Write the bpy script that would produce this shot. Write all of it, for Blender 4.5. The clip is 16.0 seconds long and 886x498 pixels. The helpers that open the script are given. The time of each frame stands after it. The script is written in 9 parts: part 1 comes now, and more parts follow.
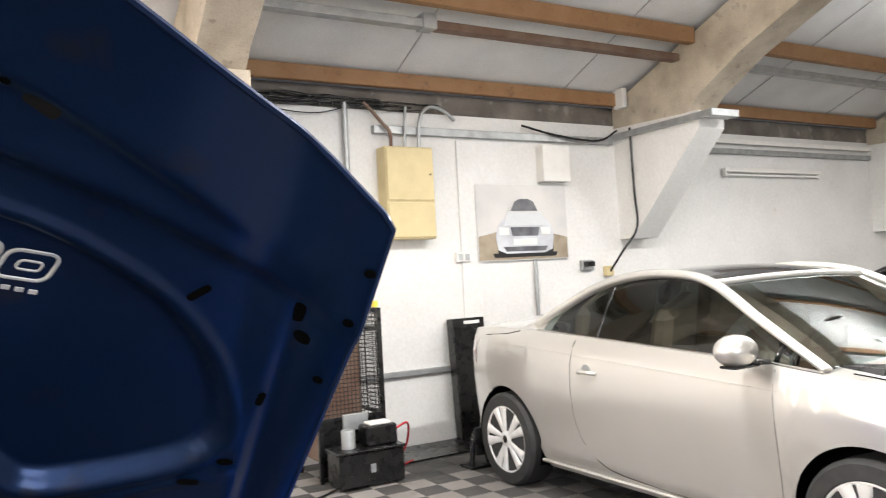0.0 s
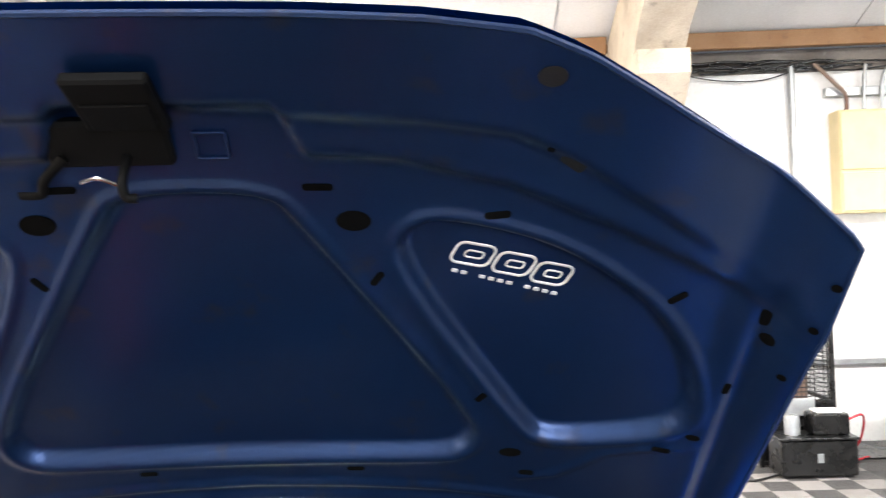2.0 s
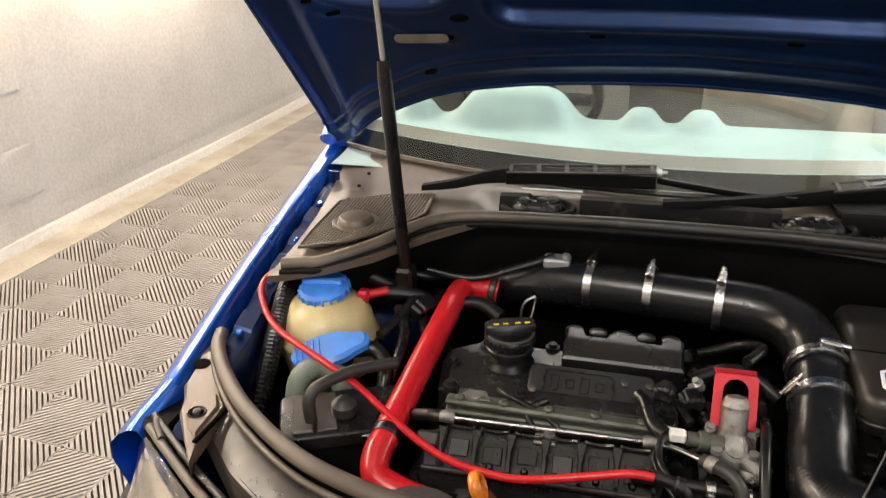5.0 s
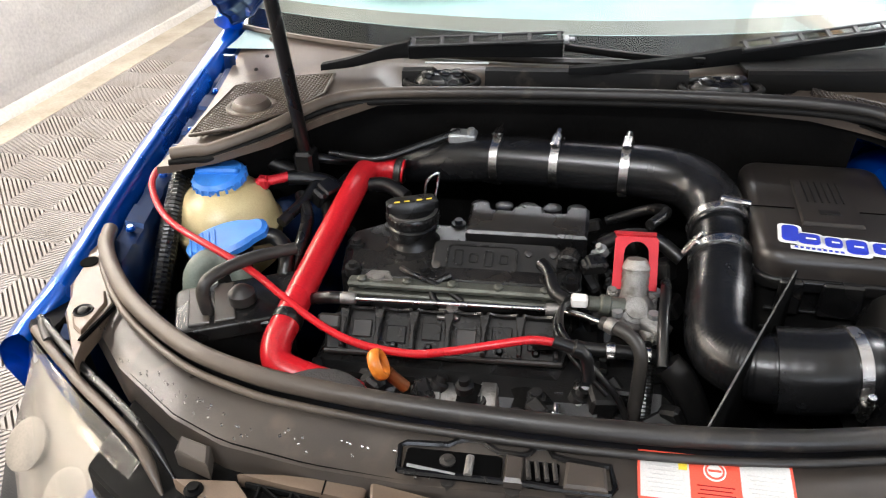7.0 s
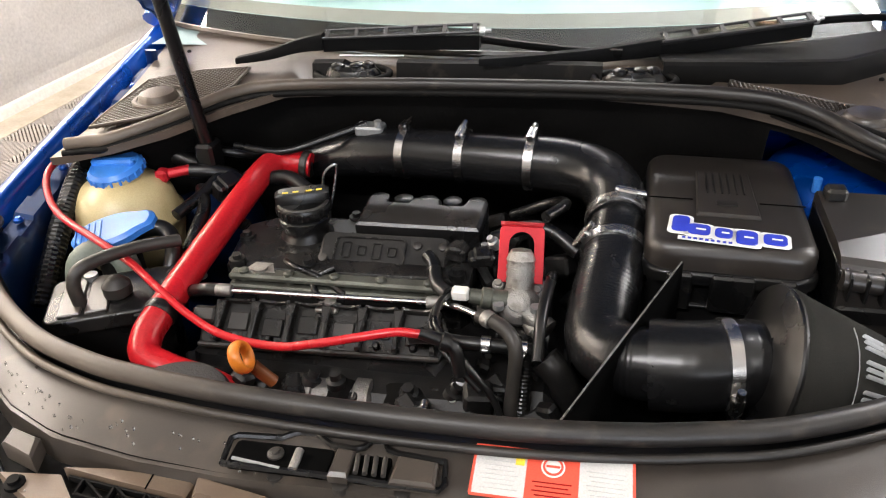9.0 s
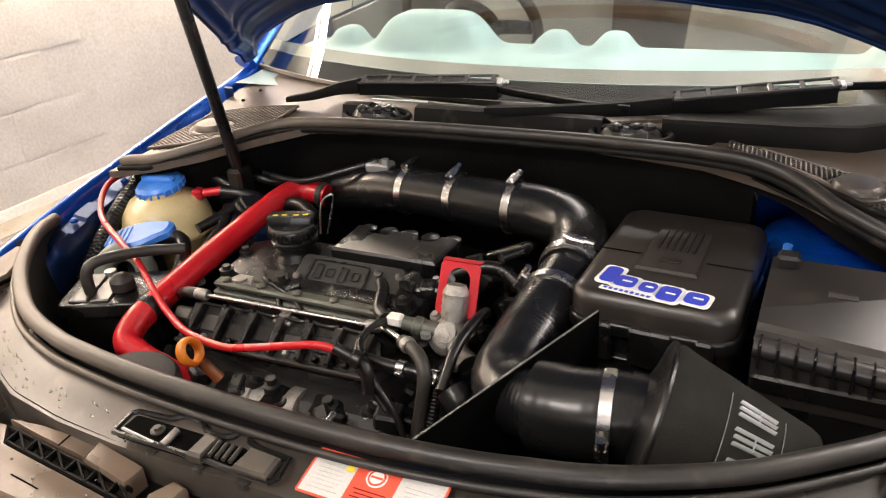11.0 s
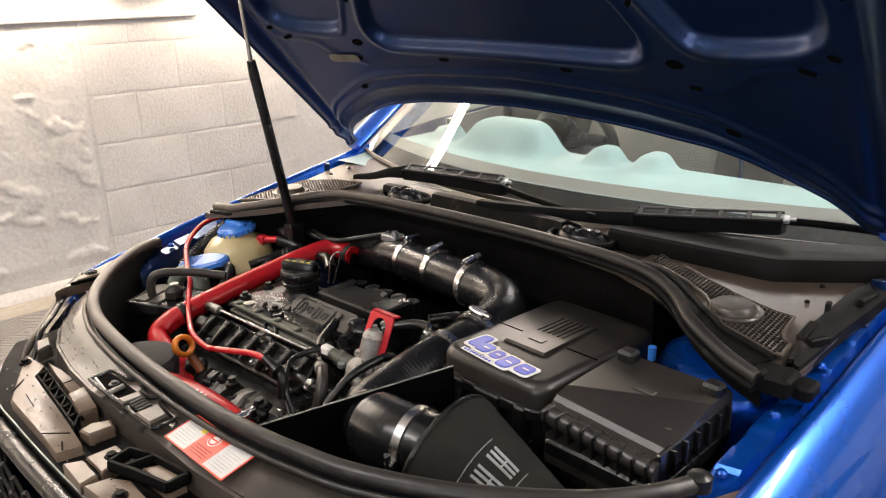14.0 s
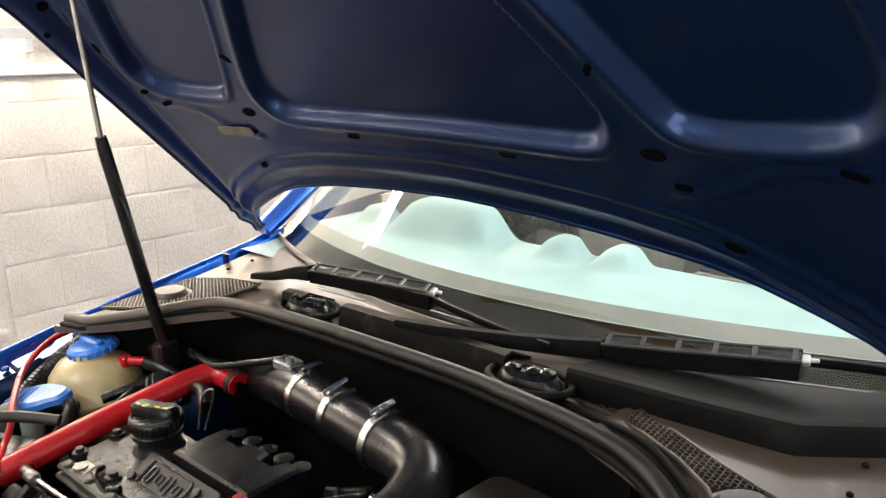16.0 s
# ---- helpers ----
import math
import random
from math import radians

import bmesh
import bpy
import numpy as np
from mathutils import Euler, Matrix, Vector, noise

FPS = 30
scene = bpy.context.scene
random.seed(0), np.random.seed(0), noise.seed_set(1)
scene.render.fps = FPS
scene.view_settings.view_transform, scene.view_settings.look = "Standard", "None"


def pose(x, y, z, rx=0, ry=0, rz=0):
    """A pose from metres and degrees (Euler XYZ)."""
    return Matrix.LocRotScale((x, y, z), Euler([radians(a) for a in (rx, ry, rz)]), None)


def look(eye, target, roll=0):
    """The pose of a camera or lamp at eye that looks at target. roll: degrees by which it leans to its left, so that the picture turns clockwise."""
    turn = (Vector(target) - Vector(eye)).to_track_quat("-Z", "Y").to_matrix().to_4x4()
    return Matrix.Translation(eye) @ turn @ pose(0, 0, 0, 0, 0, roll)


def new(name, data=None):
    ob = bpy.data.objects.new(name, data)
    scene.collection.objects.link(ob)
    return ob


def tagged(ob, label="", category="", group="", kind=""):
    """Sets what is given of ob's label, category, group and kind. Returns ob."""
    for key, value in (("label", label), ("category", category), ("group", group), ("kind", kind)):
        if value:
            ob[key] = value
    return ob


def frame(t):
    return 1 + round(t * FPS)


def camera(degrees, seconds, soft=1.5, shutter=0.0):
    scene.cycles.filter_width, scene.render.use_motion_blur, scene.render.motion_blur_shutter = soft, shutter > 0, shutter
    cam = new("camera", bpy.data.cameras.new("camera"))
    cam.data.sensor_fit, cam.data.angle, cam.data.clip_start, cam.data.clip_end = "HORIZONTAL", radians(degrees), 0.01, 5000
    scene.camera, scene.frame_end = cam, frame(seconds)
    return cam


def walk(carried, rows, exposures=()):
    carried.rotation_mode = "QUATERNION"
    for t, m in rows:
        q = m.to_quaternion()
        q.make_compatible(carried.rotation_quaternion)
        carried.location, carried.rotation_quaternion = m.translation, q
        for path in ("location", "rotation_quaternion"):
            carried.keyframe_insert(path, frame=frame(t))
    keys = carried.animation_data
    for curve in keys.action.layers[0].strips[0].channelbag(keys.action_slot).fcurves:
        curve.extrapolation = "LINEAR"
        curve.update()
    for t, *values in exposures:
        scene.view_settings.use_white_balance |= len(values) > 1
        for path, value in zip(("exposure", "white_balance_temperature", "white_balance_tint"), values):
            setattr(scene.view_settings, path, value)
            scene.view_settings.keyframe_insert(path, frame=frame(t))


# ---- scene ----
cam = camera(59.9, 16.0, soft=1.1, shutter=0.28)
ROWS = [
    (0, 0.3253, 0.0049, 1.4537, 2.049, 3.091, -34.357),
    (0.5, 0.2988, -0.0235, 1.4775, 2.45, 2.799, -27.803),
    (1, 0.2804, -0.0281, 1.4866, 2.316, 2.217, -19.362),
    (1.5, 0.262, -0.085, 1.4827, 1.816, 1.708, -10.733),
    (2, 0.2281, -0.1333, 1.5004, 1.104, 1.865, -3.028),
    (2.5, 0.1223, -0.1747, 1.5154, -0.081, 2.253, 3.413),
    (3, 0.0326, -0.212, 1.5205, -3.455, 2.743, 8.598),
    (3.5, -0.0228, -0.2476, 1.5126, -9.411, 2.734, 11.29),
    (4, -0.0496, -0.2731, 1.4836, -15.068, 2.217, 12.872),
    (4.5, -0.0691, -0.2855, 1.4483, -20.483, 1.443, 13.842),
    (5, -0.0706, -0.285, 1.4325, -25.211, 1.054, 14.471),
    (7.5, 0.0168, -0.2465, 1.374, -33.028, 2.022, 8.026),
    (8, 0.0466, -0.2467, 1.3611, -32.326, 1.813, 7.2),
    (8.5, 0.0978, -0.2233, 1.3366, -32.095, 1.985, 8.33),
    (11, 0.4521, -0.1794, 1.3154, -26.763, 3.621, 24.556),
    (11.5, 0.5573, -0.1294, 1.3002, -25.764, 3.553, 28.906),
    (12, 0.6443, -0.1251, 1.2891, -24.23, 3.143, 32.761),
    (12.5, 0.7329, -0.161, 1.3138, -21.888, 2.928, 36.625),
    (13, 0.8195, -0.1918, 1.3397, -20.57, 2.343, 39.123),
    (13.5, 0.8834, -0.176, 1.3507, -19.497, 1.822, 41.377),
    (14, 0.9451, -0.1276, 1.3472, -18.872, 1.436, 43.663),
    (14.5, 1.0134, -0.0802, 1.3365, -18.594, 1.183, 44.966),
    (15, 0.966, -0.0084, 1.323, -18.082, 1.044, 44.796),
    (15.5, 0.8119, 0.1173, 1.3474, -16.545, 0.985, 42.917),
    (16, 0.748, 0.2007, 1.3469, -15.016, 0.818, 41.037),
]
EXPOSURES = [(0.0, 0.3, 5900, 10), (1.0, 0.35, 5900, 13), (1.5, 0.75, 5900, 12), (2.0, 1.25, 5800, 10), (2.6, 1.5, 6500, 13), (3.1, 1.2, 7300, 17), (3.6, 0.35, 8200, 21), (4.1, 0.12, 7900, 20), (4.6, 0.08, 6600, 17), (5.0, 0.1, 6300, 11), (7.5, 0.55, 5600, 10), (8.5, 0.5, 5750, 11), (11.0, 0.3, 6400, 15), (12.5, 0.17, 6400, 15), (14.5, -0.08, 6050, 14), (15.2, 0.03, 6150, 13), (16.0, 0.2, 6000, 10)]
walk(cam, [(t, pose(x, y, z, 90 + pitch, roll, yaw)) for t, x, y, z, pitch, roll, yaw in ROWS], EXPOSURES)

# ---- light ----
BLD = pose(0, 0, 0, 0, 0, -4.5)      # the building stands a little askew to the car
world = bpy.data.worlds.new("world")
scene.world = world
world.use_nodes = True
world.node_tree.nodes["Background"].inputs[0].default_value = (0.75, 0.85, 1.0, 1)
world.node_tree.nodes["Background"].inputs[1].default_value = 0.3


def area_lamp(name, place, aim, sx, sy, watts, colour):
    data = bpy.data.lights.new(name, "AREA")
    data.shape, data.size, data.size_y, data.energy, data.color = "RECTANGLE", sx, sy, watts, colour
    ob = new(name, data)
    ob.matrix_world = BLD @ look(place, aim)
    return ob


DAY = (1.0, 0.98, 0.95)
WARM = (1.0, 0.80, 0.58)
area_lamp("door_daylight", (3.2, -5.2, 1.9), (3.6, 0, 1.2), 4.5, 2.6, 130, DAY)
CEILING = ((-0.8, 4.0, 45), (2.0, 2.6, 115), (4.4, 2.6, 125), (-0.6, -1.9, 70), (4.4, -1.6, 40), (7.6, 2.6, 130))
for lx, ly, watts in CEILING:
    area_lamp("batten_light", (lx, ly, 3.42), (lx, ly + 0.001, 0), 1.5, 0.10, watts, (1.0, 0.94, 0.85))
    area_lamp("batten_uplight", (lx, ly, 3.56), (lx, ly + 0.001, 9), 1.5, 0.10, watts * 0.8, (1.0, 0.93, 0.83))
# the first two have no batten, added out of view to brighten the bonnet
LOW_LIGHTS = ((-1.9, 1.36), (-0.6, 1.36), (0.75, 1.36), (2.0, 1.36), (3.2, 1.26))
HIGH_LIGHTS = (0.5, 2.3, 4.1)
for ly, lz in LOW_LIGHTS:
    area_lamp("low_wall_light", (-2.70, ly, lz), (-1.2, ly, lz - 0.1), 1.0, 0.06, 6.5, WARM)
    area_lamp("low_wall_downlight", (-2.73, ly, lz - 0.03), (-2.78, ly, 0.0), 1.0, 0.06, 7.5, WARM)
    area_lamp("low_wall_uplight", (-2.72, ly, lz + 0.10), (-2.84, ly, 2.6), 1.0, 0.05, 8.5, WARM)
for ly in HIGH_LIGHTS:
    area_lamp("high_batten_light", (-2.70, ly, 2.42), (-1.2, ly, 1.9), 1.5, 0.07, 46, (1.0, 0.84, 0.65))


# ---- materials ----
def mat(name, col, rough=0.5, metal=0.0, col2=None, scale=8.0, fine=120.0, bump=0.15, var=0.25, coat=0.0, spec=0.5, rvar=0.12, dirt=None, dirt_amount=0.0, side_tint=None):
    m = bpy.data.materials.new(name)
    m.use_nodes = True
    nt = m.node_tree
    bs = nt.nodes["Principled BSDF"]
    bs.inputs["Metallic"].default_value = metal
    bs.inputs["Coat Weight"].default_value = coat
    bs.inputs["Coat Roughness"].default_value = 0.05
    bs.inputs["Specular IOR Level"].default_value = spec
    tc = nt.nodes.new("ShaderNodeTexCoord")

    def noise_node(s, detail):
        n = nt.nodes.new("ShaderNodeTexNoise")
        n.inputs["Scale"].default_value = s
        n.inputs["Detail"].default_value = detail
        nt.links.new(tc.outputs["Object"], n.inputs["Vector"])
        return n

    n1, n2 = noise_node(scale, 6), noise_node(fine, 3)
    c2 = col2 or tuple(c * (1 - var) for c in col)
    ramp = nt.nodes.new("ShaderNodeValToRGB")
    ramp.color_ramp.elements[0].position, ramp.color_ramp.elements[1].position = 0.35, 0.68
    ramp.color_ramp.elements[0].color, ramp.color_ramp.elements[1].color = (*col, 1), (*c2, 1)
    nt.links.new(n1.outputs["Fac"], ramp.inputs["Fac"])
    mix = nt.nodes.new("ShaderNodeMix")
    mix.data_type, mix.blend_type = "RGBA", "OVERLAY"
    mix.inputs[0].default_value = 0.25
    nt.links.new(ramp.outputs["Color"], mix.inputs[6])
    nt.links.new(n2.outputs["Fac"], mix.inputs[7])
    out = mix.outputs[2]
    if dirt:
        n3 = noise_node(scale * 2.7, 8)
        r3 = nt.nodes.new("ShaderNodeValToRGB")
        r3.color_ramp.elements[0].position, r3.color_ramp.elements[1].position = 0.62 - 0.3 * dirt_amount, 0.80
        nt.links.new(n3.outputs["Fac"], r3.inputs["Fac"])
        md = nt.nodes.new("ShaderNodeMix")
        md.data_type = "RGBA"
        md.inputs[7].default_value = (*dirt, 1)
        nt.links.new(r3.outputs["Color"], md.inputs[0])
        nt.links.new(out, md.inputs[6])
        out = md.outputs[2]
    if side_tint:
        # a paler tone that thins out along the car's width between two places
        far, near, shade = side_tint
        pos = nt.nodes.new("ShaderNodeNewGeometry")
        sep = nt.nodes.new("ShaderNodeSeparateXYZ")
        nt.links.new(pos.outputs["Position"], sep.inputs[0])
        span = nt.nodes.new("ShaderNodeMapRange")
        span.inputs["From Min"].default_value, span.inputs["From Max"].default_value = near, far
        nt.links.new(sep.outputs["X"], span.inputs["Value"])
        tint_fac = nt.nodes.new("ShaderNodeMath")
        tint_fac.operation = "MULTIPLY"
        nt.links.new(span.outputs["Result"], tint_fac.inputs[0])
        nt.links.new(n1.outputs["Fac"], tint_fac.inputs[1])
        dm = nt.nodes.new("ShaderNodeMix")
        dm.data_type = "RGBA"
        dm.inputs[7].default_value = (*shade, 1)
        nt.links.new(tint_fac.outputs[0], dm.inputs[0])
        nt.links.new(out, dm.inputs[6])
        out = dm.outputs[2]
    nt.links.new(out, bs.inputs["Base Color"])
    mr = nt.nodes.new("ShaderNodeMapRange")
    mr.inputs["To Min"].default_value, mr.inputs["To Max"].default_value = max(0.02, rough - rvar), min(1, rough + rvar)
    nt.links.new(n1.outputs["Fac"], mr.inputs["Value"])
    nt.links.new(mr.outputs["Result"], bs.inputs["Roughness"])
    if bump:
        bp = nt.nodes.new("ShaderNodeBump")
        bp.inputs["Strength"].default_value = bump
        bp.inputs["Distance"].default_value = 0.003
        nt.links.new(n2.outputs["Fac"], bp.inputs["Height"])
        nt.links.new(bp.outputs["Normal"], bs.inputs["Normal"])
    return m


def glow(name, col, strength):
    m = bpy.data.materials.new(name)
    m.use_nodes = True
    bs = m.node_tree.nodes["Principled BSDF"]
    bs.inputs["Base Color"].default_value = (0.8, 0.8, 0.8, 1)
    bs.inputs["Emission Color"].default_value = (*col, 1)
    bs.inputs["Emission Strength"].default_value = strength
    return m


def glass(name, tint, rough=0.02, ior=1.45):
    m = bpy.data.materials.new(name)
    m.use_nodes = True
    nt = m.node_tree
    bs = nt.nodes["Principled BSDF"]
    bs.inputs["Base Color"].default_value = (*tint, 1)
    bs.inputs["Roughness"].default_value = rough
    bs.inputs["IOR"].default_value = ior
    bs.inputs["Transmission Weight"].default_value = 1.0
    return m


def paint(name, col, metal=0.4, rough=0.35, var=0.1):
    return mat(name, col, rough, metal, col2=tuple(c * (1 - var) for c in col), scale=5, fine=900, bump=0.02, coat=1.0, rvar=0.06)


M_BLUE = paint("blue_paint", (0.0035, 0.088, 0.50), 0.64, 0.28)
# darker copy of the blue paint, with the inner panels' shade in its colour
M_BLUE_SHADE = mat("shaded_blue_paint", (0.0062, 0.029, 0.106), 0.34, 0.74, col2=(0.005, 0.024, 0.090), scale=6, fine=700, bump=0.03, coat=0.45, dirt=(0.030, 0.033, 0.050), dirt_amount=0.04)
M_BLUE_SHADE.node_tree.nodes["Principled BSDF"].inputs["Coat IOR"].default_value = 1.5
M_BLUE_SHADE.node_tree.nodes["Principled BSDF"].inputs["Coat Roughness"].default_value = 0.2
M_BLACK = mat("black_plastic", (0.004, 0.004, 0.0042), 0.28, 0, col2=(0.009, 0.0087, 0.0083), scale=14, fine=900, bump=0.07, dirt=(0.035, 0.031, 0.026), dirt_amount=0.02, rvar=0.06)
M_DUSTY = mat("dusty_grey_plastic", (0.022, 0.020, 0.018), 0.42, 0, col2=(0.036, 0.032, 0.028), scale=9, fine=700, bump=0.1, dirt=(0.085, 0.070, 0.055), dirt_amount=0.1)
M_RUBBER = mat("rubber_seal", (0.011, 0.0098, 0.0088), 0.42, 0, col2=(0.022, 0.0188, 0.016), scale=12, fine=500, bump=0.08, dirt=(0.060, 0.049, 0.039), dirt_amount=0.04, spec=0.5, side_tint=(-0.42, -0.12, (0.17, 0.132, 0.098)))
M_LID = mat("moulded_lid_plastic", (0.016, 0.0138, 0.0122), 0.35, 0, col2=(0.024, 0.0202, 0.0172), scale=7, fine=1500, bump=0.03, dirt=(0.05, 0.042, 0.033), dirt_amount=0.05, spec=0.6, rvar=0.04)
M_EAVES = mat("grimy_eaves", (0.20, 0.175, 0.15), 0.7, 0.1, col2=(0.085, 0.072, 0.06), scale=3, fine=60, bump=0.6, dirt=(0.35, 0.33, 0.31), dirt_amount=0.1)
M_RUST = mat("rusty_steel", (0.14, 0.075, 0.05), 0.7, 0.2, col2=(0.22, 0.16, 0.12), scale=5, fine=90, bump=0.4)
M_COWL = mat("dusty_scuttle_plastic", (0.050, 0.0385, 0.030), 0.36, 0, col2=(0.085, 0.065, 0.048), scale=5, fine=900, bump=0.1, dirt=(0.19, 0.15, 0.112), dirt_amount=0.14)
M_COVER = mat("dusty_panel_plastic", (0.027, 0.0233, 0.0205), 0.31, 0, col2=(0.060, 0.050, 0.041), scale=6, fine=900, bump=0.07, dirt=(0.115, 0.090, 0.068), dirt_amount=0.2)
M_PAD = mat("sandy_dusty_plastic", (0.118, 0.086, 0.062), 0.31, 0, col2=(0.18, 0.132, 0.093), scale=9, fine=900, bump=0.08, dirt=(0.19, 0.15, 0.11), dirt_amount=0.12)
M_ENGINE = mat("grimy_engine_plastic", (0.0085, 0.0083, 0.0082), 0.27, 0, col2=(0.018, 0.017, 0.016), scale=14, fine=700, bump=0.10, dirt=(0.05, 0.045, 0.039), dirt_amount=0.05, spec=0.4)
M_OLIVE = mat("faded_sticker", (0.17, 0.15, 0.11), 0.6, 0, col2=(0.11, 0.10, 0.075), scale=30, fine=400, bump=0.1)
M_LATCH = mat("matt_black_steel", (0.003, 0.003, 0.003), 0.6, 0, scale=30, fine=600, bump=0.1, spec=0.09)
M_TEXT = mat("faint_print", (0.60, 0.60, 0.60), 0.6, 0, scale=40, fine=600, bump=0.0)
M_HOSE = mat("black_silicone", (0.006, 0.006, 0.0065), 0.27, 0, rvar=0.02, col2=(0.010, 0.010, 0.0105), scale=12, fine=260, bump=0.05)
M_DARK = mat("grimy_dark_metal", (0.005, 0.005, 0.005), 0.5, 0.2, col2=(0.014, 0.013, 0.012), scale=16, fine=300, bump=0.2)
M_STEEL = mat("clamp_steel", (0.62, 0.61, 0.6), 0.25, 1.0, col2=(0.5, 0.49, 0.48), scale=40, fine=900, bump=0.1)
M_ALU = mat("cast_aluminium", (0.36, 0.35, 0.33), 0.45, 0.9, col2=(0.22, 0.21, 0.2), scale=25, fine=600, bump=0.5, dirt=(0.1, 0.085, 0.07), dirt_amount=0.3)
M_RED = mat("red_silicone", (0.50, 0.012, 0.018), 0.3, 0, col2=(0.42, 0.012, 0.016), scale=12, fine=300, bump=0.06)
M_REDPAINT = mat("red_anodised", (0.55, 0.02, 0.03), 0.35, 0.3, scale=20, fine=700, bump=0.05)
M_ORANGE = mat("orange_plastic", (0.72, 0.22, 0.02), 0.35, 0, scale=30, fine=600, bump=0.05)
M_CAPBLUE = mat("blue_plastic", (0.05, 0.22, 0.72), 0.35, 0, scale=30, fine=600, bump=0.05)
M_TANK = mat("yellowed_plastic", (0.60, 0.51, 0.28), 0.32, 0, col2=(0.48, 0.38, 0.18), scale=14, fine=500, bump=0.1)
M_WHITE = mat("white_paint", (0.80, 0.80, 0.78), 0.6, 0, scale=30, fine=600, bump=0.05, var=0.06)
M_LABELRED = mat("label_red", (0.75, 0.09, 0.05), 0.4, 0, scale=30, fine=600, bump=0.0, var=0.06)
M_LABEL = mat("label_paper", (0.56, 0.555, 0.54), 0.4, 0, scale=30, fine=600, bump=0.0, var=0.06)
M_YELLOW = mat("label_yellow", (0.85, 0.65, 0.05), 0.4, 0, scale=30, fine=600, bump=0.0, var=0.06)
M_FOAM = mat("filter_foam", (0.018, 0.0174, 0.015), 0.95, 0, col2=(0.026, 0.025, 0.021), scale=30, fine=1400, bump=0.8, spec=0.2)
M_BADGE = mat("sticker_blue", (0.03, 0.05, 0.50), 0.35, 0, scale=30, fine=600, bump=0.0, var=0.06)
M_SILVERPRINT = mat("silver_print", (0.62, 0.63, 0.64), 0.4, 0.2, scale=60, fine=600, bump=0.0, var=0.1)
M_SILVER = mat("silver_paint", (0.63, 0.607, 0.565), 0.29, 0.62, var=0.03, scale=1.2, fine=900, bump=0.0, coat=1.0, rvar=0.01)
M_NIGHT = paint("dark_paint", (0.02, 0.02, 0.022), 0.2, 0.25)
M_TYRE = mat("tyre_rubber", (0.02, 0.02, 0.02), 0.75, 0, col2=(0.035, 0.034, 0.033), scale=20, fine=300, bump=0.3)
M_RIM = mat("alloy_wheel", (0.78, 0.77, 0.75), 0.4, 0.2, scale=20, fine=900, bump=0.05, var=0.12)
M_GLASSCAR = glass("car_glass", (0.10, 0.15, 0.14), 0.02, 1.70)
M_SCREEN = glass("windscreen_glass", (0.82, 0.92, 0.90), 0.01, 1.50)
M_LENS = glass("headlight_lens", (0.84, 0.83, 0.80), 0.14, 1.42)
M_DROP = glass("water_drop", (0.9, 0.9, 0.9), 0.02, 1.33)
M_WALL = mat("white_wall_paint", (0.70, 0.69, 0.665), 0.7, 0, col2=(0.635, 0.625, 0.60), scale=1.6, fine=34, bump=0.28, dirt=(0.55, 0.51, 0.45), dirt_amount=-0.3)
M_PLASTER = mat("cream_white_plaster", (0.54, 0.515, 0.47), 0.75, 0, col2=(0.475, 0.45, 0.405), scale=2.2, fine=60, bump=0.5, dirt=(0.45, 0.41, 0.35), dirt_amount=-0.12)
M_BLOCK = mat("painted_block", (0.54, 0.515, 0.47), 0.75, 0, col2=(0.485, 0.46, 0.415), scale=3.0, fine=80, bump=0.7, dirt=(0.45, 0.41, 0.35), dirt_amount=-0.02)
M_CONCRETE = mat("concrete_frame", (0.48, 0.42, 0.33), 0.85, 0, col2=(0.34, 0.29, 0.22), scale=4, fine=90, bump=0.8, dirt=(0.16, 0.14, 0.12), dirt_amount=0.0)
M_TIMBER = mat("timber", (0.30, 0.165, 0.075), 0.7, 0, col2=(0.25, 0.13, 0.055), scale=5, fine=120, bump=0.4, dirt=(0.12, 0.07, 0.04), dirt_amount=0.05)
M_ROOF = mat("roof_sheet", (0.70, 0.70, 0.69), 0.6, 0, col2=(0.60, 0.60, 0.59), scale=2, fine=60, bump=0.2)
M_GALV = mat("galvanised_steel", (0.45, 0.46, 0.46), 0.45, 0.7, col2=(0.33, 0.34, 0.34), scale=9, fine=200, bump=0.15)
M_TILE = mat("grey_floor_tile", (0.29, 0.268, 0.25), 0.6, 0, col2=(0.225, 0.207, 0.19), scale=3, fine=300, bump=0.2, dirt=(0.15, 0.13, 0.11), dirt_amount=0.05)
M_TILEDARK = mat("dark_floor_tile", (0.055, 0.052, 0.05), 0.6, 0, col2=(0.085, 0.08, 0.075), scale=3, fine=300, bump=0.2)
M_FLOOR = mat("floor_base", (0.06, 0.050, 0.042), 0.8, 0, scale=3, fine=80, bump=0.3)
M_SCREED = mat("floor_edge_strip", (0.37, 0.335, 0.275), 0.8, 0, col2=(0.27, 0.24, 0.19), scale=5, fine=80, bump=0.5, dirt=(0.22, 0.18, 0.13), dirt_amount=0.02)
M_CREAM = mat("cream_enamel", (0.60, 0.50, 0.27), 0.5, 0, scale=6, fine=300, bump=0.05, var=0.12)
M_PALE = mat("pale_plastic", (0.74, 0.72, 0.68), 0.5, 0, scale=10, fine=300, bump=0.05, var=0.08)
M_GREYGREEN = mat("grey_green_plastic", (0.22, 0.25, 0.21), 0.5, 0, scale=12, fine=300, bump=0.1)
M_HOUSING = mat("dull_lamp_housing", (0.25, 0.225, 0.19), 0.4, 0.2, col2=(0.15, 0.135, 0.115), scale=14, fine=300, bump=0.1)
M_CAST = mat("dull_cast_metal", (0.115, 0.12, 0.10), 0.5, 0.5, col2=(0.06, 0.06, 0.05), scale=25, fine=500, bump=0.3, dirt=(0.05, 0.045, 0.035), dirt_amount=0.15)
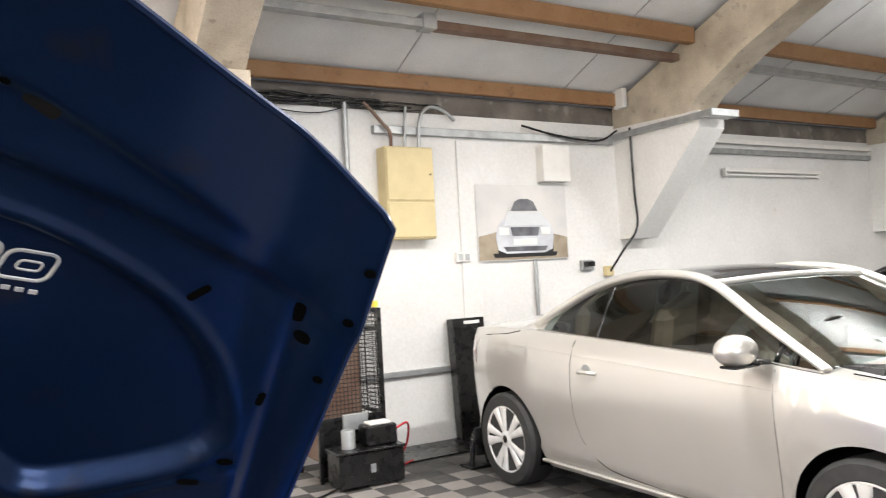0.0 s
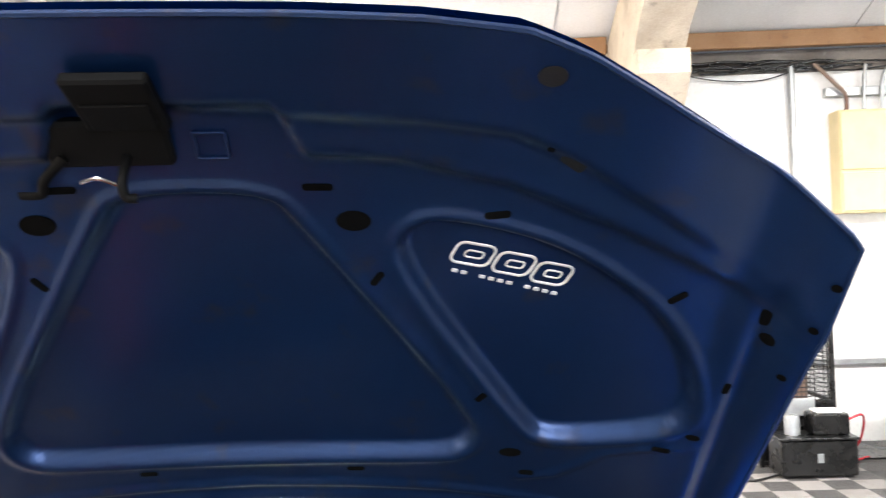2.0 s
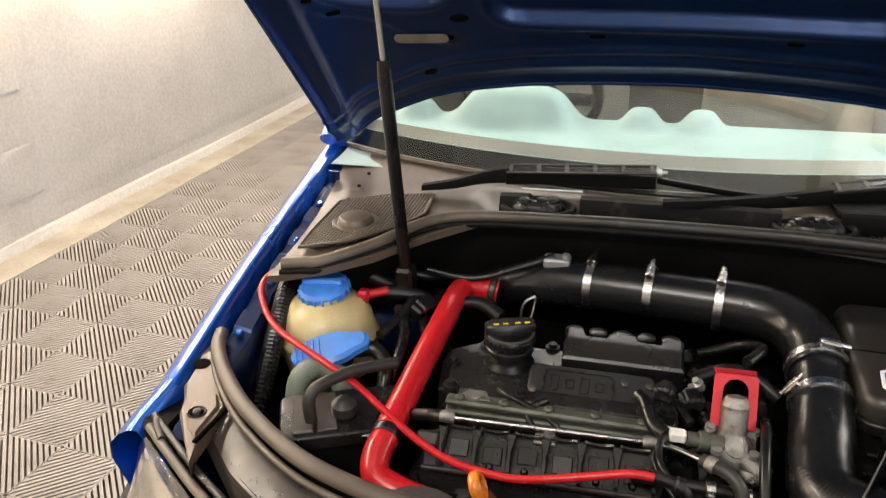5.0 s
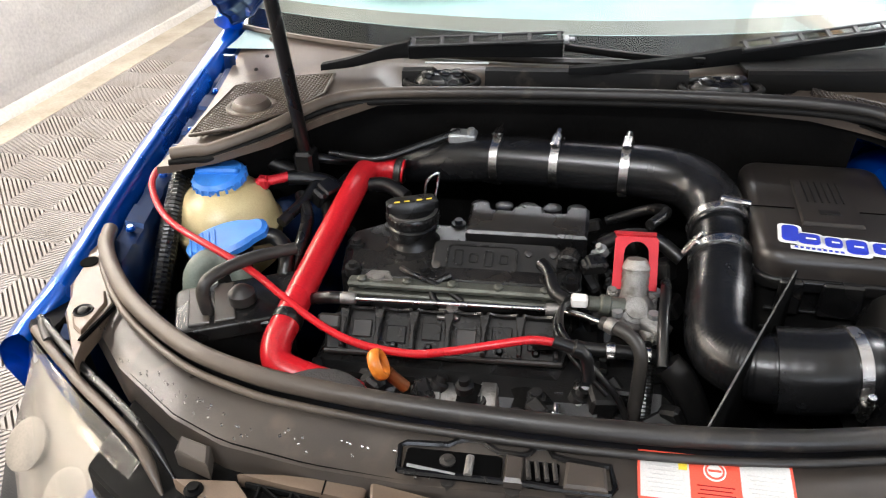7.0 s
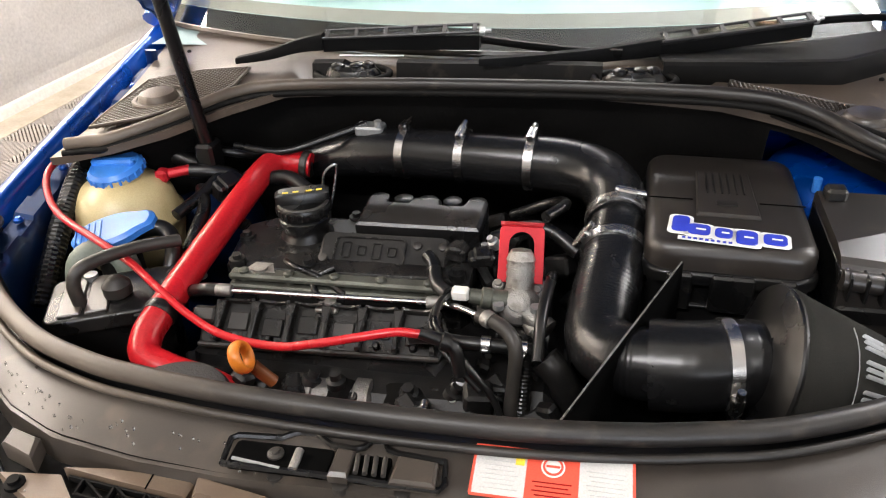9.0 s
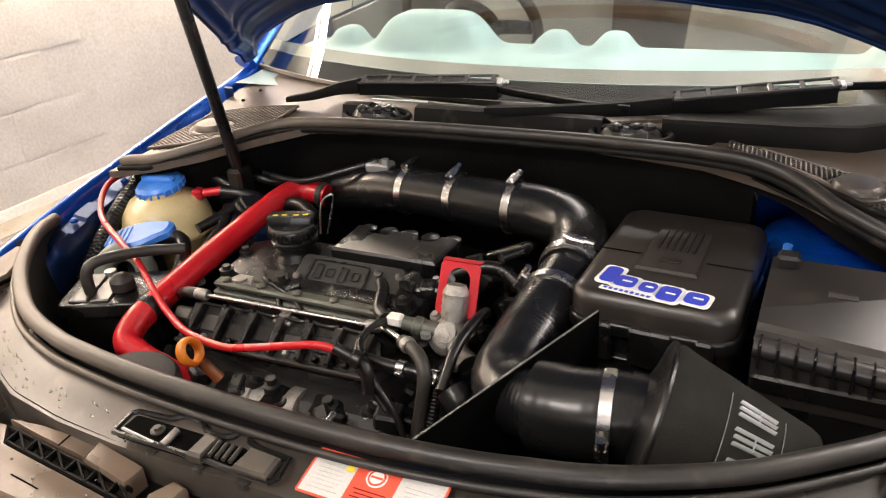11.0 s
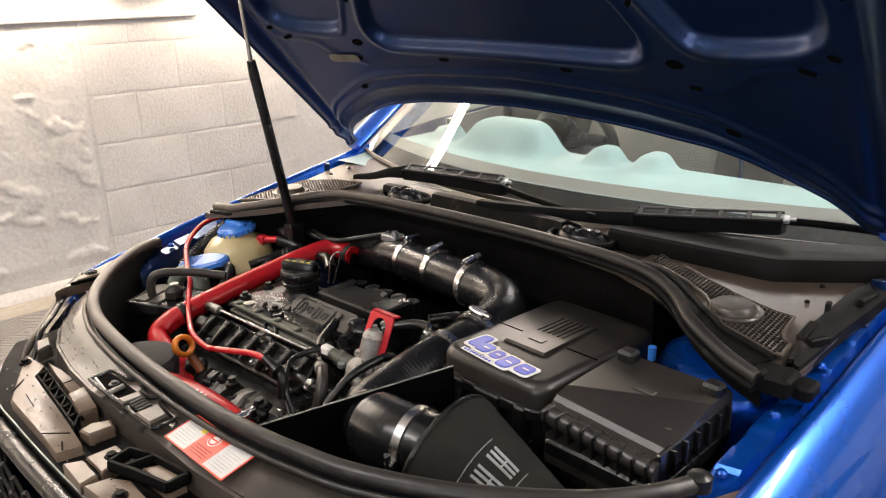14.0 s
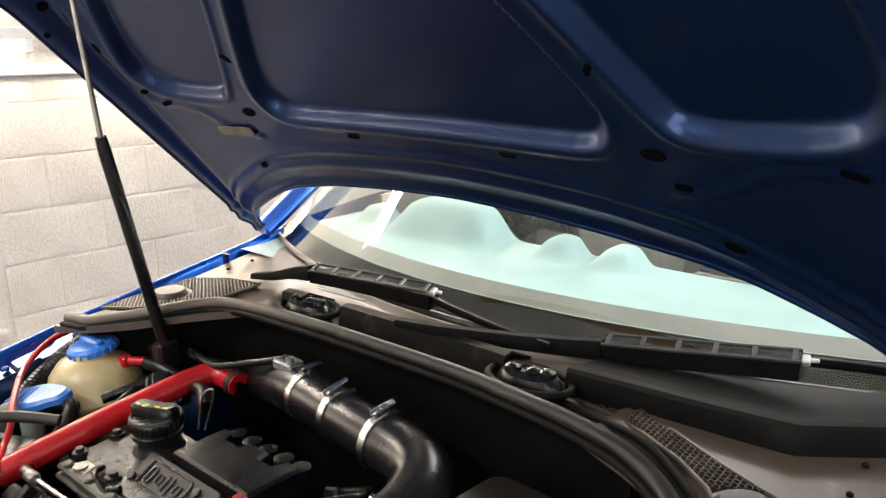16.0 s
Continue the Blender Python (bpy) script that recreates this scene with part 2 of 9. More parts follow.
M_ROD = mat("dull_piston_rod", (0.40, 0.37, 0.32), 0.4, 0.8, col2=(0.30, 0.28, 0.24), scale=30, fine=500, bump=0.05)
M_CHROME = mat("bright_metal", (0.75, 0.74, 0.72), 0.18, 1.0, scale=30, fine=500, bump=0.03, var=0.1)
# pale teal base imitates the roof's reflection in the windscreen over a dark dash
M_DASH = mat("dashboard_and_reflection", (0.30, 0.40, 0.395), 0.5, 0, col2=(0.225, 0.305, 0.30), scale=8, fine=800, bump=0.3)
M_BAND = mat("grey_brown_band", (0.155, 0.137, 0.117), 0.6, 0, col2=(0.12, 0.106, 0.092), scale=6, fine=500, bump=0.0)
M_SEAT = mat("grey_upholstery", (0.15, 0.135, 0.12), 0.85, 0, col2=(0.11, 0.10, 0.09), scale=8, fine=300, bump=0.4)
M_TAN = mat("tan_leather", (0.13, 0.09, 0.06), 0.6, 0, scale=8, fine=300, bump=0.3, var=0.2)
M_TUBE = glow("lamp_tube", (1.0, 0.86, 0.66), 14.0)
M_AMBER = mat("red_lens", (0.35, 0.01, 0.01), 0.2, 0, scale=30, bump=0.0, coat=1.0)
# near-black base that holds the shade behind and under the engine
M_SHADEBLACK = mat("shade_black", (0.0022, 0.0021, 0.002), 0.8, 0, col2=(0.005, 0.0047, 0.0044), scale=9, fine=120, bump=0.35, spec=0.06)
M_TRIM = mat("satin_black_trim", (0.0055, 0.0053, 0.0051), 0.5, 0, col2=(0.010, 0.0094, 0.0086), scale=10, fine=600, bump=0.08, dirt=(0.04, 0.033, 0.027), dirt_amount=0.0, spec=0.09)
# base lightened to imitate the ceiling lamp's glint on the wiper rails
M_RAIL = mat("satin_rail_glint", (0.06, 0.06, 0.062), 0.22, 0.2, col2=(0.035, 0.035, 0.035), scale=30, fine=500, bump=0.05)
# near-black, also standing for the shade inside holes, recesses and wheel arches
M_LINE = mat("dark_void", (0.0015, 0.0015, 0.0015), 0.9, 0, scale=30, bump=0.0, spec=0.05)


# ---- shapes ----
class Shape:
    """Vertices and faces of one mesh; m is applied to all that is added."""

    def __init__(self, m=None):
        self.v, self.f, self.m = [], [], m or Matrix()

    def add(self, verts, faces, m=None):
        k = len(self.v)
        mm = self.m @ m if m is not None else self.m
        self.v += [tuple(mm @ Vector(p)) for p in verts]
        self.f += [tuple(k + i for i in q) for q in faces]
        return self


def box(b, c, s, ch=0.004, m=None):
    """A box with chamfered edges, centre c, size s."""
    hx, hy, hz = s[0] / 2, s[1] / 2, s[2] / 2
    ch = min(ch, hx * 0.6, hy * 0.6, hz * 0.6)
    vs, idx = [], {}
    for sx in (-1, 1):
        for sy in (-1, 1):
            for sz in (-1, 1):
                for ax in range(3):
                    p = [sx * hx, sy * hy, sz * hz]
                    for k in range(3):
                        if k != ax:
                            p[k] -= (sx, sy, sz)[k] * ch
                    idx[sx, sy, sz, ax] = len(vs)
                    vs.append((p[0] + c[0], p[1] + c[1], p[2] + c[2]))
    fs = []
    for ax in range(3):
        o1, o2 = [k for k in range(3) if k != ax]
        for sg in (-1, 1):
            q = []
            for a, d in ((-1, -1), (1, -1), (1, 1), (-1, 1)):
                s3 = [0, 0, 0]
                s3[ax], s3[o1], s3[o2] = sg, a, d
                q.append(idx[(*s3, ax)])
            flip = (sg > 0) != (ax == 1)
            fs.append(q if flip else q[::-1])
    for ax in range(3):
        o1, o2 = [k for k in range(3) if k != ax]
        for a in (-1, 1):
            for d in (-1, 1):
                q = []
                for e, o in ((-1, o1), (1, o1), (1, o2), (-1, o2)):
                    s3 = [0, 0, 0]
                    s3[ax], s3[o1], s3[o2] = e, a, d
                    q.append(idx[(*s3, o)])
                flip = (a * d > 0) != (ax == 1)
                fs.append(q[::-1] if flip else q)
    for sx in (-1, 1):
        for sy in (-1, 1):
            for sz in (-1, 1):
                q = [idx[sx, sy, sz, k] for k in range(3)]
                fs.append(q if sx * sy * sz > 0 else q[::-1])
    return b.add(vs, fs, m)


def smooth_path(pts, n=8):
    """Catmull-Rom through pts."""
    p = [Vector(q) for q in pts]
    p = [2 * p[0] - p[1]] + p + [2 * p[-1] - p[-2]]
    out = []
    for i in range(1, len(p) - 2):
        a, b, c, d = p[i - 1:i + 3]
        for k in range(n):
            t = k / n
            out.append(0.5 * (2 * b + (c - a) * t + (2 * a - 5 * b + 4 * c - d) * t * t + (3 * b - a - 3 * c + d) * t ** 3))
    out.append(p[-2])
    return out


def tube(b, pts, r, n=12, cap=True, squash=1.0, m=None):
    """A round tube along pts; r is a number, or one for each point."""
    pts = [Vector(p) for p in pts]
    n = 12 if n in (8, 10) else n
    rs = r if isinstance(r, (list, tuple)) else [r] * len(pts)
    vs, fs = [], []
    d0 = (pts[1] - pts[0]).normalized()
    up = Vector((0, 0, 1)) if abs(d0.z) < 0.9 else Vector((0, 1, 0))
    side = d0.cross(up).normalized()
    for i, p in enumerate(pts):
        d = (pts[min(i + 1, len(pts) - 1)] - pts[max(i - 1, 0)]).normalized()
        side = (side - d * side.dot(d)).normalized()
        nrm = side.cross(d)
        for k in range(n):
            a = 2 * math.pi * k / n
            vs.append(p + (side * math.cos(a) + nrm * math.sin(a) * squash) * rs[i])
    for i in range(len(pts) - 1):
        for k in range(n):
            k2 = (k + 1) % n
            fs.append((i * n + k, (i + 1) * n + k, (i + 1) * n + k2, i * n + k2))
    if cap:
        fs.append(tuple(range(n)))
        fs.append(tuple(range((len(pts) - 1) * n, len(pts) * n))[::-1])
    return b.add(vs, fs, m)


def lathe(b, prof, m=None, n=28):
    """prof: (radius, height) from one end to the other, turned round z."""
    vs, fs = [], []
    for r, z in prof:
        for k in range(n):
            a = 2 * math.pi * k / n
            vs.append((r * math.cos(a), r * math.sin(a), z))
    for i in range(len(prof) - 1):
        for k in range(n):
            k2 = (k + 1) % n
            fs.append((i * n + k, i * n + k2, (i + 1) * n + k2, (i + 1) * n + k))
    fs.append(tuple(range(n))[::-1])
    fs.append(tuple(range((len(prof) - 1) * n, len(prof) * n)))
    return b.add(vs, fs, m)


def prism(b, poly, z0, z1, ch=0.003, m=None):
    """poly (counter-clockwise) pulled up from z0 to z1, its top edge chamfered."""
    k = len(poly)
    cx, cy = sum(p[0] for p in poly) / k, sum(p[1] for p in poly) / k
    ins = []
    for x, y in poly:
        d = math.hypot(x - cx, y - cy) or 1
        f = max(0.2, 1 - ch * 1.3 / d)
        ins.append((cx + (x - cx) * f, cy + (y - cy) * f))
    vs = [(x, y, z0) for x, y in poly] + [(x, y, z1 - ch) for x, y in poly] + [(x, y, z1) for x, y in ins]
    fs = [tuple(range(k))[::-1], tuple(range(2 * k, 3 * k))]
    for r in (0, 1):
        for i in range(k):
            j = (i + 1) % k
            fs.append((r * k + i, r * k + j, (r + 1) * k + j, (r + 1) * k + i))
    return b.add(vs, fs, m)


def grid(b, pts, m=None, flip=False):
    """pts: rows of equal length."""
    rows, cols = len(pts), len(pts[0])
    fs = []
    for i in range(rows - 1):
        for j in range(cols - 1):
            q = (i * cols + j, i * cols + j + 1, (i + 1) * cols + j + 1, (i + 1) * cols + j)
            fs.append(q[::-1] if flip else q)
    return b.add([p for r in pts for p in r], fs, m)


def slab(b, pts, thick, m=None):
    """A grid with a thickness given by the vector thick, closed round its rim."""
    rows, cols = len(pts), len(pts[0])
    t = Vector(thick)
    top = [Vector(p) for r in pts for p in r]
    k = rows * cols
    fs = []
    for i in range(rows - 1):
        for j in range(cols - 1):
            q = (i * cols + j, i * cols + j + 1, (i + 1) * cols + j + 1, (i + 1) * cols + j)
            fs += [q, tuple(k + a for a in q[::-1])]
    rim = [j for j in range(cols)] + [i * cols + cols - 1 for i in range(1, rows)] + [(rows - 1) * cols + j for j in range(cols - 2, -1, -1)] + [i * cols for i in range(rows - 2, 0, -1)]
    for a, c in zip(rim, rim[1:] + rim[:1]):
        fs.append((c, a, k + a, k + c))
    return b.add(top + [p + t for p in top], fs, m)


def rounded(x0, y0, x1, y1, r, n=4):
    out = []
    for cx, cy, a0 in ((x1 - r, y0 + r, -90), (x1 - r, y1 - r, 0), (x0 + r, y1 - r, 90), (x0 + r, y0 + r, 180)):
        for k in range(n + 1):
            a = radians(a0 + 90 * k / n)
            out.append((cx + r * math.cos(a), cy + r * math.sin(a)))
    return out


def mesh_of(name, b, material, angle=35):
    me = bpy.data.meshes.new(name)
    me.from_pydata([tuple(p) for p in b.v], [], b.f)
    me.materials.append(material)
    me.shade_smooth()
    me.set_sharp_from_angle(angle=radians(angle))
    return me


def thing(name, place, label, category, group="", kind=""):
    ob = new(name)
    ob.empty_display_size = 0.05
    ob.matrix_basis = place if isinstance(place, Matrix) else Matrix.Translation(place)
    return tagged(ob, label, category, group, kind)


def part(name, b, material, parent, label="", angle=35, fix=True):
    """b as ONE mesh object under a thing or a part; its vertices are in world metres."""
    me = b if isinstance(b, bpy.types.Mesh) else mesh_of(name, b, material, angle)
    if fix and not isinstance(b, bpy.types.Mesh):
        bm = bmesh.new()
        bm.from_mesh(me)
        bmesh.ops.recalc_face_normals(bm, faces=bm.faces)
        bm.to_mesh(me)
        bm.free()
    ob = new(name, me)
    ob.parent = parent
    if parent.parent is None and parent.type == "EMPTY":
        ob.matrix_parent_inverse = parent.matrix_basis.inverted()
    return tagged(ob, label)


def solo(name, b, material, label, category, group="", kind="", angle=35):
    me = mesh_of(name, b, material, angle)
    bm = bmesh.new()
    bm.from_mesh(me)
    bmesh.ops.recalc_face_normals(bm, faces=bm.faces)
    bm.to_mesh(me)
    bm.free()
    return tagged(new(name, me), label, category, group, kind)


def interp(x, xs, ys):
    return float(np.interp(x, xs, ys))


def frame_at(o, zdir, xdir=(1, 0, 0)):
    """A pose at o whose z looks along zdir."""
    z = Vector(zdir).normalized()
    x = Vector(xdir)
    x = (x - z * x.dot(z)).normalized()
    y = z.cross(x)
    return Matrix(((x.x, y.x, z.x, o[0]), (x.y, y.y, z.y, o[1]), (x.z, y.z, z.z, o[2]), (0, 0, 0, 1)))

# ---- building ----
XW, YN, XE, YS = -2.87, 6.05, 11.2, -5.4     # inner faces of the four walls
RIDGE = 0.35


def roof_z(y):
    return 3.20 + (YN - y) * 0.39 if y > RIDGE else 3.20 + (YN - RIDGE) * 0.39 - (RIDGE - y) * 0.39


def B():
    return Shape(BLD)


def bsolo(name, b, material, label, category, kind="structure", **k):
    return solo(name, b, material, label, category, kind=kind, **k)


floor = bsolo("floor", box(B(), ((XW + XE) / 2, (YS + YN) / 2, -0.11), (XE - XW + 0.6, YN - YS + 0.6, 0.2), 0), M_FLOOR, "garage floor covered with ribbed interlocking tiles", "floor")

# west wall, gable shaped
b = B()
prof = [(YS, 0.0), (YN, 0.0), (YN, roof_z(YN)), (RIDGE, roof_z(RIDGE)), (YS, roof_z(YS))]
vs = [(XW, y, z - 0.01) for y, z in prof] + [(XW - 0.25, y, z - 0.01) for y, z in prof]
b.add(vs, [(0, 1, 2, 3, 4), (9, 8, 7, 6, 5)] + [(i, (i + 1) % 5, 5 + (i + 1) % 5, 5 + i) for i in range(5)])
wall_west = bsolo("wall_west", b, M_PLASTER, "white painted block wall with worn plaster patches", "wall")
b = B()
b.add([(x + XE - XW + 0.25, y, z) for x, y, z in vs], [(0, 1, 2, 3, 4), (9, 8, 7, 6, 5)] + [(i, (i + 1) % 5, 5 + (i + 1) % 5, 5 + i) for i in range(5)])
bsolo("wall_east", b, M_WALL, "plain white painted garage end wall", "wall")
wall_north = bsolo("wall_north", box(B(), ((XW + XE) / 2, YN + 0.125, 1.46), (XE - XW, 0.25, 2.94), 0), M_WALL, "white painted block wall behind the parked cars", "wall")
b = B()
for cx, sx in ((-0.9, 3.7), (8.35, 5.7)):
    box(b, (cx, YS - 0.125, 1.6), (sx, 0.25, 3.2), 0)
box(b, (3.225, YS - 0.125, 3.05), (4.55, 0.25, 0.3), 0)
bsolo("wall_south", b, M_WALL, "white wall with a wide open doorway", "wall")

# eaves strip of dark steel above the north wall
b = B()
box(b, ((XW + XE) / 2, YN + 0.06, 3.02), (XE - XW, 0.12, 0.19), 0.004)
bsolo("eaves_beam", b, M_EAVES, "grimy grey brown steel eaves strip above the wall", "trim")

# roof: corrugated sheets, both slopes
for side, name in ((1, "ceiling"), (-1, "ceiling_rear")):
    b = B()
    y0, y1 = (RIDGE, YN + 0.25) if side > 0 else (RIDGE, YS - 0.25)
    rows = [[], [], [], []]
    n = int((XE - XW) / 0.019)
    for i in range(n + 1):
        x = XW + (XE - XW) * i / n
        dz = 0.0025 * (i % 2)
        z0, z1 = roof_z(RIDGE) + 0.02, roof_z(y1) if side < 0 else 3.20 + (YN - y1) * 0.39
        rows[0].append((x, y0, z0 + dz))
        rows[1].append((x, y1, z1 + dz))
    grid(b, rows[:2])
    me = mesh_of(name, b, M_ROOF, 20)
    tagged(new(name, me), "white corrugated roof lining sheets on a slope", "ceiling", kind="structure")
    b = B()
    box(b, ((XW + XE) / 2, (y0 + y1) / 2, 0), (XE - XW + 0.6, math.hypot(y1 - y0, z1 - z0) + 0.1, 0.05), 0)
    roof = solo("roof", b, M_ROOF, "outer roof deck over the lining", "roof", kind="structure")
    # tilt the deck to lie over the sheets
    mid = BLD @ Vector(((XW + XE) / 2, (y0 + y1) / 2, 0))
    tilt = math.atan2(z1 - z0, y1 - y0)
    roof.matrix_world = Matrix.Translation((0, 0, (z0 + z1) / 2 + 0.09)) @ Matrix.Translation(mid) @ BLD @ Matrix.Rotation(tilt if side > 0 else tilt + math.pi, 4, "X") @ BLD.inverted() @ Matrix.Translation(-mid)

# sheet laps seen as thin dark lines
for x in (1.0, 3.35, 5.2, 7.7, 9.4):
    b = B()
    a, c = Vector((x, YN, 3.20 - 0.006)), Vector((x, RIDGE, roof_z(RIDGE) + 0.008))
    tube(b, [a, c], 0.004, 6)
    bsolo("roof_joint", b, M_GALV, "thin lap joint of the roof lining", "trim")

# purlins
for y, w, h in ((5.93, 0.07, 0.13), (4.93, 0.08, 0.15), (3.75, 0.08, 0.15), (2.5, 0.08, 0.15), (1.3, 0.08, 0.15), (-1.2, 0.08, 0.15), (-3.4, 0.08, 0.15)):
    for x0, x1 in ((XW, 1.42), (1.78, 5.92), (6.28, 10.42), (10.78, XE)):
        b = B()
        box(b, ((x0 + x1) / 2, y, roof_z(y) - 0.012 - h / 2), (x1 - x0, w, h), 0.006)
        tagged(solo("purlin", b, M_TIMBER, "rough brown timber purlin under the roof", "beam", "timber purlins"), kind="structure")

# galvanised cable channel hung below the second purlin
for x0, x1 in ((XW + 0.3, 3.2), (3.24, 5.9), (6.3, 10.3)):
    b = B()
    y, z = 5.12, 3.36
    pts = [[(x, y + 0.05, z + 0.1), (x, y + 0.05, z), (x, y - 0.05, z), (x, y - 0.05, z + 0.06)] for x in (x0, x1)]
    slab(b, pts, (0, 0.003, 0.003))
    solo("cable_channel", b, M_RUST if 3.2 < x0 < 4 else M_GALV, "rusty brown steel channel below a purlin" if 3.2 < x0 < 4 else "galvanised steel cable channel below a purlin", "cable tray", "roof cable channels", "structure")
b = B()
box(b, (3.22, 5.12, 3.41), (0.12, 0.13, 0.12), 0.005)
solo("channel_coupler", b, M_GALV, "galvanised coupler on the cable channel", "cable tray", kind="structure")


# concrete portal frames
def portal(x, foot):
    b = B()
    w = 0.17
    outer = [(YN - 0.0, 2.9), (YN, 3.14), (5.2, 3.47), (4.5, 3.74), (RIDGE, roof_z(RIDGE) - 0.18)]
    inner = [(5.05, 2.86), (4.9, 3.0), (4.42, 3.27), (3.85, 3.50), (RIDGE, roof_z(RIDGE) - 0.50)]
    pts = []
    for s in (-1, 1):
        pts.append([(x + s * w, y, z) for y, z in outer])
        pts.append([(x + s * w, y, z) for y, z in inner])
    grid(b, [pts[0], pts[1], pts[3], pts[2], pts[0]])
    solo("portal_rafter", b, M_CONCRETE, "bare stained concrete portal rafter rising from the wall", "beam", "portal rafters", "structure")
    b = B()
    tri = [(YN - 0.002, 1.74), (YN - 0.20, 1.74), (4.92, 2.70), (4.92, 2.86), (YN - 0.002, 2.90)]
    k = len(tri)
    b.add([(x - w, y, z) for y, z in tri] + [(x + w, y, z) for y, z in tri], [tuple(range(k)), tuple(range(k, 2 * k))[::-1]] + [(i, (i + 1) % k, k + (i + 1) % k, k + i) for i in range(k)])
    solo("portal_column", b, foot, "white painted concrete column with a sloping haunch", "column", "portal columns", "structure")
    b = B()
    tube(b, [(x, RIDGE, roof_z(RIDGE) - 0.35), (x, YS, 2.9)], 0.2, 4)
    solo("rear_rafter", b, M_CONCRETE, "bare concrete portal rafter behind the ridge", "beam", "portal rafters", "structure")


for x in (1.6, 6.1, 10.6):
    # the first column's warmer colour imitates the warm lamp light on it
    portal(x, M_CONCRETE if x < 2 else M_WALL)

# galvanised rail on the haunch and along the wall
b = B()
box(b, (6.1 - 0.2, 5.42, 2.80), (0.05, 1.35, 0.06), 0.004)
box(b, (6.1 - 0.05, 4.78, 2.80), (0.36, 0.14, 0.065), 0.004)
solo("haunch_rail", b, M_GALV, "galvanised rail fixed across the column haunch", "rail", kind="structure")


def wall_run(name, x0, x1, z, h, d, material, label, cat):
    b = B()
    box(b, ((x0 + x1) / 2, YN - d / 2, z), (x1 - x0, d, h), 0.004)
    return solo(name, b, material, label, cat, kind="structure")


wall_run("trunking", 3.14, 5.86, 2.755, 0.07, 0.06, M_GALV, "galvanised cable trunking along the wall", "trunking")
wall_run("trunking", 6.3, 10.4, 2.72, 0.06, 0.06, M_GALV, "galvanised cable trunking along the wall", "trunking")
wall_run("trunking", 6.3, 10.4, 2.83, 0.05, 0.08, M_PALE, "white painted rail along the wall top", "trunking")
wall_run("conduit", 2.3, 3.86, 0.63, 0.045, 0.045, M_GALV, "grey conduit low along the wall", "conduit")
wall_run("pilaster", 3.98, 4.20, 1.45, 2.5, 0.02, M_WALL, "shallow white painted pilaster strip", "wall")


def pipe(name, pts, r, material, label, cat="pipe"):
    b = B()
    tube(b, smooth_path(pts, 5) if len(pts) > 2 else pts, r, 10)
    return solo(name, b, material, label, cat)


pipe("pipe", [(2.88, YN - 0.04, 0.7), (2.88, YN - 0.04, 2.98)], 0.025, M_GALV, "grey vertical pipe on the wall")
pipe("pipe", [(4.80, YN - 0.03, 0.05), (4.80, YN - 0.03, 1.56)], 0.018, M_GALV, "grey vertical pipe below the poster")
a = random.Random(4)
for k in range(11):
    x0 = 1.85 + a.uniform(0, 0.9)
    x1 = x0 + a.uniform(0.8, 1.5)
    z = 2.93 + a.uniform(0, 0.08)
    pts = []
    for q in range(7):
        pts.append((x0 + (x1 - x0) * q / 6, YN - 0.025 - a.uniform(0, 0.05), z + a.uniform(-0.025, 0.02)))
    pipe("cable", pts, a.choice((0.007, 0.009, 0.013)), M_BLACK, "black cable bundled along the wall top", "cable")
pipe("cable", [(1.95, YN - 0.05, 2.95), (2.3, YN - 0.04, 2.88), (2.65, YN - 0.04, 2.87), (2.95, YN - 0.05, 2.95)], 0.005, M_BLACK, "thin black cable sagging below the bundle", "cable")
pipe("cable", [(3.05, YN - 0.06, 2.98), (3.12, YN - 0.08, 2.90), (3.20, YN - 0.10, 2.80), (3.27, YN - 0.10, 2.72), (3.28, YN - 0.09, 2.58)], 0.016, M_RUST, "brown armoured cable bending into the cabinet", "cable")
pipe("cable", [(3.45, YN - 0.07, 2.96), (3.43, YN - 0.08, 2.84), (3.42, YN - 0.08, 2.58)], 0.014, M_GALV, "grey conduit rising from the fuse cabinet", "cable")
pipe("cable", [(3.56, YN - 0.07, 2.58), (3.58, YN - 0.08, 2.86), (3.68, YN - 0.08, 2.97), (3.82, YN - 0.08, 2.95), (3.95, YN - 0.06, 2.87)], 0.016, M_GALV, "grey conduit arching from the fuse cabinet", "cable")
pipe("cable", [(4.7, YN - 0.07, 2.86), (5.1, YN - 0.09, 2.78), (5.6, YN - 0.12, 2.74), (5.88, YN - 0.1, 2.86)], 0.011, M_BLACK, "black cable sagging along the wall", "cable")
pipe("cable", [(5.90, YN - 0.27, 2.86), (5.91, YN - 0.27, 2.2), (5.92, YN - 0.27, 1.85), (5.78, YN - 0.2, 1.62), (5.72, YN - 0.04, 1.40)], 0.012, M_BLACK, "black cable running down the column", "cable")

# fuse cabinet
cab = thing("fuse_cabinet", BLD @ Vector((3.41, YN, 1.8)), "cream painted steel fuse cabinet on the wall", "cabinet")
b = B(); box(b, (3.41, YN - 0.085, 2.19), (0.47, 0.165, 0.80), 0.006); part("body", b, M_CREAM, cab)
b = B(); box(b, (3.41, YN - 0.175, 2.35), (0.45, 0.014, 0.45), 0.004); d = part("door", b, M_CREAM, cab)
b = B(); lathe(b, [(0.008, 0), (0.008, 0.012)], Matrix.Translation((3.60, YN - 0.181, 2.35)) @ Matrix.Rotation(radians(90), 4, "X"), 12); part("lock", b, M_BLACK, d, "dark round lock")
b = B(); box(b, (3.41, YN - 0.175, 1.955), (0.45, 0.014, 0.30), 0.004); part("door", b, M_CREAM, cab)

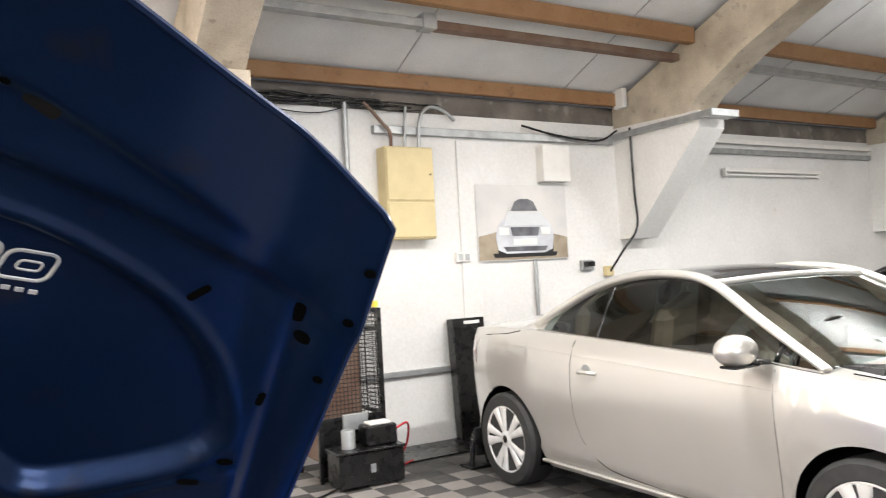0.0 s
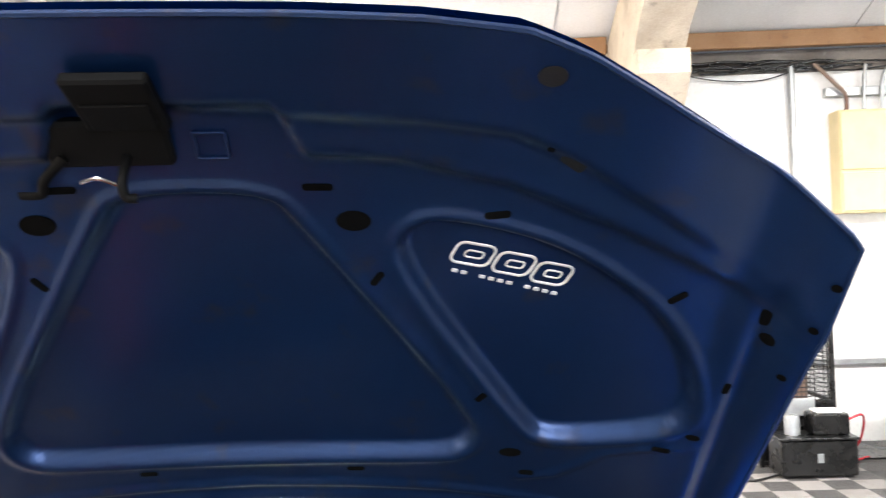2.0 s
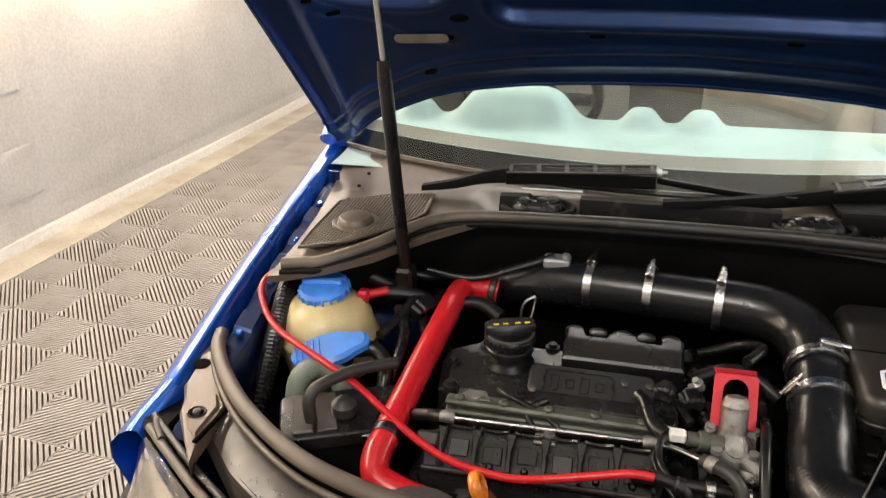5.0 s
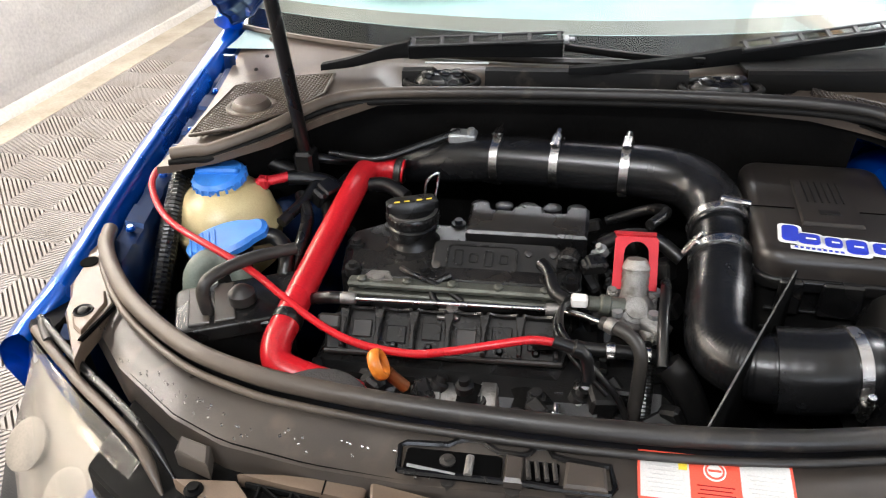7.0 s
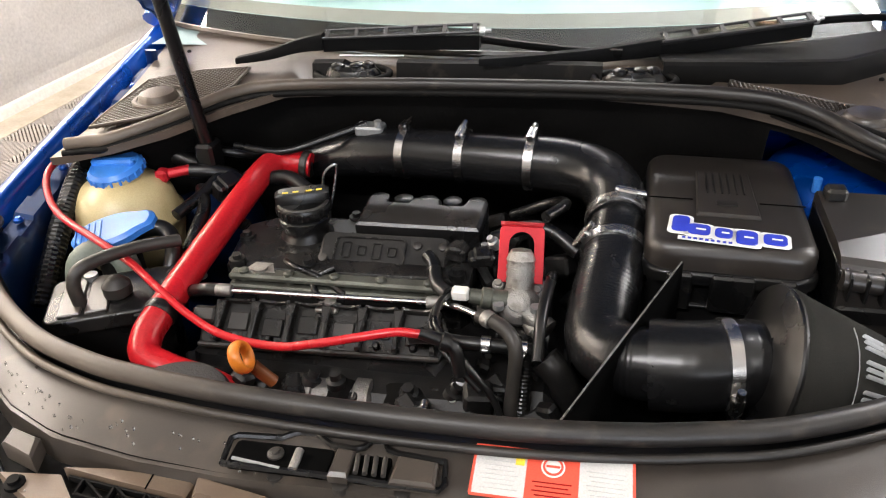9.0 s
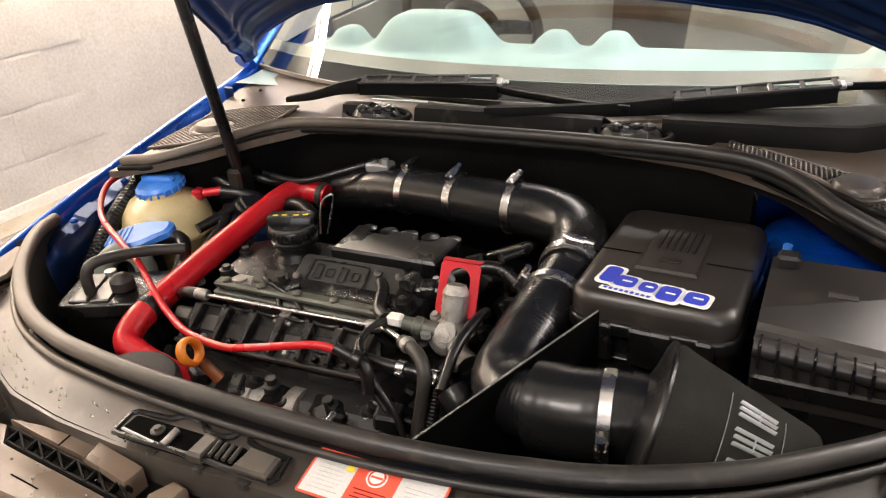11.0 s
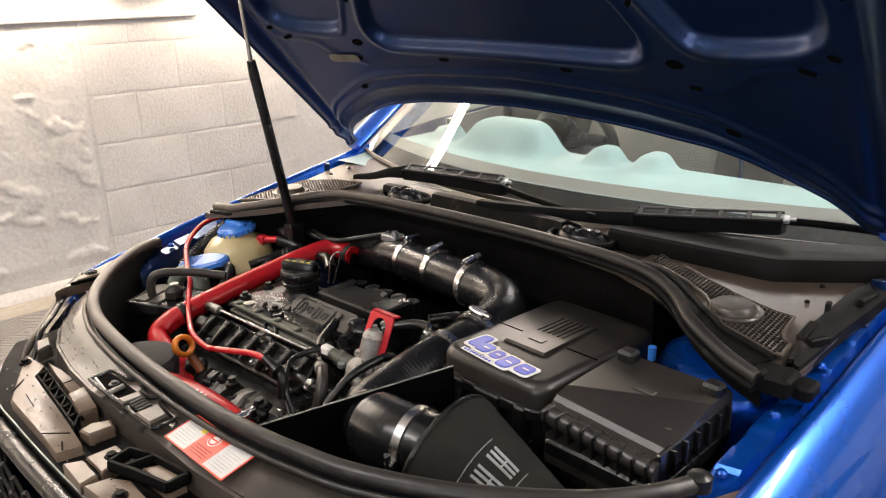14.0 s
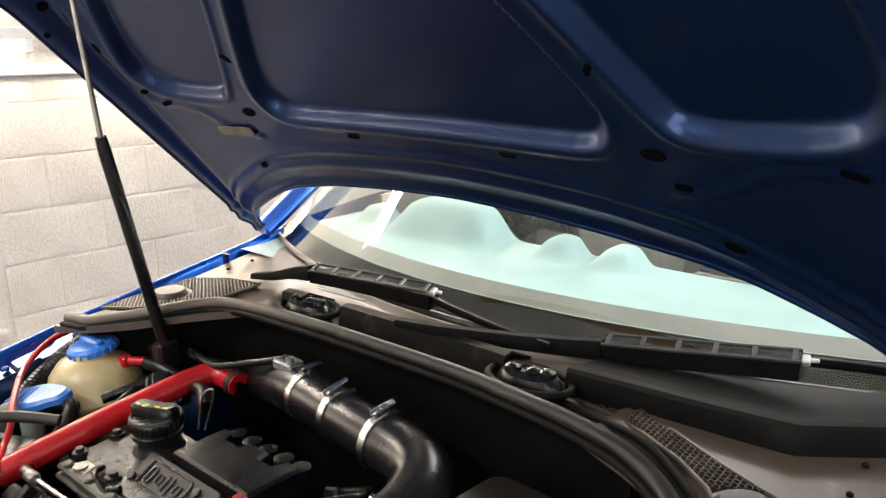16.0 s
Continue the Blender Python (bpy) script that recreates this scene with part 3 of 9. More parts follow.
M_PRINT = mat("printed_silver", (0.42, 0.43, 0.46), 0.5, 0, col2=(0.60, 0.61, 0.64), scale=7, fine=300, bump=0.0)
M_RUSTPRINT = mat("printed_brown", (0.20, 0.155, 0.10), 0.5, 0, col2=(0.36, 0.30, 0.22), scale=5, fine=300, bump=0.0)
M_DASHPRINT = mat("printed_dark_grey", (0.06, 0.06, 0.07), 0.5, 0, col2=(0.16, 0.16, 0.17), scale=9, fine=300, bump=0.0)
M_PAPER = mat("printed_sky", (0.50, 0.49, 0.48), 0.5, 0, col2=(0.62, 0.60, 0.57), scale=2.5, fine=300, bump=0.0)
# poster of a white car on a grey ground
post = thing("poster", BLD @ Vector((4.68, YN, 1.57)), "poster of a silver grey car on pale and brown ground", "poster")
b = B(); box(b, (4.68, YN - 0.028, 1.93), (1.06, 0.005, 0.72), 0); part("sheet", b, M_PAPER, post)
yp = YN - 0.034


def flat(poly, z0, material, name, parent, y=yp, label=""):
    b = B()
    m = Matrix(((1, 0, 0, 0), (0, 0, -1, y), (0, 1, 0, 0), (0, 0, 0, 1)))
    prism(b, poly, z0, z0 + 0.002, 0.0005, m)
    return part(name, b, material, parent, label)


flat([(4.16, 1.58), (5.20, 1.58), (5.20, 1.78), (4.85, 1.86), (4.45, 1.86), (4.16, 1.80)], 0, M_RUSTPRINT, "ground", post, label="dark brown printed ground")
flat([(4.33, 1.60), (5.05, 1.60), (5.07, 1.64), (4.31, 1.64)], 0.003, M_DARK, "shadow", post, label="printed shadow under the car")
for x in (4.37, 4.93):
    flat([(x, 1.61), (x + 0.09, 1.61), (x + 0.09, 1.74), (x, 1.74)], 0.0045, M_DARK, "tyre", post, label="printed tyre")
flat([(4.37, 1.67), (4.47, 1.635), (4.91, 1.635), (5.01, 1.67), (5.03, 1.80), (5.00, 1.90), (4.93, 1.97), (4.45, 1.97), (4.38, 1.90), (4.35, 1.80)], 0.006, M_PRINT, "car_front", post, label="printed silver car front")
flat([(4.47, 1.97), (4.91, 1.97), (4.87, 2.06), (4.82, 2.15), (4.74, 2.185), (4.64, 2.185), (4.56, 2.15), (4.51, 2.06)], 0.006, M_PAPER, "cabin", post, label="printed pale cabin")
flat([(4.53, 2.04), (4.85, 2.04), (4.80, 2.13), (4.74, 2.155), (4.64, 2.155), (4.58, 2.13)], 0.009, M_DASHPRINT, "windscreen", post, label="printed dark windscreen")
flat([(4.44, 1.90), (4.94, 1.90), (4.89, 2.03), (4.49, 2.03)], 0.009, M_SILVERPRINT, "bonnet_panel", post, label="printed bright bonnet")
flat([(4.54, 1.80), (4.84, 1.80), (4.86, 1.885), (4.52, 1.885)], 0.009, M_DASHPRINT, "grille", post, label="printed dark grille")
for x in (4.39, 4.88):
    flat([(x, 1.815), (x + 0.11, 1.815), (x + 0.11, 1.88), (x, 1.885)], 0.009, M_PALE, "headlamp", post, label="printed bright headlamp")
flat([(4.46, 1.655), (4.92, 1.655), (4.95, 1.70), (4.43, 1.70)], 0.009, M_DASHPRINT, "intake", post, label="printed dark intake")
flat([(4.55, 1.715), (4.82, 1.715), (4.82, 1.775), (4.55, 1.775)], 0.009, M_PALE, "plate", post, label="pale printed plate bar")


def wallbox(name, x, z, sx, sz, d, material, label, cat):
    t = thing(name, BLD @ Vector((x, YN, z)), label, cat)
    b = B(); box(b, (x, YN - d / 2, z), (sx, d, sz), 0.006); part("body", b, material, t)
    return t


wallbox("switch_box", 5.06, 2.50, 0.33, 0.36, 0.12, M_PALE, "white plastic box on the wall above the poster", "electric box")
s = wallbox("socket_outlet", 3.99, 1.62, 0.15, 0.09, 0.04, M_PALE, "white double socket on the wall", "socket")
b = B()
for x in (3.955, 4.025):
    box(b, (x, YN - 0.042, 1.62), (0.05, 0.004, 0.06), 0.001)
part("socket_face", b, M_GALV, s, "grey socket plates")
s = wallbox("socket_outlet", 5.44, 1.49, 0.15, 0.10, 0.05, M_GALV, "grey metal socket with black plugs on the wall", "socket")
b = B()
for x in (5.405, 5.475):
    box(b, (x, YN - 0.07, 1.50), (0.045, 0.04, 0.05), 0.006)
part("plug", b, M_BLACK, s, "black plugs")
wallbox("junction_box", 5.72, 1.42, 0.10, 0.10, 0.06, M_CREAM, "small cream junction box beside the column", "electric box")
b = B(); box(b, (5.9 - 0.03, 5.86, 3.17), (0.06, 0.14, 0.20), 0.005)
solo("sensor_box", b, M_PALE, "small white box fixed to the concrete rafter", "electric box")


# fluorescent battens
def batten(name, place, length, lit, label, group, axis="x"):
    t = thing(name, BLD @ Vector(place), label, "light fixture", group)
    m = BLD @ Matrix.Translation(place) @ (Matrix.Rotation(radians(90), 4, "Z") if axis == "y" else Matrix())
    b = Shape(m); box(b, (0, 0, 0), (length, 0.06, 0.05), 0.006); part("body", b, M_PALE, t)
    for s in (-1, 1):
        b = Shape(m); box(b, (s * (length / 2 - 0.02), 0, -0.05), (0.03, 0.05, 0.06), 0.005); part("end_cap", b, M_PALE, t)
    b = Shape(m); tube(b, [(-length / 2 + 0.035, 0, -0.055), (length / 2 - 0.035, 0, -0.055)], 0.013, 10); part("tube", b, M_TUBE if lit else M_WHITE, t, "glowing fluorescent tube" if lit else "unlit white tube")
    return t


batten("wall_light", (8.4, YN - 0.05, 2.50), 1.75, False, "unlit white fluorescent batten on the far wall", "wall lights")
for y, z, l in ((0.75, 1.41, 1.2), (2.0, 1.41, 0.9), (3.2, 1.31, 0.9)):
    batten("wall_light", (XW + 0.07, y, z), l, True, "lit fluorescent batten fixed low on the white wall", "lit wall lights", "y")
for ly in HIGH_LIGHTS:
    batten("wall_light", (XW + 0.07, ly, 2.45), 1.6, True, "lit fluorescent batten high on the white wall", "lit wall lights", "y")
for lx, ly, watts in CEILING:
    batten("ceiling_light", (lx, ly, 3.52), 1.6, True, "lit fluorescent batten hung under the roof", "lit ceiling lights")

# timber rail and conduit on the west wall
b = B(); box(b, (XW + 0.02, -0.6, 1.258), (0.04, 4.6, 0.036), 0.006)
solo("wall_rail", b, M_PALE, "pale timber rail along the white wall", "rail", kind="structure")
pipe("conduit", [(XW + 0.02, 2.55, 3.0), (XW + 0.02, 2.55, 1.62), (XW + 0.02, 2.62, 1.30), (XW + 0.02, 2.7, 1.22), (XW + 0.02, 3.6, 1.20)], 0.014, M_GALV, "grey conduit feeding the wall light", "conduit")

# base ledge of the west wall and the strip between it and the tiles
b = B()
pts = [[(XW, y, 0.050 + 0.004 * math.sin(y * 3)), (XW + 0.018, y, 0.044 + 0.004 * math.sin(y * 7)), (XW + 0.032, y, 0.010), (XW + 0.036, y, 0.0)] for y in np.linspace(YS + 0.1, YN - 0.05, 90)]
grid(b, pts)
me = mesh_of("baseboard", b, M_PLASTER)
tagged(new("baseboard", me), "worn cream painted skirting ledge at the wall foot", "skirting", kind="structure")
b = B(); box(b, (XW + 0.115, (YS + YN) / 2, -0.003), (0.162, YN - YS - 0.2, 0.016), 0.002)
solo("floor_edge", b, M_SCREED, "bare screed strip beside the floor tiles", "floor", kind="structure")

# uneven old plaster with flaked edges on the west wall
def plaster(y0, y1, step, deep):
    ys, zs = np.arange(y0, y1, step), np.arange(0.10, 1.235, step)
    rows = []
    for z in zs:
        row = []
        for y in ys:
            e = min(1.0, min(y - y0, ys[-1] - y, z - 0.10, zs[-1] - z) / 0.05)
            flake = noise.noise((y * 4.5, z * 6.5, 2.0)) + 0.45 * noise.noise((y * 17, z * 21, 5.0)) + 0.2 * noise.noise((y * 60, z * 60, 1.0))
            h = 0.0055 * min(1, max(0, (flake - 0.22) * 9)) + 0.003 * noise.noise((y * 9, z * 9, 7.0)) + 0.0016 * noise.noise((y * 45, z * 45, 3.0))
            row.append((XW + 0.003 + deep * e * (h + 0.0025) - 0.0045 * (1 - e), y, z))
        rows.append(row)
    b = B()
    grid(b, rows, flip=True)
    part("plaster_coat", b, M_PLASTER, wall_west, "flaking painted plaster", 60, fix=False)


plaster(-0.8, 1.125, 0.010, 1.7)
plaster(2.29, 5.95, 0.022, 0.45)

# ---- blue car: bonnet ----
C0, NIN, EUP = Vector((0, 0.79, 1.4415)), Vector((0, -0.7045, -0.7097)), Vector((0, -0.7097, 0.7045))
FX = [0, 0.1422, 0.2522, 0.3452, 0.404, 0.4817, 0.5871, 0.6915, 0.7111]
FS = [0.3846, 0.3846, 0.3816, 0.3717, 0.3462, 0.2989, 0.2329, 0.1649, 0.1379]
RX = [0, 0.16, 0.28, 0.40, 0.46, 0.52, 0.58, 0.61, 0.635, 0.655, 0.70]
RS = [-0.440, -0.445, -0.451, -0.466, -0.483, -0.510, -0.540, -0.564, -0.600, -0.628, -0.650]


def ramp01(x):
    x = np.clip(x, 0, 1)
    return x * x * (3 - 2 * x)


def sdf(poly, X, Y):
    """Signed distance to a polygon, negative inside."""
    d = np.full(X.shape, 1e9)
    inside = np.zeros(X.shape, bool)
    k = len(poly)
    for i in range(k):
        ax, ay = poly[i]
        bx, by = poly[(i + 1) % k]
        ex, ey = bx - ax, by - ay
        t = np.clip(((X - ax) * ex + (Y - ay) * ey) / (ex * ex + ey * ey), 0, 1)
        d = np.minimum(d, np.hypot(X - ax - t * ex, Y - ay - t * ey))
        c = ((ay > Y) != (by > Y)) & (X < (bx - ax) * (Y - ay) / (by - ay + 1e-12) + ax)
        inside ^= c
    return np.where(inside, -d, d)


def soften(poly, n=5):
    """Rounds the corners of a closed outline."""
    p = [Vector((*q, 0)) for q in poly]
    out = []
    for i in range(len(p)):
        a, c, e = p[i - 1], p[i], p[(i + 1) % len(p)]
        s0, s1 = c.lerp(a, 0.45), c.lerp(e, 0.45)
        for k in range(n):
            t = k / (n - 1)
            q = s0.lerp(c, t).lerp(c.lerp(s1, t), t)
            out.append((q.x, q.y))
    return out


def dev_base(x, s):
    ax = np.abs(x)
    # the last terms: a slight twist towards the side without a strut, and the turned-down side edges
    return -0.035 - 0.125 * s + 0.11 * x * x + 0.75 * np.maximum(0, s - 0.15) ** 2 + 0.02 * x + (0.05 + 0.115 * np.minimum(0, s)) * ramp01((ax - 0.60) / 0.11)


TRAP = [(-0.081, 0.1493), (0.081, 0.1493), (0.1126, 0.1078), (0.3256, -0.223), (0.3169, -0.2787), (0.2675, -0.2998), (-0.2675, -0.2998), (-0.3169, -0.2787), (-0.3256, -0.223), (-0.1126, 0.1078)]
POD = [(0.2351, 0.1032), (0.2761, 0.1189), (0.4081, 0.0887), (0.5256, 0.0106), (0.5896, -0.0765), (0.6173, -0.1761), (0.5838, -0.2278), (0.4199, -0.256), (0.3831, -0.2191), (0.2179, 0.0533)]


TRAP, POD = soften(TRAP), soften(POD)
CREASE = [(0.39, -0.337), (0.44, -0.326), (0.475, -0.300), (0.505, -0.273), (0.555, -0.258), (0.603, -0.252), (0.622, -0.236)]


def dev(x, s):
    d = dev_base(x, s)
    for poly, depth in ((TRAP, 0.018), (POD, 0.02), ([(-a, c) for a, c in POD[::-1]], 0.02)):
        q = sdf(poly, x, s)
        d = d - depth * (1 - ramp01((q + 0.012) / 0.016)) + 0.0035 * np.exp(-((q - 0.010) / 0.006) ** 2)
    # swages that follow the nose
    ax = np.abs(x)
    sn = np.interp(ax, FX, FS) - 0.118 - 0.02 * ax
    d = d + 0.006 * (1 + np.tanh((s - sn) / 0.008)) * (1 - 0.85 * ramp01((ax - 0.50) / 0.12))
    # the lower one stops at the lock
    sn = np.interp(ax, [0, 0.1153, 0.2249, 0.347, 0.4766, 0.6171, 0.7007], [0.2055, 0.2055, 0.2017, 0.1722, 0.119, 0.0508, 0.0089])
    sn = sn + (0.275 - sn) * (1 - ramp01((ax - 0.100) / 0.035))
    d = d + 0.009 * (1 + np.tanh((s - sn) / 0.009)) * (1 - 0.75 * ramp01((ax - 0.56) / 0.10))
    # stiffening swage along the rear edge
    sr = np.interp(np.abs(x), RX, RS)
    d = d + 0.006 * np.exp(-((s - sr - 0.055) / 0.012) ** 2) + 0.005 * np.exp(-((s - sr - 0.085) / 0.008) ** 2) - 0.004 * np.exp(-((s - sr - 0.02) / 0.01) ** 2)
    # fine S-shaped crease between the pods and the rear edge
    near = np.full(np.shape(d), 1e9)
    for (ax0, ay0), (bx0, by0) in zip(CREASE, CREASE[1:]):
        ex, ey = bx0 - ax0, by0 - ay0
        t = np.clip(((ax - ax0) * ex + (s - ay0) * ey) / (ex * ex + ey * ey), 0, 1)
        near = np.minimum(near, np.hypot(ax - ax0 - t * ex, s - ay0 - t * ey))
    d = d + 0.0035 * np.exp(-(near / 0.0055) ** 2)
    # rib beside each outer edge
    e = np.abs(x) - 0.655
    return d - 0.012 * np.exp(-(e / 0.014) ** 2) * ramp01((0.10 - s) / 0.10)


def on_bonnet(x, s, lift=0.0):
    d = float(dev(np.array([[x]]), np.array([[s]]))[0, 0]) + lift
    return Vector((x, 0, 0)) + C0 + EUP * s + NIN * d


def bonnet_frame(x, s, lift=0.0, turn=0.0):
    """A pose on the underside: local x along the car's left, y up the slope, z towards the engine."""
    o = on_bonnet(x, s, lift)
    e = 0.012
    tx = (on_bonnet(x + e, s) - on_bonnet(x - e, s)).normalized()
    ty = (on_bonnet(x, s + e) - on_bonnet(x, s - e)).normalized()
    z = ty.cross(tx).normalized()
    if z.dot(NIN) < 0:
        z = -z
    return frame_at(o, z, tx) @ Matrix.Rotation(radians(turn), 4, "Z")


bonnet = thing("bonnet", (0, 1.2, 0.93), "raised dark blue car bonnet showing its ribbed underside", "bonnet")
NA, NB = 231, 171
A, S = np.meshgrid(np.linspace(-1, 1, NA), np.linspace(0, 1, NB))
Xg = A * 0.700
Sr, Sf = np.interp(np.abs(Xg), RX, RS) + 0.065 * np.clip(Xg - 0.30, 0, 0.3), np.interp(np.abs(Xg), FX, FS)
Sg = Sr + (Sf - Sr) * S
Dg = dev(Xg, Sg)
P = np.stack([Xg, C0.y + EUP.y * Sg + NIN.y * Dg, C0.z + EUP.z * Sg + NIN.z * Dg], -1)
b = Shape()
grid(b, P.tolist())
part("inner_panel", b, M_BLUE_SHADE, bonnet, "ribbed dark blue inner panel", 60, fix=False)
edge = np.minimum(np.minimum(1 - np.abs(A), S * 1.2), (1 - S) * 1.2)
Dg = dev_base(Xg, Sg) - 0.006 - 0.045 * ramp01(edge / 0.08)
P2 = np.stack([Xg, C0.y + EUP.y * Sg + NIN.y * Dg, C0.z + EUP.z * Sg + NIN.z * Dg], -1)
b = Shape()
grid(b, P2[::3, ::3].tolist(), flip=True)
part("outer_panel", b, M_BLUE, bonnet, "glossy blue outer skin", 60, fix=False)
rim = [tuple(p) for p in P[0, ::2]] + [tuple(p) for p in P[2::2, -1]] + [tuple(p) for p in P[-1, ::-2]] + [tuple(p) for p in P[-3::-2, 0]]
b = Shape()
tube(b, rim + rim[:1], 0.0035, 6, cap=False)
part("hem", b, M_BLUE_SHADE, bonnet)


def bonnet_disc(name, x, s, rx, ry, material, turn=0, lift=0.0008, h=0.0008, n=20):
    b = Shape()
    prism(b, [(rx * math.cos(2 * math.pi * k / n), ry * math.sin(2 * math.pi * k / n)) for k in range(n)], 0, h, 0.0002, bonnet_frame(x, s, lift, turn))
    return part(name, b, material, bonnet)


def bonnet_bar(name, x, s, w, h, material, turn=0, lift=0.0008, thick=0.0008, label=""):
    b = Shape()
    prism(b, rounded(-w / 2, -h / 2, w / 2, h / 2, min(w, h) * 0.45), 0, thick, 0.0002, bonnet_frame(x, s, lift, turn))
    return part(name, b, material, bonnet, label)


# holes and slots are flat black marks that stand for their shade
for sx in (-1, 1):
    bonnet_disc("hole", sx * 0.4450, -0.4090, 0.013, 0.007, M_LINE, turn=-25 * sx)
    bonnet_disc("hole", sx * 0.1748, 0.1152, 0.020, 0.014, M_LINE)
    bonnet_disc("hole", sx * 0.3745, -0.2812, 0.016, 0.009, M_LINE)
    bonnet_disc("hole", sx * 0.6197, -0.2219, 0.010, 0.005, M_LINE)
    bonnet_disc("hole", sx * 0.4068, 0.2129, 0.014, 0.017, M_DARK)
    bonnet_disc("hole", sx * 0.3814, 0.2325, 0.004, 0.004, M_LINE)
    bonnet_disc("hole", sx * 0.3714, 0.3227, 0.014, 0.012, M_DARK)
    bonnet_disc("hole", sx * 0.6525, 0.0136, 0.012, 0.013, M_LINE)
    bonnet_disc("hole", sx * 0.6614, -0.0146, 0.011, 0.008, M_LINE)
    for x, s, w, turn in ((0.1382, 0.1594, 0.034, 0), (0.3366, 0.1272, 0.030, -8), (0.5553, 0.0212, 0.026, -40), (0.6399, -0.1159, 0.020, -85), (0.1978, 0.0319, 0.024, -56), (0.3286, -0.1693, 0.022, -56), (0.5821, -0.2519, 0.026, 6), (0.4004, -0.3249, 0.022, 0), (0.1503, -0.3262, 0.026, 0)):
        bonnet_bar("slot", sx * x, s, w, 0.009, M_LINE, -turn * sx)
    for x, s in ((0.6910, 0.1009), (0.6866, 0.0363), (0.6809, -0.0549)):
        bonnet_disc("hole", sx * x, s, 0.006, 0.005, M_LINE, lift=0.003)
# rubber stop strips and sticker bar
bonnet_bar("sticker", -0.4456, -0.3211, 0.095, 0.021, M_OLIVE, -2, label="faded grey sticker strip")
# latch plate with striker
b = Shape(bonnet_frame(-0.0346, 0.2893, 0.0))
box(b, (0, 0.002, 0.005), (0.080, 0.080, 0.014), 0.003)
box(b, (0, -0.010, 0.013), (0.064, 0.040, 0.004), 0.0015)
part("latch_plate", b, M_LATCH, bonnet, "black plastic latch plate")
b = Shape(bonnet_frame(-0.0694, 0.2206, 0.0))
box(b, (0.0, 0.002, 0.006), (0.128, 0.056, 0.016), 0.004)
part("latch_base", b, M_LATCH, bonnet, "black steel latch base")
b = Shape(bonnet_frame(-0.0484, 0.2047, 0.0))
tube(b, smooth_path([(0, 0.008, 0.02), (0, 0.0, 0.05), (0.002, -0.014, 0.058), (0.012, -0.018, 0.056)], 4), 0.005, 8)
part("striker", b, M_LATCH, bonnet, "dark steel striker hook")
b = Shape(bonnet_frame(-0.1442, 0.1809, 0.004))
tube(b, smooth_path([(0.03, 0.03, 0.012), (0.004, 0.006, 0.016), (-0.006, -0.014, 0.014), (-0.030, -0.018, 0.010)], 5), 0.0055, 8, squash=0.6)
part("release_lever", b, M_LATCH, bonnet, "dark release lever")
b = Shape(bonnet_frame(-0.0710, 0.1863, 0.012))
tube(b, smooth_path([(-0.03, 0.0, 0.014), (-0.012, 0.006, 0.016), (0.006, -0.004, 0.014)], 5), 0.0022, 6)
part("spring_end", b, M_STEEL, bonnet, "thin bright spring end")
b = Shape(bonnet_frame(0.0334, 0.2148, 0.001))
for p, q in (((0, -0.016), (0.034, 0.003)), ((0, 0.016), (0.034, 0.003)), ((-0.016, 0), (0.003, 0.034)), ((0.016, 0), (0.003, 0.034))):
    box(b, (p[0], p[1], 0.002), (q[0], q[1], 0.006), 0.001)
part("square_bracket", b, M_BLUE_SHADE, bonnet)

# outlined silver maker's mark with its line of small bars
MARK = bonnet_frame(0.3590, 0.0390, 0.001, -10) @ Matrix.Scale(0.93, 4)
for cx, cy, w, h in ((-0.052, 0.008, 0.05, 0.034), (0.003, 0.004, 0.048, 0.034), (0.055, -0.001, 0.046, 0.034)):
    b = Shape(MARK)
    pts = [(x + 0.25 * (y - cy), y, 0.001) for x, y in rounded(cx - w / 2, cy - h / 2, cx + w / 2, cy + h / 2, 0.010)]
    tube(b, pts + pts[:1], 0.0022, 6, cap=False, squash=0.5)
    b2 = Shape(MARK)
    pts = [(x + 0.25 * (y - cy), y, 0.001) for x, y in rounded(cx - w * 0.2, cy - h * 0.16, cx + w * 0.26, cy + h * 0.16, 0.004)]
    tube(b2, pts + pts[:1], 0.0015, 6, cap=False, squash=0.5)
    m = part("maker_mark", b, M_SILVERPRINT, bonnet, "silver outlined maker's mark")
    part("inner_outline", b2, M_SILVERPRINT, m)
for k in range(12):
    if k not in (2, 7):
        b = Shape(MARK); box(b, (-0.070 + 0.0124 * k, -0.023 - 0.0008 * k, 0.0008), (0.008, 0.0055, 0.0012), 0.0004); part("mark_bar", b, M_SILVERPRINT, bonnet, "small silver bar")

# gas strut
strut = thing("gas_strut", (-0.43, 0.81, 0.86), "black gas strut with thin steel rod holding the bonnet", "gas strut")
b = Shape(); tube(b, [(-0.43, 0.815, 0.845), (-0.4285, 0.752, 1.19), (-0.428, 0.748, 1.215)], [0.0105, 0.0105, 0.009], 14); part("cylinder", b, M_BLACK, strut)
top = on_bonnet(-0.4445, 0.0923, 0.022)
b = Shape(); tube(b, [(-0.428, 0.748, 1.21), top], 0.0042, 10); part("rod", b, M_ROD, strut, "thin steel piston rod")
b = Shape(); box(b, (0, 0, 0), (0.115, 0.028, 0.020), 0.006, bonnet_frame(-0.4024, 0.1116, 0.010, 24)); part("upper_joint", b, M_LATCH, strut)
b = Shape(); box(b, (-0.43, 0.815, 0.835), (0.03, 0.04, 0.05), 0.005); part("lower_joint", b, M_BLACK, strut)
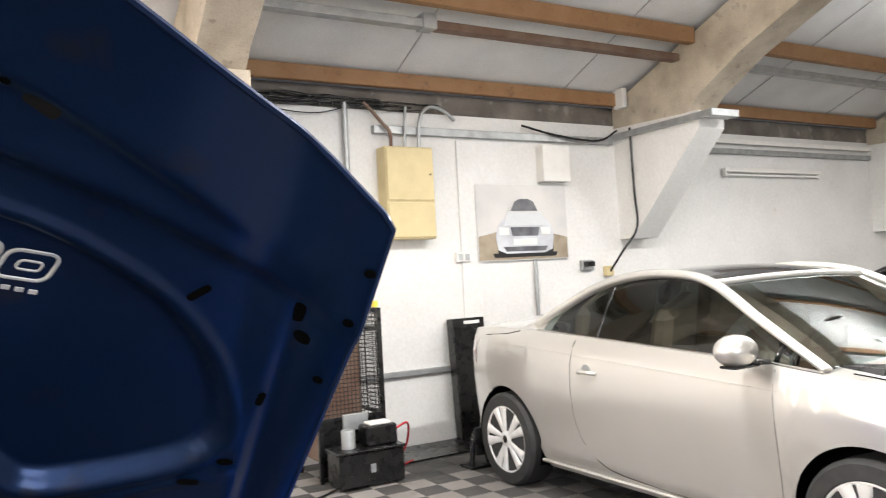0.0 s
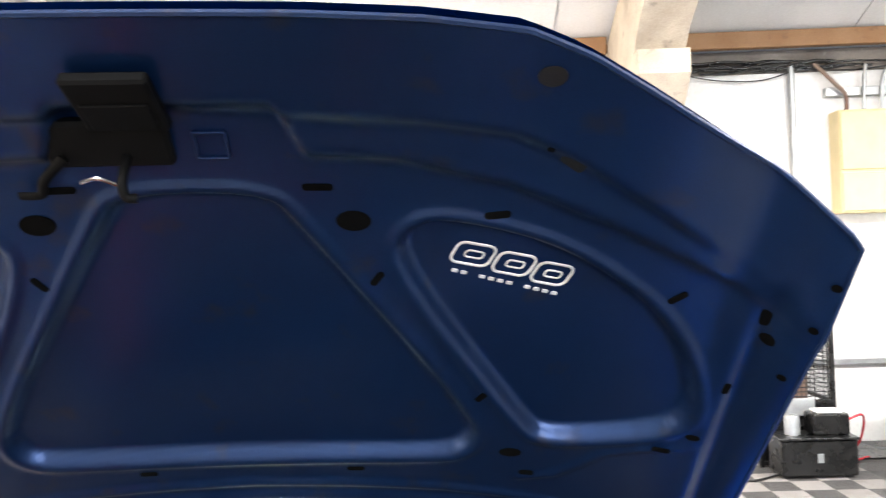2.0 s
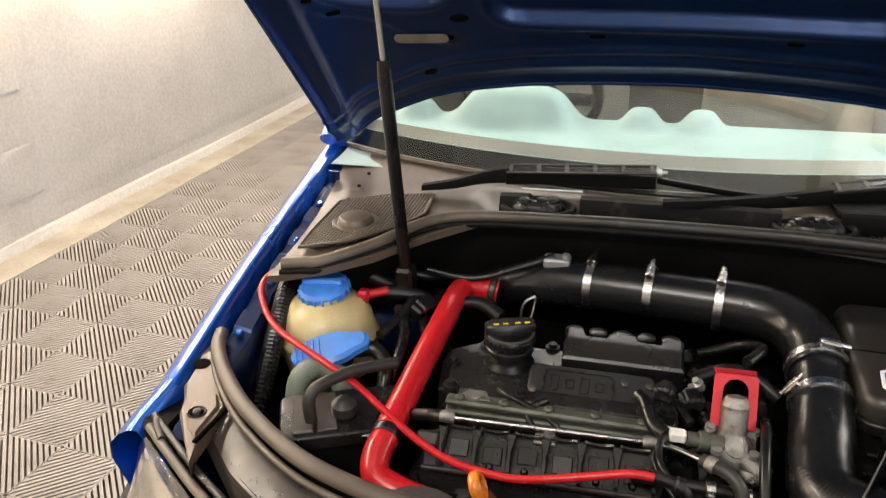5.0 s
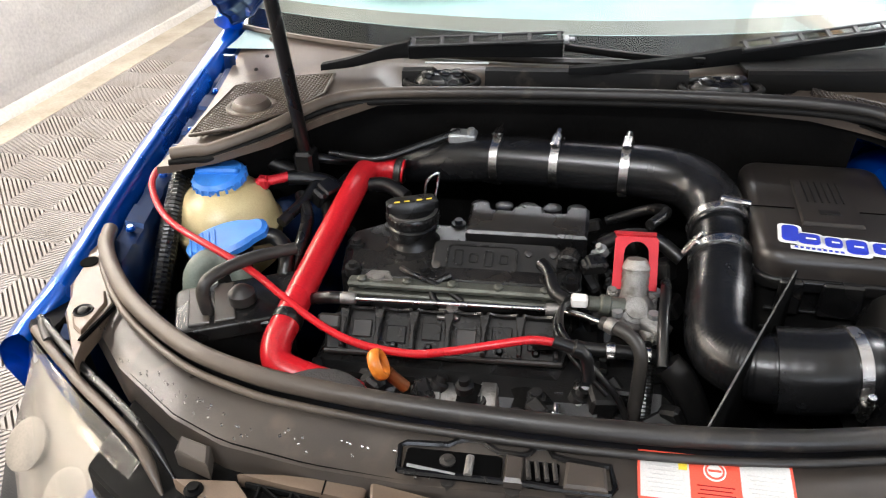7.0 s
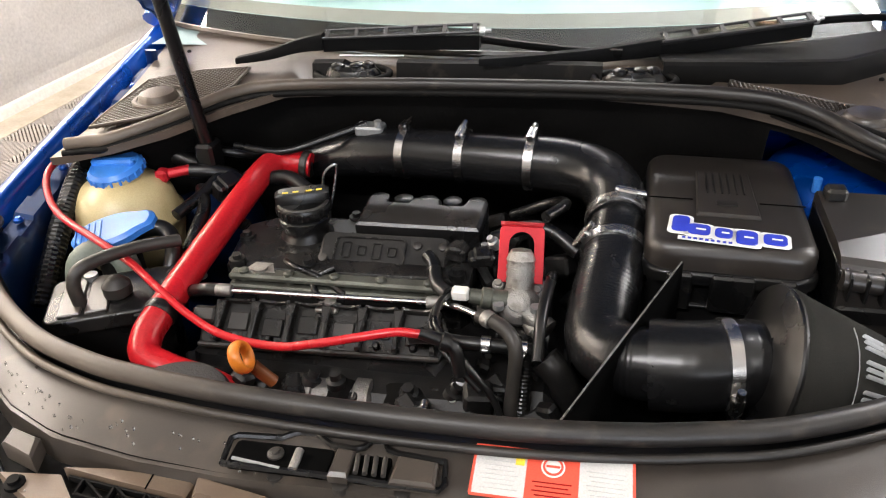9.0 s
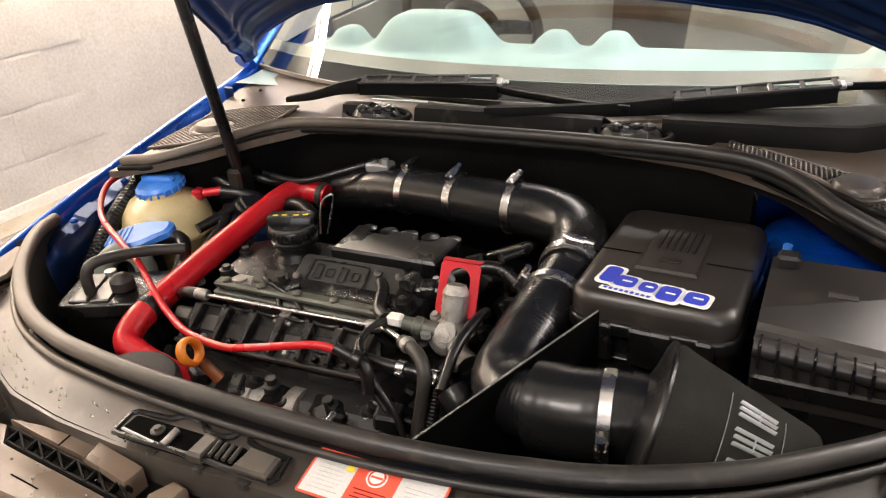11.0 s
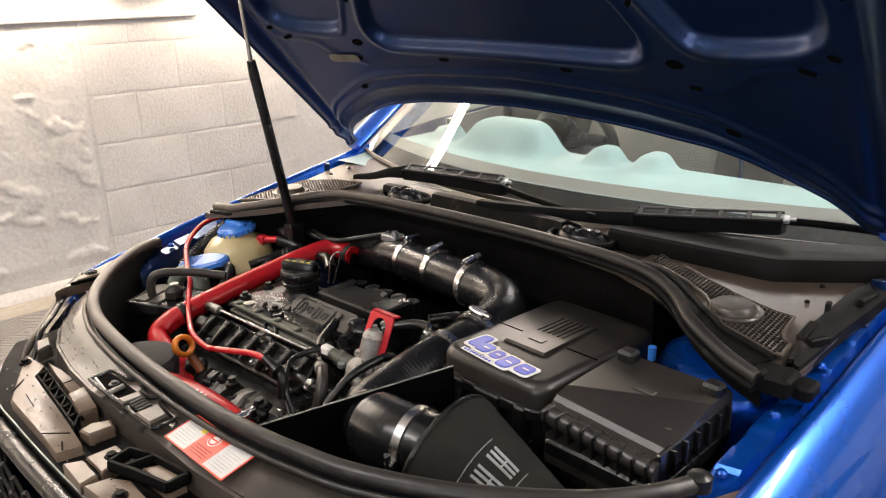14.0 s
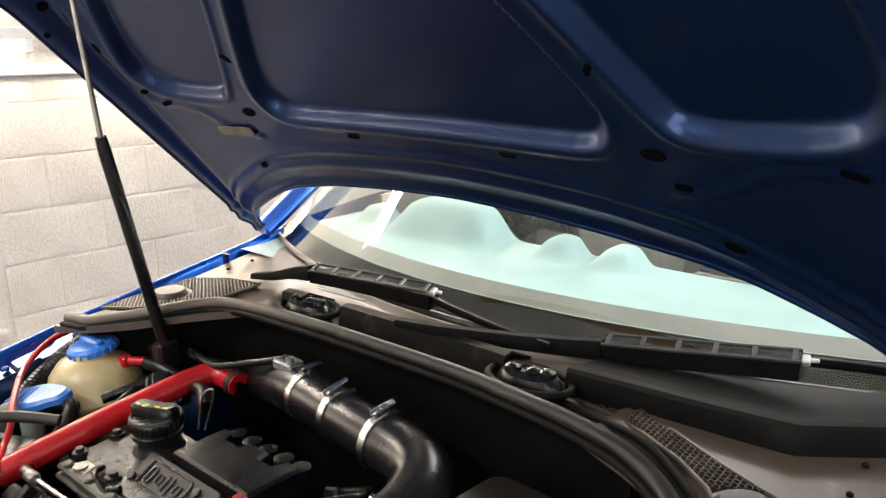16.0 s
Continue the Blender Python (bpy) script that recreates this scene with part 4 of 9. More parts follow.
# hinges
for sx in (-1, 1):
    b = Shape(); tube(b, [(sx * 0.668, 1.02, 0.865), (sx * 0.670, 1.10, 0.882), (sx * 0.668, 1.10, 0.912)], 0.012, 6, squash=0.5); part("hinge_arm", b, M_BLUE_SHADE, bonnet, "dark blue steel hinge arm")

# ---- blue car: body ----
body = thing("blue_car", (0, 1.9, 0.0), "glossy bright blue hatchback parked with its bonnet raised", "car")


def crest_z(y):
    return interp(y, [0.25, 0.4, 0.7, 1.0, 1.25, 1.6, 2.2, 3.6], [0.748, 0.785, 0.839, 0.885, 0.92, 0.955, 0.98, 0.99])


def fender_rows(sx, y0, y1, n):
    rows = []
    for y in np.linspace(y0, y1, n):
        zc = crest_z(y)
        xi = interp(y, [0.3, 0.45, 0.8, 1.1, 1.3], [0.635, 0.668, 0.692, 0.706, 0.72])
        xo = interp(y, [0.25, 0.35, 0.45, 0.6, 0.9, 3.5], [0.67, 0.71, 0.752, 0.785, 0.815, 0.825])
        # the front end closes to a point
        k = float(ramp01((y - y0 + 0.012) / 0.10))
        xi, zc = xi + 0.034 * (1 - k), zc - 0.022 * (1 - k)
        xo = xi + 0.068 + (xo - xi - 0.068) * k
        back = 1 - (y - y0) / (y1 - y0)
        rows.append([(sx * x, y + 0.30 * back * min(0.32, max(0.0, zc - 0.03 - z)), z) for x, z in ((xi - 0.012, zc - 0.06), (xi - 0.002, zc - 0.012), (xi + 0.004, zc - 0.002), (xi + 0.010, zc), (xi + 0.020, zc - 0.003), (xi + 0.036, zc - 0.012), (xi + 0.052, zc - 0.030), (xi + 0.066 + (xo - xi - 0.066) * 0.4, zc - 0.075), (xi + 0.066 + (xo - xi - 0.066) * 0.8, zc - 0.13), (xo, zc - 0.20), (xo + 0.004, zc - 0.26), (xo - 0.006, zc - 0.33), (xo - 0.01, max(0.36, zc - 0.45)))])
    return rows


for sx in (-1, 1):
    b = Shape(); grid(b, fender_rows(sx, 0.425, 1.30, 44)); part("fender", b, M_BLUE, body, "glossy blue front wing", 50)
    # folded inner flange with raised lugs
    b = Shape()
    rows = []
    for y in np.linspace(0.42, 1.28, 180):
        zc = crest_z(y)
        xi = interp(y, [0.3, 0.45, 0.8, 1.1, 1.3], [0.635, 0.668, 0.692, 0.706, 0.72])
        lug = 0.005 * float(ramp01((math.sin(y * 78) + 0.25) * 6))
        rows.append([(sx * x, y, z) for x, z in ((xi - 0.012, zc - 0.03), (xi - 0.018, zc - 0.022 + lug), (xi - 0.048, zc - 0.026 + lug), (xi - 0.056, zc - 0.036), (xi - 0.058, zc - 0.12), (xi - 0.10, zc - 0.30))])
    # the left flange takes the darker copy, its shade held in the colour
    grid(b, rows); part("inner_wing", b, M_BLUE if sx > 0 else M_BLUE_SHADE, body, "pressed blue inner wing flange", 40)
    for y in np.linspace(0.50, 1.15, 6):
        b = Shape()
        lathe(b, [(0.007, 0), (0.007, 0.004), (0.004, 0.007)], Matrix.Translation((sx * (interp(y, [0.45, 1.1], [0.668, 0.706]) - 0.032), y, crest_z(y) - 0.020)), 8)
        part("flange_bolt", b, M_BLUE, body)
    # door, sill and rear quarter
    b = Shape()
    rows = [[(sx * x, y, z) for x, z in ((0.735, crest_z(y)), (0.77, crest_z(y) - 0.03), (0.815, crest_z(y) - 0.18), (0.828, 0.6), (0.82, 0.35), (0.77, 0.22))] for y in np.linspace(1.31, 3.9, 20)]
    grid(b, rows); part("side_panel", b, M_BLUE, body, "", 50)
    # front wheel
    wm = Matrix.Translation((sx * 0.70, 0.62, 0.315)) @ Matrix.Rotation(radians(90), 4, "Y")
    b = Shape(); lathe(b, [(0.2, -0.1), (0.30, -0.105), (0.315, -0.08), (0.315, 0.08), (0.30, 0.105), (0.2, 0.1)], wm, 40); w = part("wheel", b, M_TYRE, body, "black front tyre")
    b = Shape(); lathe(b, [(0.20, -0.07), (0.20, 0.07), (0.17, 0.08), (0.05, 0.06)], wm, 40); part("rim", b, M_RIM, w, "silver alloy rim")
    # A pillar
    b = Shape()
    tube(b, smooth_path([(sx * 0.725, 1.24, 0.93), (sx * 0.70, 1.55, 1.13), (sx * 0.655, 1.90, 1.31), (sx * 0.62, 2.15, 1.375)], 6), 0.032, 10, squash=0.7)
    part("a_pillar", b, M_BLUE, body)
    b = Shape(); slab(b, [[(sx * 0.735, y, crest_z(y)), (sx * 0.62, y, 1.36)] for y in (1.75, 2.4, 3.0, 3.7)], (0.003 * sx, 0, 0)); g = part("side_window", b, M_SCREEN, body, "clear side glass"); g.visible_shadow = False
rows = [[(x, y, 1.42 - 0.12 * (x / 0.66) ** 2 * 0.4 - 0.05 * ((y - 2.8) / 0.8) ** 2) for x in np.linspace(-0.64, 0.64, 13)] for y in np.linspace(2.0, 3.8, 12)]
b = Shape(); slab(b, rows, (0, 0, -0.03)); part("roof", b, M_BLUE, body, "", 50)
b = Shape(); box(b, (0, 3.9, 0.65), (1.6, 0.06, 0.9), 0.02); part("tailgate", b, M_BLUE, body)
b = Shape(); box(b, (0, 3.85, 0.66), (1.36, 0.02, 0.90), 0.006); part("tailgate_trim", b, M_SEAT, body, "grey inner trim")
b = Shape(); slab(b, [[(x, y, z - 0.036) for x, y, z in row] for row in rows], (0, 0, -0.006)); part("headlining", b, M_PALE, body, "pale roof lining")
for sx in (-1, 1):
    b = Shape(); slab(b, [[(sx * 0.722, y, crest_z(y) - 0.004), (sx * 0.715, y, 0.24)] for y in np.linspace(1.62, 3.84, 8)], (-0.012 * sx, 0, 0)); part("door_card", b, M_SEAT, body, "grey door trim")
b = Shape(); box(b, (0, 2.3, 0.16), (1.55, 3.2, 0.05), 0.01); part("underbody", b, M_DARK, body)


# windscreen
def screen_point(x, t):
    """t 0 at the base, 1 at the roof."""
    w = 0.735 - 0.10 * t
    y0 = 1.075 + 0.22 * (x / 0.735) ** 2
    y1 = 2.02 + 0.05 * (x / 0.735) ** 2
    return (x * w / 0.735, y0 + (y1 - y0) * t, 0.925 + 0.46 * t + 0.03 * math.sin(math.pi * t) - 0.012 * (x / 0.735) ** 2)


rows = [[screen_point(x, t) for x in np.linspace(-0.735, 0.735, 25)] for t in np.linspace(0, 1, 14)]
b = Shape(); slab(b, rows, (0, 0.003, -0.004)); ws = part("windscreen", b, M_SCREEN, body, "tinted windscreen glass", 60)
ws.visible_shadow = False
for t0, t1, shade, nm, words in ((0.0, 0.054, M_LINE, "frit_band", "black printed band at the screen base"), (0.055, 0.086, M_BAND, "grey_band", "grey brown band above the black print")):
    rows = [[tuple(Vector(screen_point(x, t)) + Vector((0, 0.004, -0.0055))) for x in np.linspace(-0.735, 0.735, 25)] for t in np.linspace(t0, t1, 4)]
    b = Shape(); grid(b, rows); part(nm, b, shade, body, words, 60)
b = Shape(); tube(b, [screen_point(x, -0.003) for x in np.linspace(-0.735, 0.735, 25)], 0.006, 6); part("screen_seal", b, M_RUBBER, body)
# dashboard with instrument hood and round vents
b = Shape()


def dash_z(x, y):
    hood = 0.075 * math.exp(-((x + 0.36) / 0.135) ** 6) * ramp01((y - 1.40) / 0.08)
    vents = sum(0.035 * math.exp(-((x - v) / 0.04) ** 4) for v in (-0.068, 0.066, -0.60, 0.60)) * ramp01((y - 1.44) / 0.05)
    return 0.905 + 0.02 * ramp01((y - 1.2) / 0.2) + max(hood, vents)


rows = [[(x, y, dash_z(x, y)) for x in np.linspace(-0.70, 0.70, 141)] for y in np.linspace(1.16, 1.53, 26)]
rows += [[(x, 1.57, rows[-1][i][2] - 0.05) for i, x in enumerate(np.linspace(-0.70, 0.70, 141))], [(x, 1.56, 0.6) for x in np.linspace(-0.70, 0.70, 141)]]
grid(b, rows); part("dashboard", b, M_DASH, body, "dashboard with hood and round vents, screen reflection in its colour", 60)
b = Shape(); wm = frame_at((-0.36, 1.72, 0.93), (0, 0.85, 0.5)); ring = [(0.18 * math.cos(a), 0.18 * math.sin(a), 0) for a in np.linspace(0, 2 * math.pi, 40)]
tube(b, ring, 0.015, 10, cap=False, m=wm); box(b, (0, 0, -0.01), (0.34, 0.04, 0.02), 0.006, wm); lathe(b, [(0.07, -0.02), (0.08, 0.0), (0.06, 0.02)], wm, 24); part("steering_wheel", b, M_BLACK, body, "black steering wheel")
for x in (-0.36, 0.36):
    b = Shape()
    rows = []
    for k, (y, z, w, th) in enumerate(((2.15, 0.55, 0.23, 0.09), (2.22, 0.75, 0.25, 0.08), (2.30, 0.95, 0.24, 0.07), (2.36, 1.08, 0.20, 0.06), (2.38, 1.12, 0.14, 0.04))):
        rows.append([(x + w * math.cos(a), y + th * math.sin(a), z) for a in np.linspace(0, 2 * math.pi, 21)])
    grid(b, rows); seat = part("seat", b, M_SEAT, body, "grey seat back", 60)
    b = Shape(); box(b, (x, 2.40, 1.22), (0.26, 0.10, 0.17), 0.04); part("headrest", b, M_SEAT, seat)
b = Shape(); box(b, (0, 3.1, 0.95), (1.2, 0.14, 0.45), 0.05); part("rear_seat", b, M_SEAT, body, "grey rear bench")
b = Shape(); box(b, (0.0, 1.98, 1.32), (0.24, 0.03, 0.07), 0.012); part("mirror", b, M_BLACK, body, "black interior mirror")

# cowl
cowl = thing("windscreen_scuttle", (0, 1.0, 0.9), "dusty grey plastic scuttle panel below the windscreen", "scuttle")


def cowl_front(x):
    if x > 0:
        return interp(x * 0.945, [0, 0.15, 0.27, 0.34, 0.41, 0.465, 0.515, 0.578, 0.63, 0.70], [0.926, 0.926, 0.908, 0.896, 0.878, 0.855, 0.812, 0.781, 0.764, 0.75])
    return interp(-x, [0, 0.2, 0.36, 0.45, 0.52, 0.60, 0.69], [0.925, 0.922, 0.905, 0.845, 0.775, 0.735, 0.715])


def cowl_z(x, t):
    ax = abs(x)
    zf = interp(ax, [0, 0.36, 0.52, 0.69], [0.918, 0.912, 0.892, 0.868])
    zb = interp(ax, [0, 0.5, 0.72], [0.915, 0.912, 0.905])
    return zf + (zb - zf) * t - 0.018 * math.sin(math.pi * min(1, t * 1.4)) * (1 if ax < 0.36 else 0.3)


def cowl_at(x, y):
    t = (y - cowl_front(x)) / (screen_point(x, 0)[1] - cowl_front(x) + 0.01)
    return cowl_z(x, min(1, max(0, t)))


rows = []
for t in np.linspace(0, 1, 18):
    rows.append([(x * (0.905 + 0.095 * t * t if x < 0 else 0.945 + 0.055 * t * t), cowl_front(x) + t * (screen_point(x, 0)[1] - cowl_front(x) + 0.01), cowl_z(x, t)) for x in np.linspace(-0.70, 0.70, 71)])
b = Shape(); slab(b, rows, (0, 0, -0.012)); part("panel", b, M_COWL, cowl, "", 40)
# ridge that carries the wiper line
b = Shape()
for x0, x1 in ((-0.30, -0.25), (-0.16, 0.17)):
    pts = [[(x, y, z) for y, z in ((cowl_front(x) + 0.05, 0.902), (cowl_front(x) + 0.06, 0.935), (cowl_front(x) + 0.075, 0.937), (cowl_front(x) + 0.13, 0.91))] for x in np.linspace(x0, x1, 12)]
    slab(b, pts, (0, 0.002, -0.004))
part("ridge", b, M_TRIM, cowl, "raised dark lip")
# black shelf at the screen base beside the second spindle
pts = []
for x in np.linspace(0.262, 0.690, 26):
    yf = interp(x, [0.262, 0.438, 0.533, 0.60, 0.665, 0.690], [0.992, 1.020, 1.034, 1.085, 1.138, 1.165])
    zt = interp(x, [0.262, 0.44, 0.69], [0.941, 0.934, 0.931])
    yb = max(yf + 0.035, screen_point(x, 0)[1] + 0.004)
    pts.append([(x, yf - 0.004, zt - 0.034), (x, yf, zt - 0.006), (x, yf + 0.004, zt - 0.001), (x, yf + 0.014, zt), (x, yf + 0.020, zt - 0.006), (x, yb, 0.921)])
b = Shape(); slab(b, pts, (0, 0.002, -0.006)); part("shelf_lip", b, M_TRIM, cowl, "black moulded lip below the glass", 30)
for x in (-0.232, 0.219):
    b = Shape()
    lathe(b, [(0.050, -0.02), (0.048, 0.004), (0.040, 0.013), (0.020, 0.018), (0.012, 0.014)], Matrix.Translation((x, 0.972, 0.916)) @ Matrix.Diagonal((1, 0.62, 1, 1)), 20)
    for q in (-0.022, 0.008, 0.026):
        lathe(b, [(0.013, -0.01), (0.011, 0.006), (0.005, 0.009)], Matrix.Translation((x + q, 0.970 + 0.2 * q, 0.930)), 12)
    g = part("spindle_cover", b, M_BLACK, cowl, "dark dimpled spindle cover")
    b = Shape()
    pts = [(x + 0.062 * math.cos(a), 0.972 + 0.040 * math.sin(a), 0.919) for a in np.linspace(0, 2 * math.pi, 25)]
    tube(b, pts, 0.0055, 8, cap=False); part("rim", b, M_TRIM, g)
# intake grilles: a sheet of six-sided holes round a domed cap
GRILLES = {
    1: [(0.276, 0.993), (0.302, 1.005), (0.345, 1.006), (0.416, 0.981), (0.479, 0.957), (0.534, 0.941), (0.582, 0.933), (0.605, 0.935), (0.608, 0.907), (0.612, 0.878), (0.621, 0.862), (0.630, 0.857), (0.632, 0.821), (0.623, 0.815), (0.594, 0.825), (0.546, 0.837), (0.522, 0.860), (0.488, 0.904), (0.445, 0.931), (0.392, 0.951), (0.337, 0.985)],
    -1: [(-0.435, 1.020), (-0.520, 1.012), (-0.612, 0.985), (-0.618, 0.855), (-0.612, 0.795), (-0.530, 0.815), (-0.455, 0.880), (-0.430, 0.935)],
}
for sx, poly in GRILLES.items():
    gx, gy = (0.535, 0.890) if sx > 0 else (-0.545, 0.895)
    pitch, hole = (0.0076, 0.74) if sx > 0 else (0.0074, 0.70)
    arr = np.array(poly)
    x0, x1, y0, y1 = arr[:, 0].min(), arr[:, 0].max(), arr[:, 1].min(), arr[:, 1].max()
    web, void = Shape(), Shape()
    R = pitch / math.sqrt(3)
    lean = radians(-28 * sx)
    ca, sa = math.cos(lean), math.sin(lean)
    for i in range(-90, 90):
        for j in range(-90, 90):
            u, v = (i + 0.5 * (j % 2)) * pitch, j * R * 1.5
            cx, cy = gx + ca * u - sa * v, gy + sa * u + ca * v
            if not (x0 < cx < x1 and y0 < cy < y1) or math.hypot(cx - gx, cy - gy) < 0.043:
                continue
            if sdf(poly, np.array([cx]), np.array([cy]))[0] > -0.35 * pitch:
                continue
            out, rim, foot, deep = [], [], [], []
            for k in range(6):
                a = math.pi / 6 + k * math.pi / 3 + lean
                ox, oy = cx + R * math.cos(a), cy + R * math.sin(a)
                ix, iy = cx + hole * R * math.cos(a), cy + hole * R * math.sin(a)
                out.append((ox, oy, cowl_at(ox, oy) + 0.0070))
                foot.append((ox, oy, cowl_at(ox, oy) - 0.001))
                rim.append((ix, iy, cowl_at(ix, iy) + 0.0066))
                deep.append((ix, iy, cowl_at(ix, iy) + 0.0012))
            web.add(out + rim + deep + foot, [(k, (k + 1) % 6, 6 + (k + 1) % 6, 6 + k) for k in range(6)] + [(6 + k, 6 + (k + 1) % 6, 12 + (k + 1) % 6, 12 + k) for k in range(6)] + [((k + 1) % 6, k, 18 + k, 18 + (k + 1) % 6) for k in range(6)])
            void.add(deep, [tuple(range(6))])
    g = part("intake_grille", web, M_COWL if sx < 0 else M_COVER, cowl, "fine mesh plastic air intake grille", 20, fix=False)
    part("grille_void", void, M_LINE, g, "dark opening behind the mesh", fix=False)
    gz = cowl_at(gx, gy) + 0.004
    ring = [(x, y, cowl_at(x, y) + 0.005) for x, y in poly]
    b = Shape(); tube(b, ring + ring[:1], 0.0030, 6, cap=False); part("grille_edge", b, M_COWL, g)
    b = Shape(); lathe(b, [(0.044, -0.012), (0.043, 0.0025), (0.041, 0.0045), (0.036, 0.0045), (0.034, 0.0030), (0.0325, 0.0034), (0.031, 0.0100), (0.027, 0.0138), (0.012, 0.0155)], Matrix.Translation((gx, gy, gz)), 36); part("knob", b, M_COWL if sx < 0 else M_COVER, g, "round domed cap")
    for y in (1.0, 1.06, 1.12):
        part("screw", lathe(Shape(), [(0.004, 0), (0.004, 0.003), (0.002, 0.0045)], Matrix.Translation((sx * 0.60, y, cowl_at(sx * 0.60, y))), 8), M_TRIM, cowl)
# gutter and raised edge between the seal and the mesh
edge = smooth_path([(0.270, 0.968, 0.905), (0.310, 0.959, 0.906), (0.405, 0.930, 0.911), (0.4725, 0.885, 0.904), (0.505, 0.856, 0.901), (0.522, 0.845, 0.899), (0.551, 0.822, 0.896), (0.584, 0.8126, 0.892), (0.631, 0.799, 0.886)], 6)
b = Shape(); tube(b, edge, 0.0052, 10); part("gutter_edge", b, M_TRIM, cowl, "raised dark edge beside the seal")
b = Shape(); slab(b, [[(x - 0.030, y - 0.034, z - 0.004), (x - 0.016, y - 0.018, z - 0.007), (x, y, z)] for x, y, z in edge], (0, 0, -0.004)); part("gutter", b, M_TRIM, cowl, "black gutter", 40)
# black strip, clips and corner block on the wing side
pts = []
for y in np.linspace(0.815, 1.16, 24):
    xl = interp(y, [0.815, 0.87, 0.93, 1.0, 1.08, 1.16], [0.641, 0.630, 0.628, 0.632, 0.639, 0.668])
    xr = interp(y, [0.815, 0.87, 0.93, 1.0, 1.08, 1.16], [0.660, 0.664, 0.666, 0.675, 0.686, 0.695])
    z = cowl_at(xl, y) - 0.001
    pts.append([(xl, y, z), (xl + 0.003, y, z + 0.008), (xl + 0.010, y, z + 0.0095), (xr - 0.012, y, z + 0.004), (xr - 0.002, y, z + 0.001), (xr, y, z - 0.012)])
b = Shape(); slab(b, pts, (0, 0, -0.006)); trim = part("side_trim", b, M_TRIM, cowl, "black edge strip", 30)
for x, y, w, d, h, a in ((0.634, 0.985, 0.008, 0.016, 0.018, 12), (0.657, 0.885, 0.010, 0.034, 0.012, -28), (0.636, 0.90, 0.012, 0.060, 0.010, 4), (0.668, 1.05, 0.010, 0.05, 0.010, -8)):
    b = Shape(Matrix.Translation((x, y, cowl_at(x, y) + 0.010)) @ Matrix.Rotation(radians(a), 4, "Z")); box(b, (0, 0, 0), (w, d, h), 0.002); part("clip", b, M_TRIM, trim)
b = Shape(); box(b, (0.640, 0.780, 0.866), (0.054, 0.046, 0.028), 0.005); box(b, (0.626, 0.764, 0.872), (0.020, 0.022, 0.024), 0.004); box(b, (0.675, 0.795, 0.858), (0.026, 0.036, 0.020), 0.004); part("end_block", b, M_TRIM, cowl, "black rubber corner block")

# rubber seal along the cowl's front edge
SEAL_L = [(-0.615, 0.735, 0.882), (-0.58, 0.742, 0.885), (-0.55, 0.75, 0.887)]
SEAL_R = [(-0.69, 0.70, 0.862), (-0.62, 0.722, 0.872), (-0.55, 0.745, 0.885), (-0.48, 0.80, 0.900), (-0.41, 0.88, 0.913), (-0.33, 0.912, 0.918), (-0.15, 0.922, 0.921), (0.0, 0.924, 0.922)]
SEAL_R = SEAL_L + SEAL_R[3:] + [(0.15, 0.922, 0.923), (0.27, 0.902, 0.928), (0.34, 0.889, 0.930), (0.41, 0.871, 0.928), (0.465, 0.848, 0.916), (0.515, 0.803, 0.902), (0.578, 0.772, 0.884), (0.630, 0.755, 0.874)]
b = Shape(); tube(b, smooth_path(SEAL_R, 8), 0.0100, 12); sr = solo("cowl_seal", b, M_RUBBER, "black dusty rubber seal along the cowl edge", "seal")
b = Shape(); tube(b, [(x, y - 0.012, z - 0.010) for x, y, z in smooth_path(SEAL_R, 8)], 0.0055, 8); part("lip", b, M_TRIM, sr, "dark lower lip")
# firewall below it, its deep shade put into the near-black colour
rows = [[(x, y + 0.012, z) for x, y, z in smooth_path(SEAL_R, 5)], [(x, y + 0.018, z - 0.05) for x, y, z in smooth_path(SEAL_R, 5)], [(x * 0.98, max(y, 0.9) + 0.05, 0.5) for x, y, z in smooth_path(SEAL_R, 5)], [(x * 0.98, max(y, 0.9) + 0.02, 0.2) for x, y, z in smooth_path(SEAL_R, 5)]]
cut = [i for i, p in enumerate(rows[0]) if p[0] > 0.40][0]
b = Shape(); grid(b, [q[:cut + 1] for q in rows]); part("firewall", b, M_SHADEBLACK, body, "bulkhead with its shade in a near-black colour", fix=False)
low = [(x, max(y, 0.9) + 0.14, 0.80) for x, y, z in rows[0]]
b = Shape(); grid(b, [q[cut:] for q in (rows[0], rows[1])]); part("seal_channel", b, M_SHADEBLACK, body, "black channel under the seal", fix=False)
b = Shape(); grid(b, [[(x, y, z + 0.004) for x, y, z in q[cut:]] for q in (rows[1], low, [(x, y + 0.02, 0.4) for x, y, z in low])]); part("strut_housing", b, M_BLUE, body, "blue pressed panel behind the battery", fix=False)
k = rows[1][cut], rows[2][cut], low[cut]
b = Shape(); b.add([k[0], k[1], (k[2][0], k[2][1] + 0.02, 0.4), k[2]], [(0, 1, 2, 3)]); part("firewall_return", b, M_SHADEBLACK, body, "dark side of the bulkhead", fix=False)
b = Shape(); box(b, (0, 0.6, 0.22), (1.3, 0.9, 0.03), 0.01); part("undertray", b, M_DARK, body)
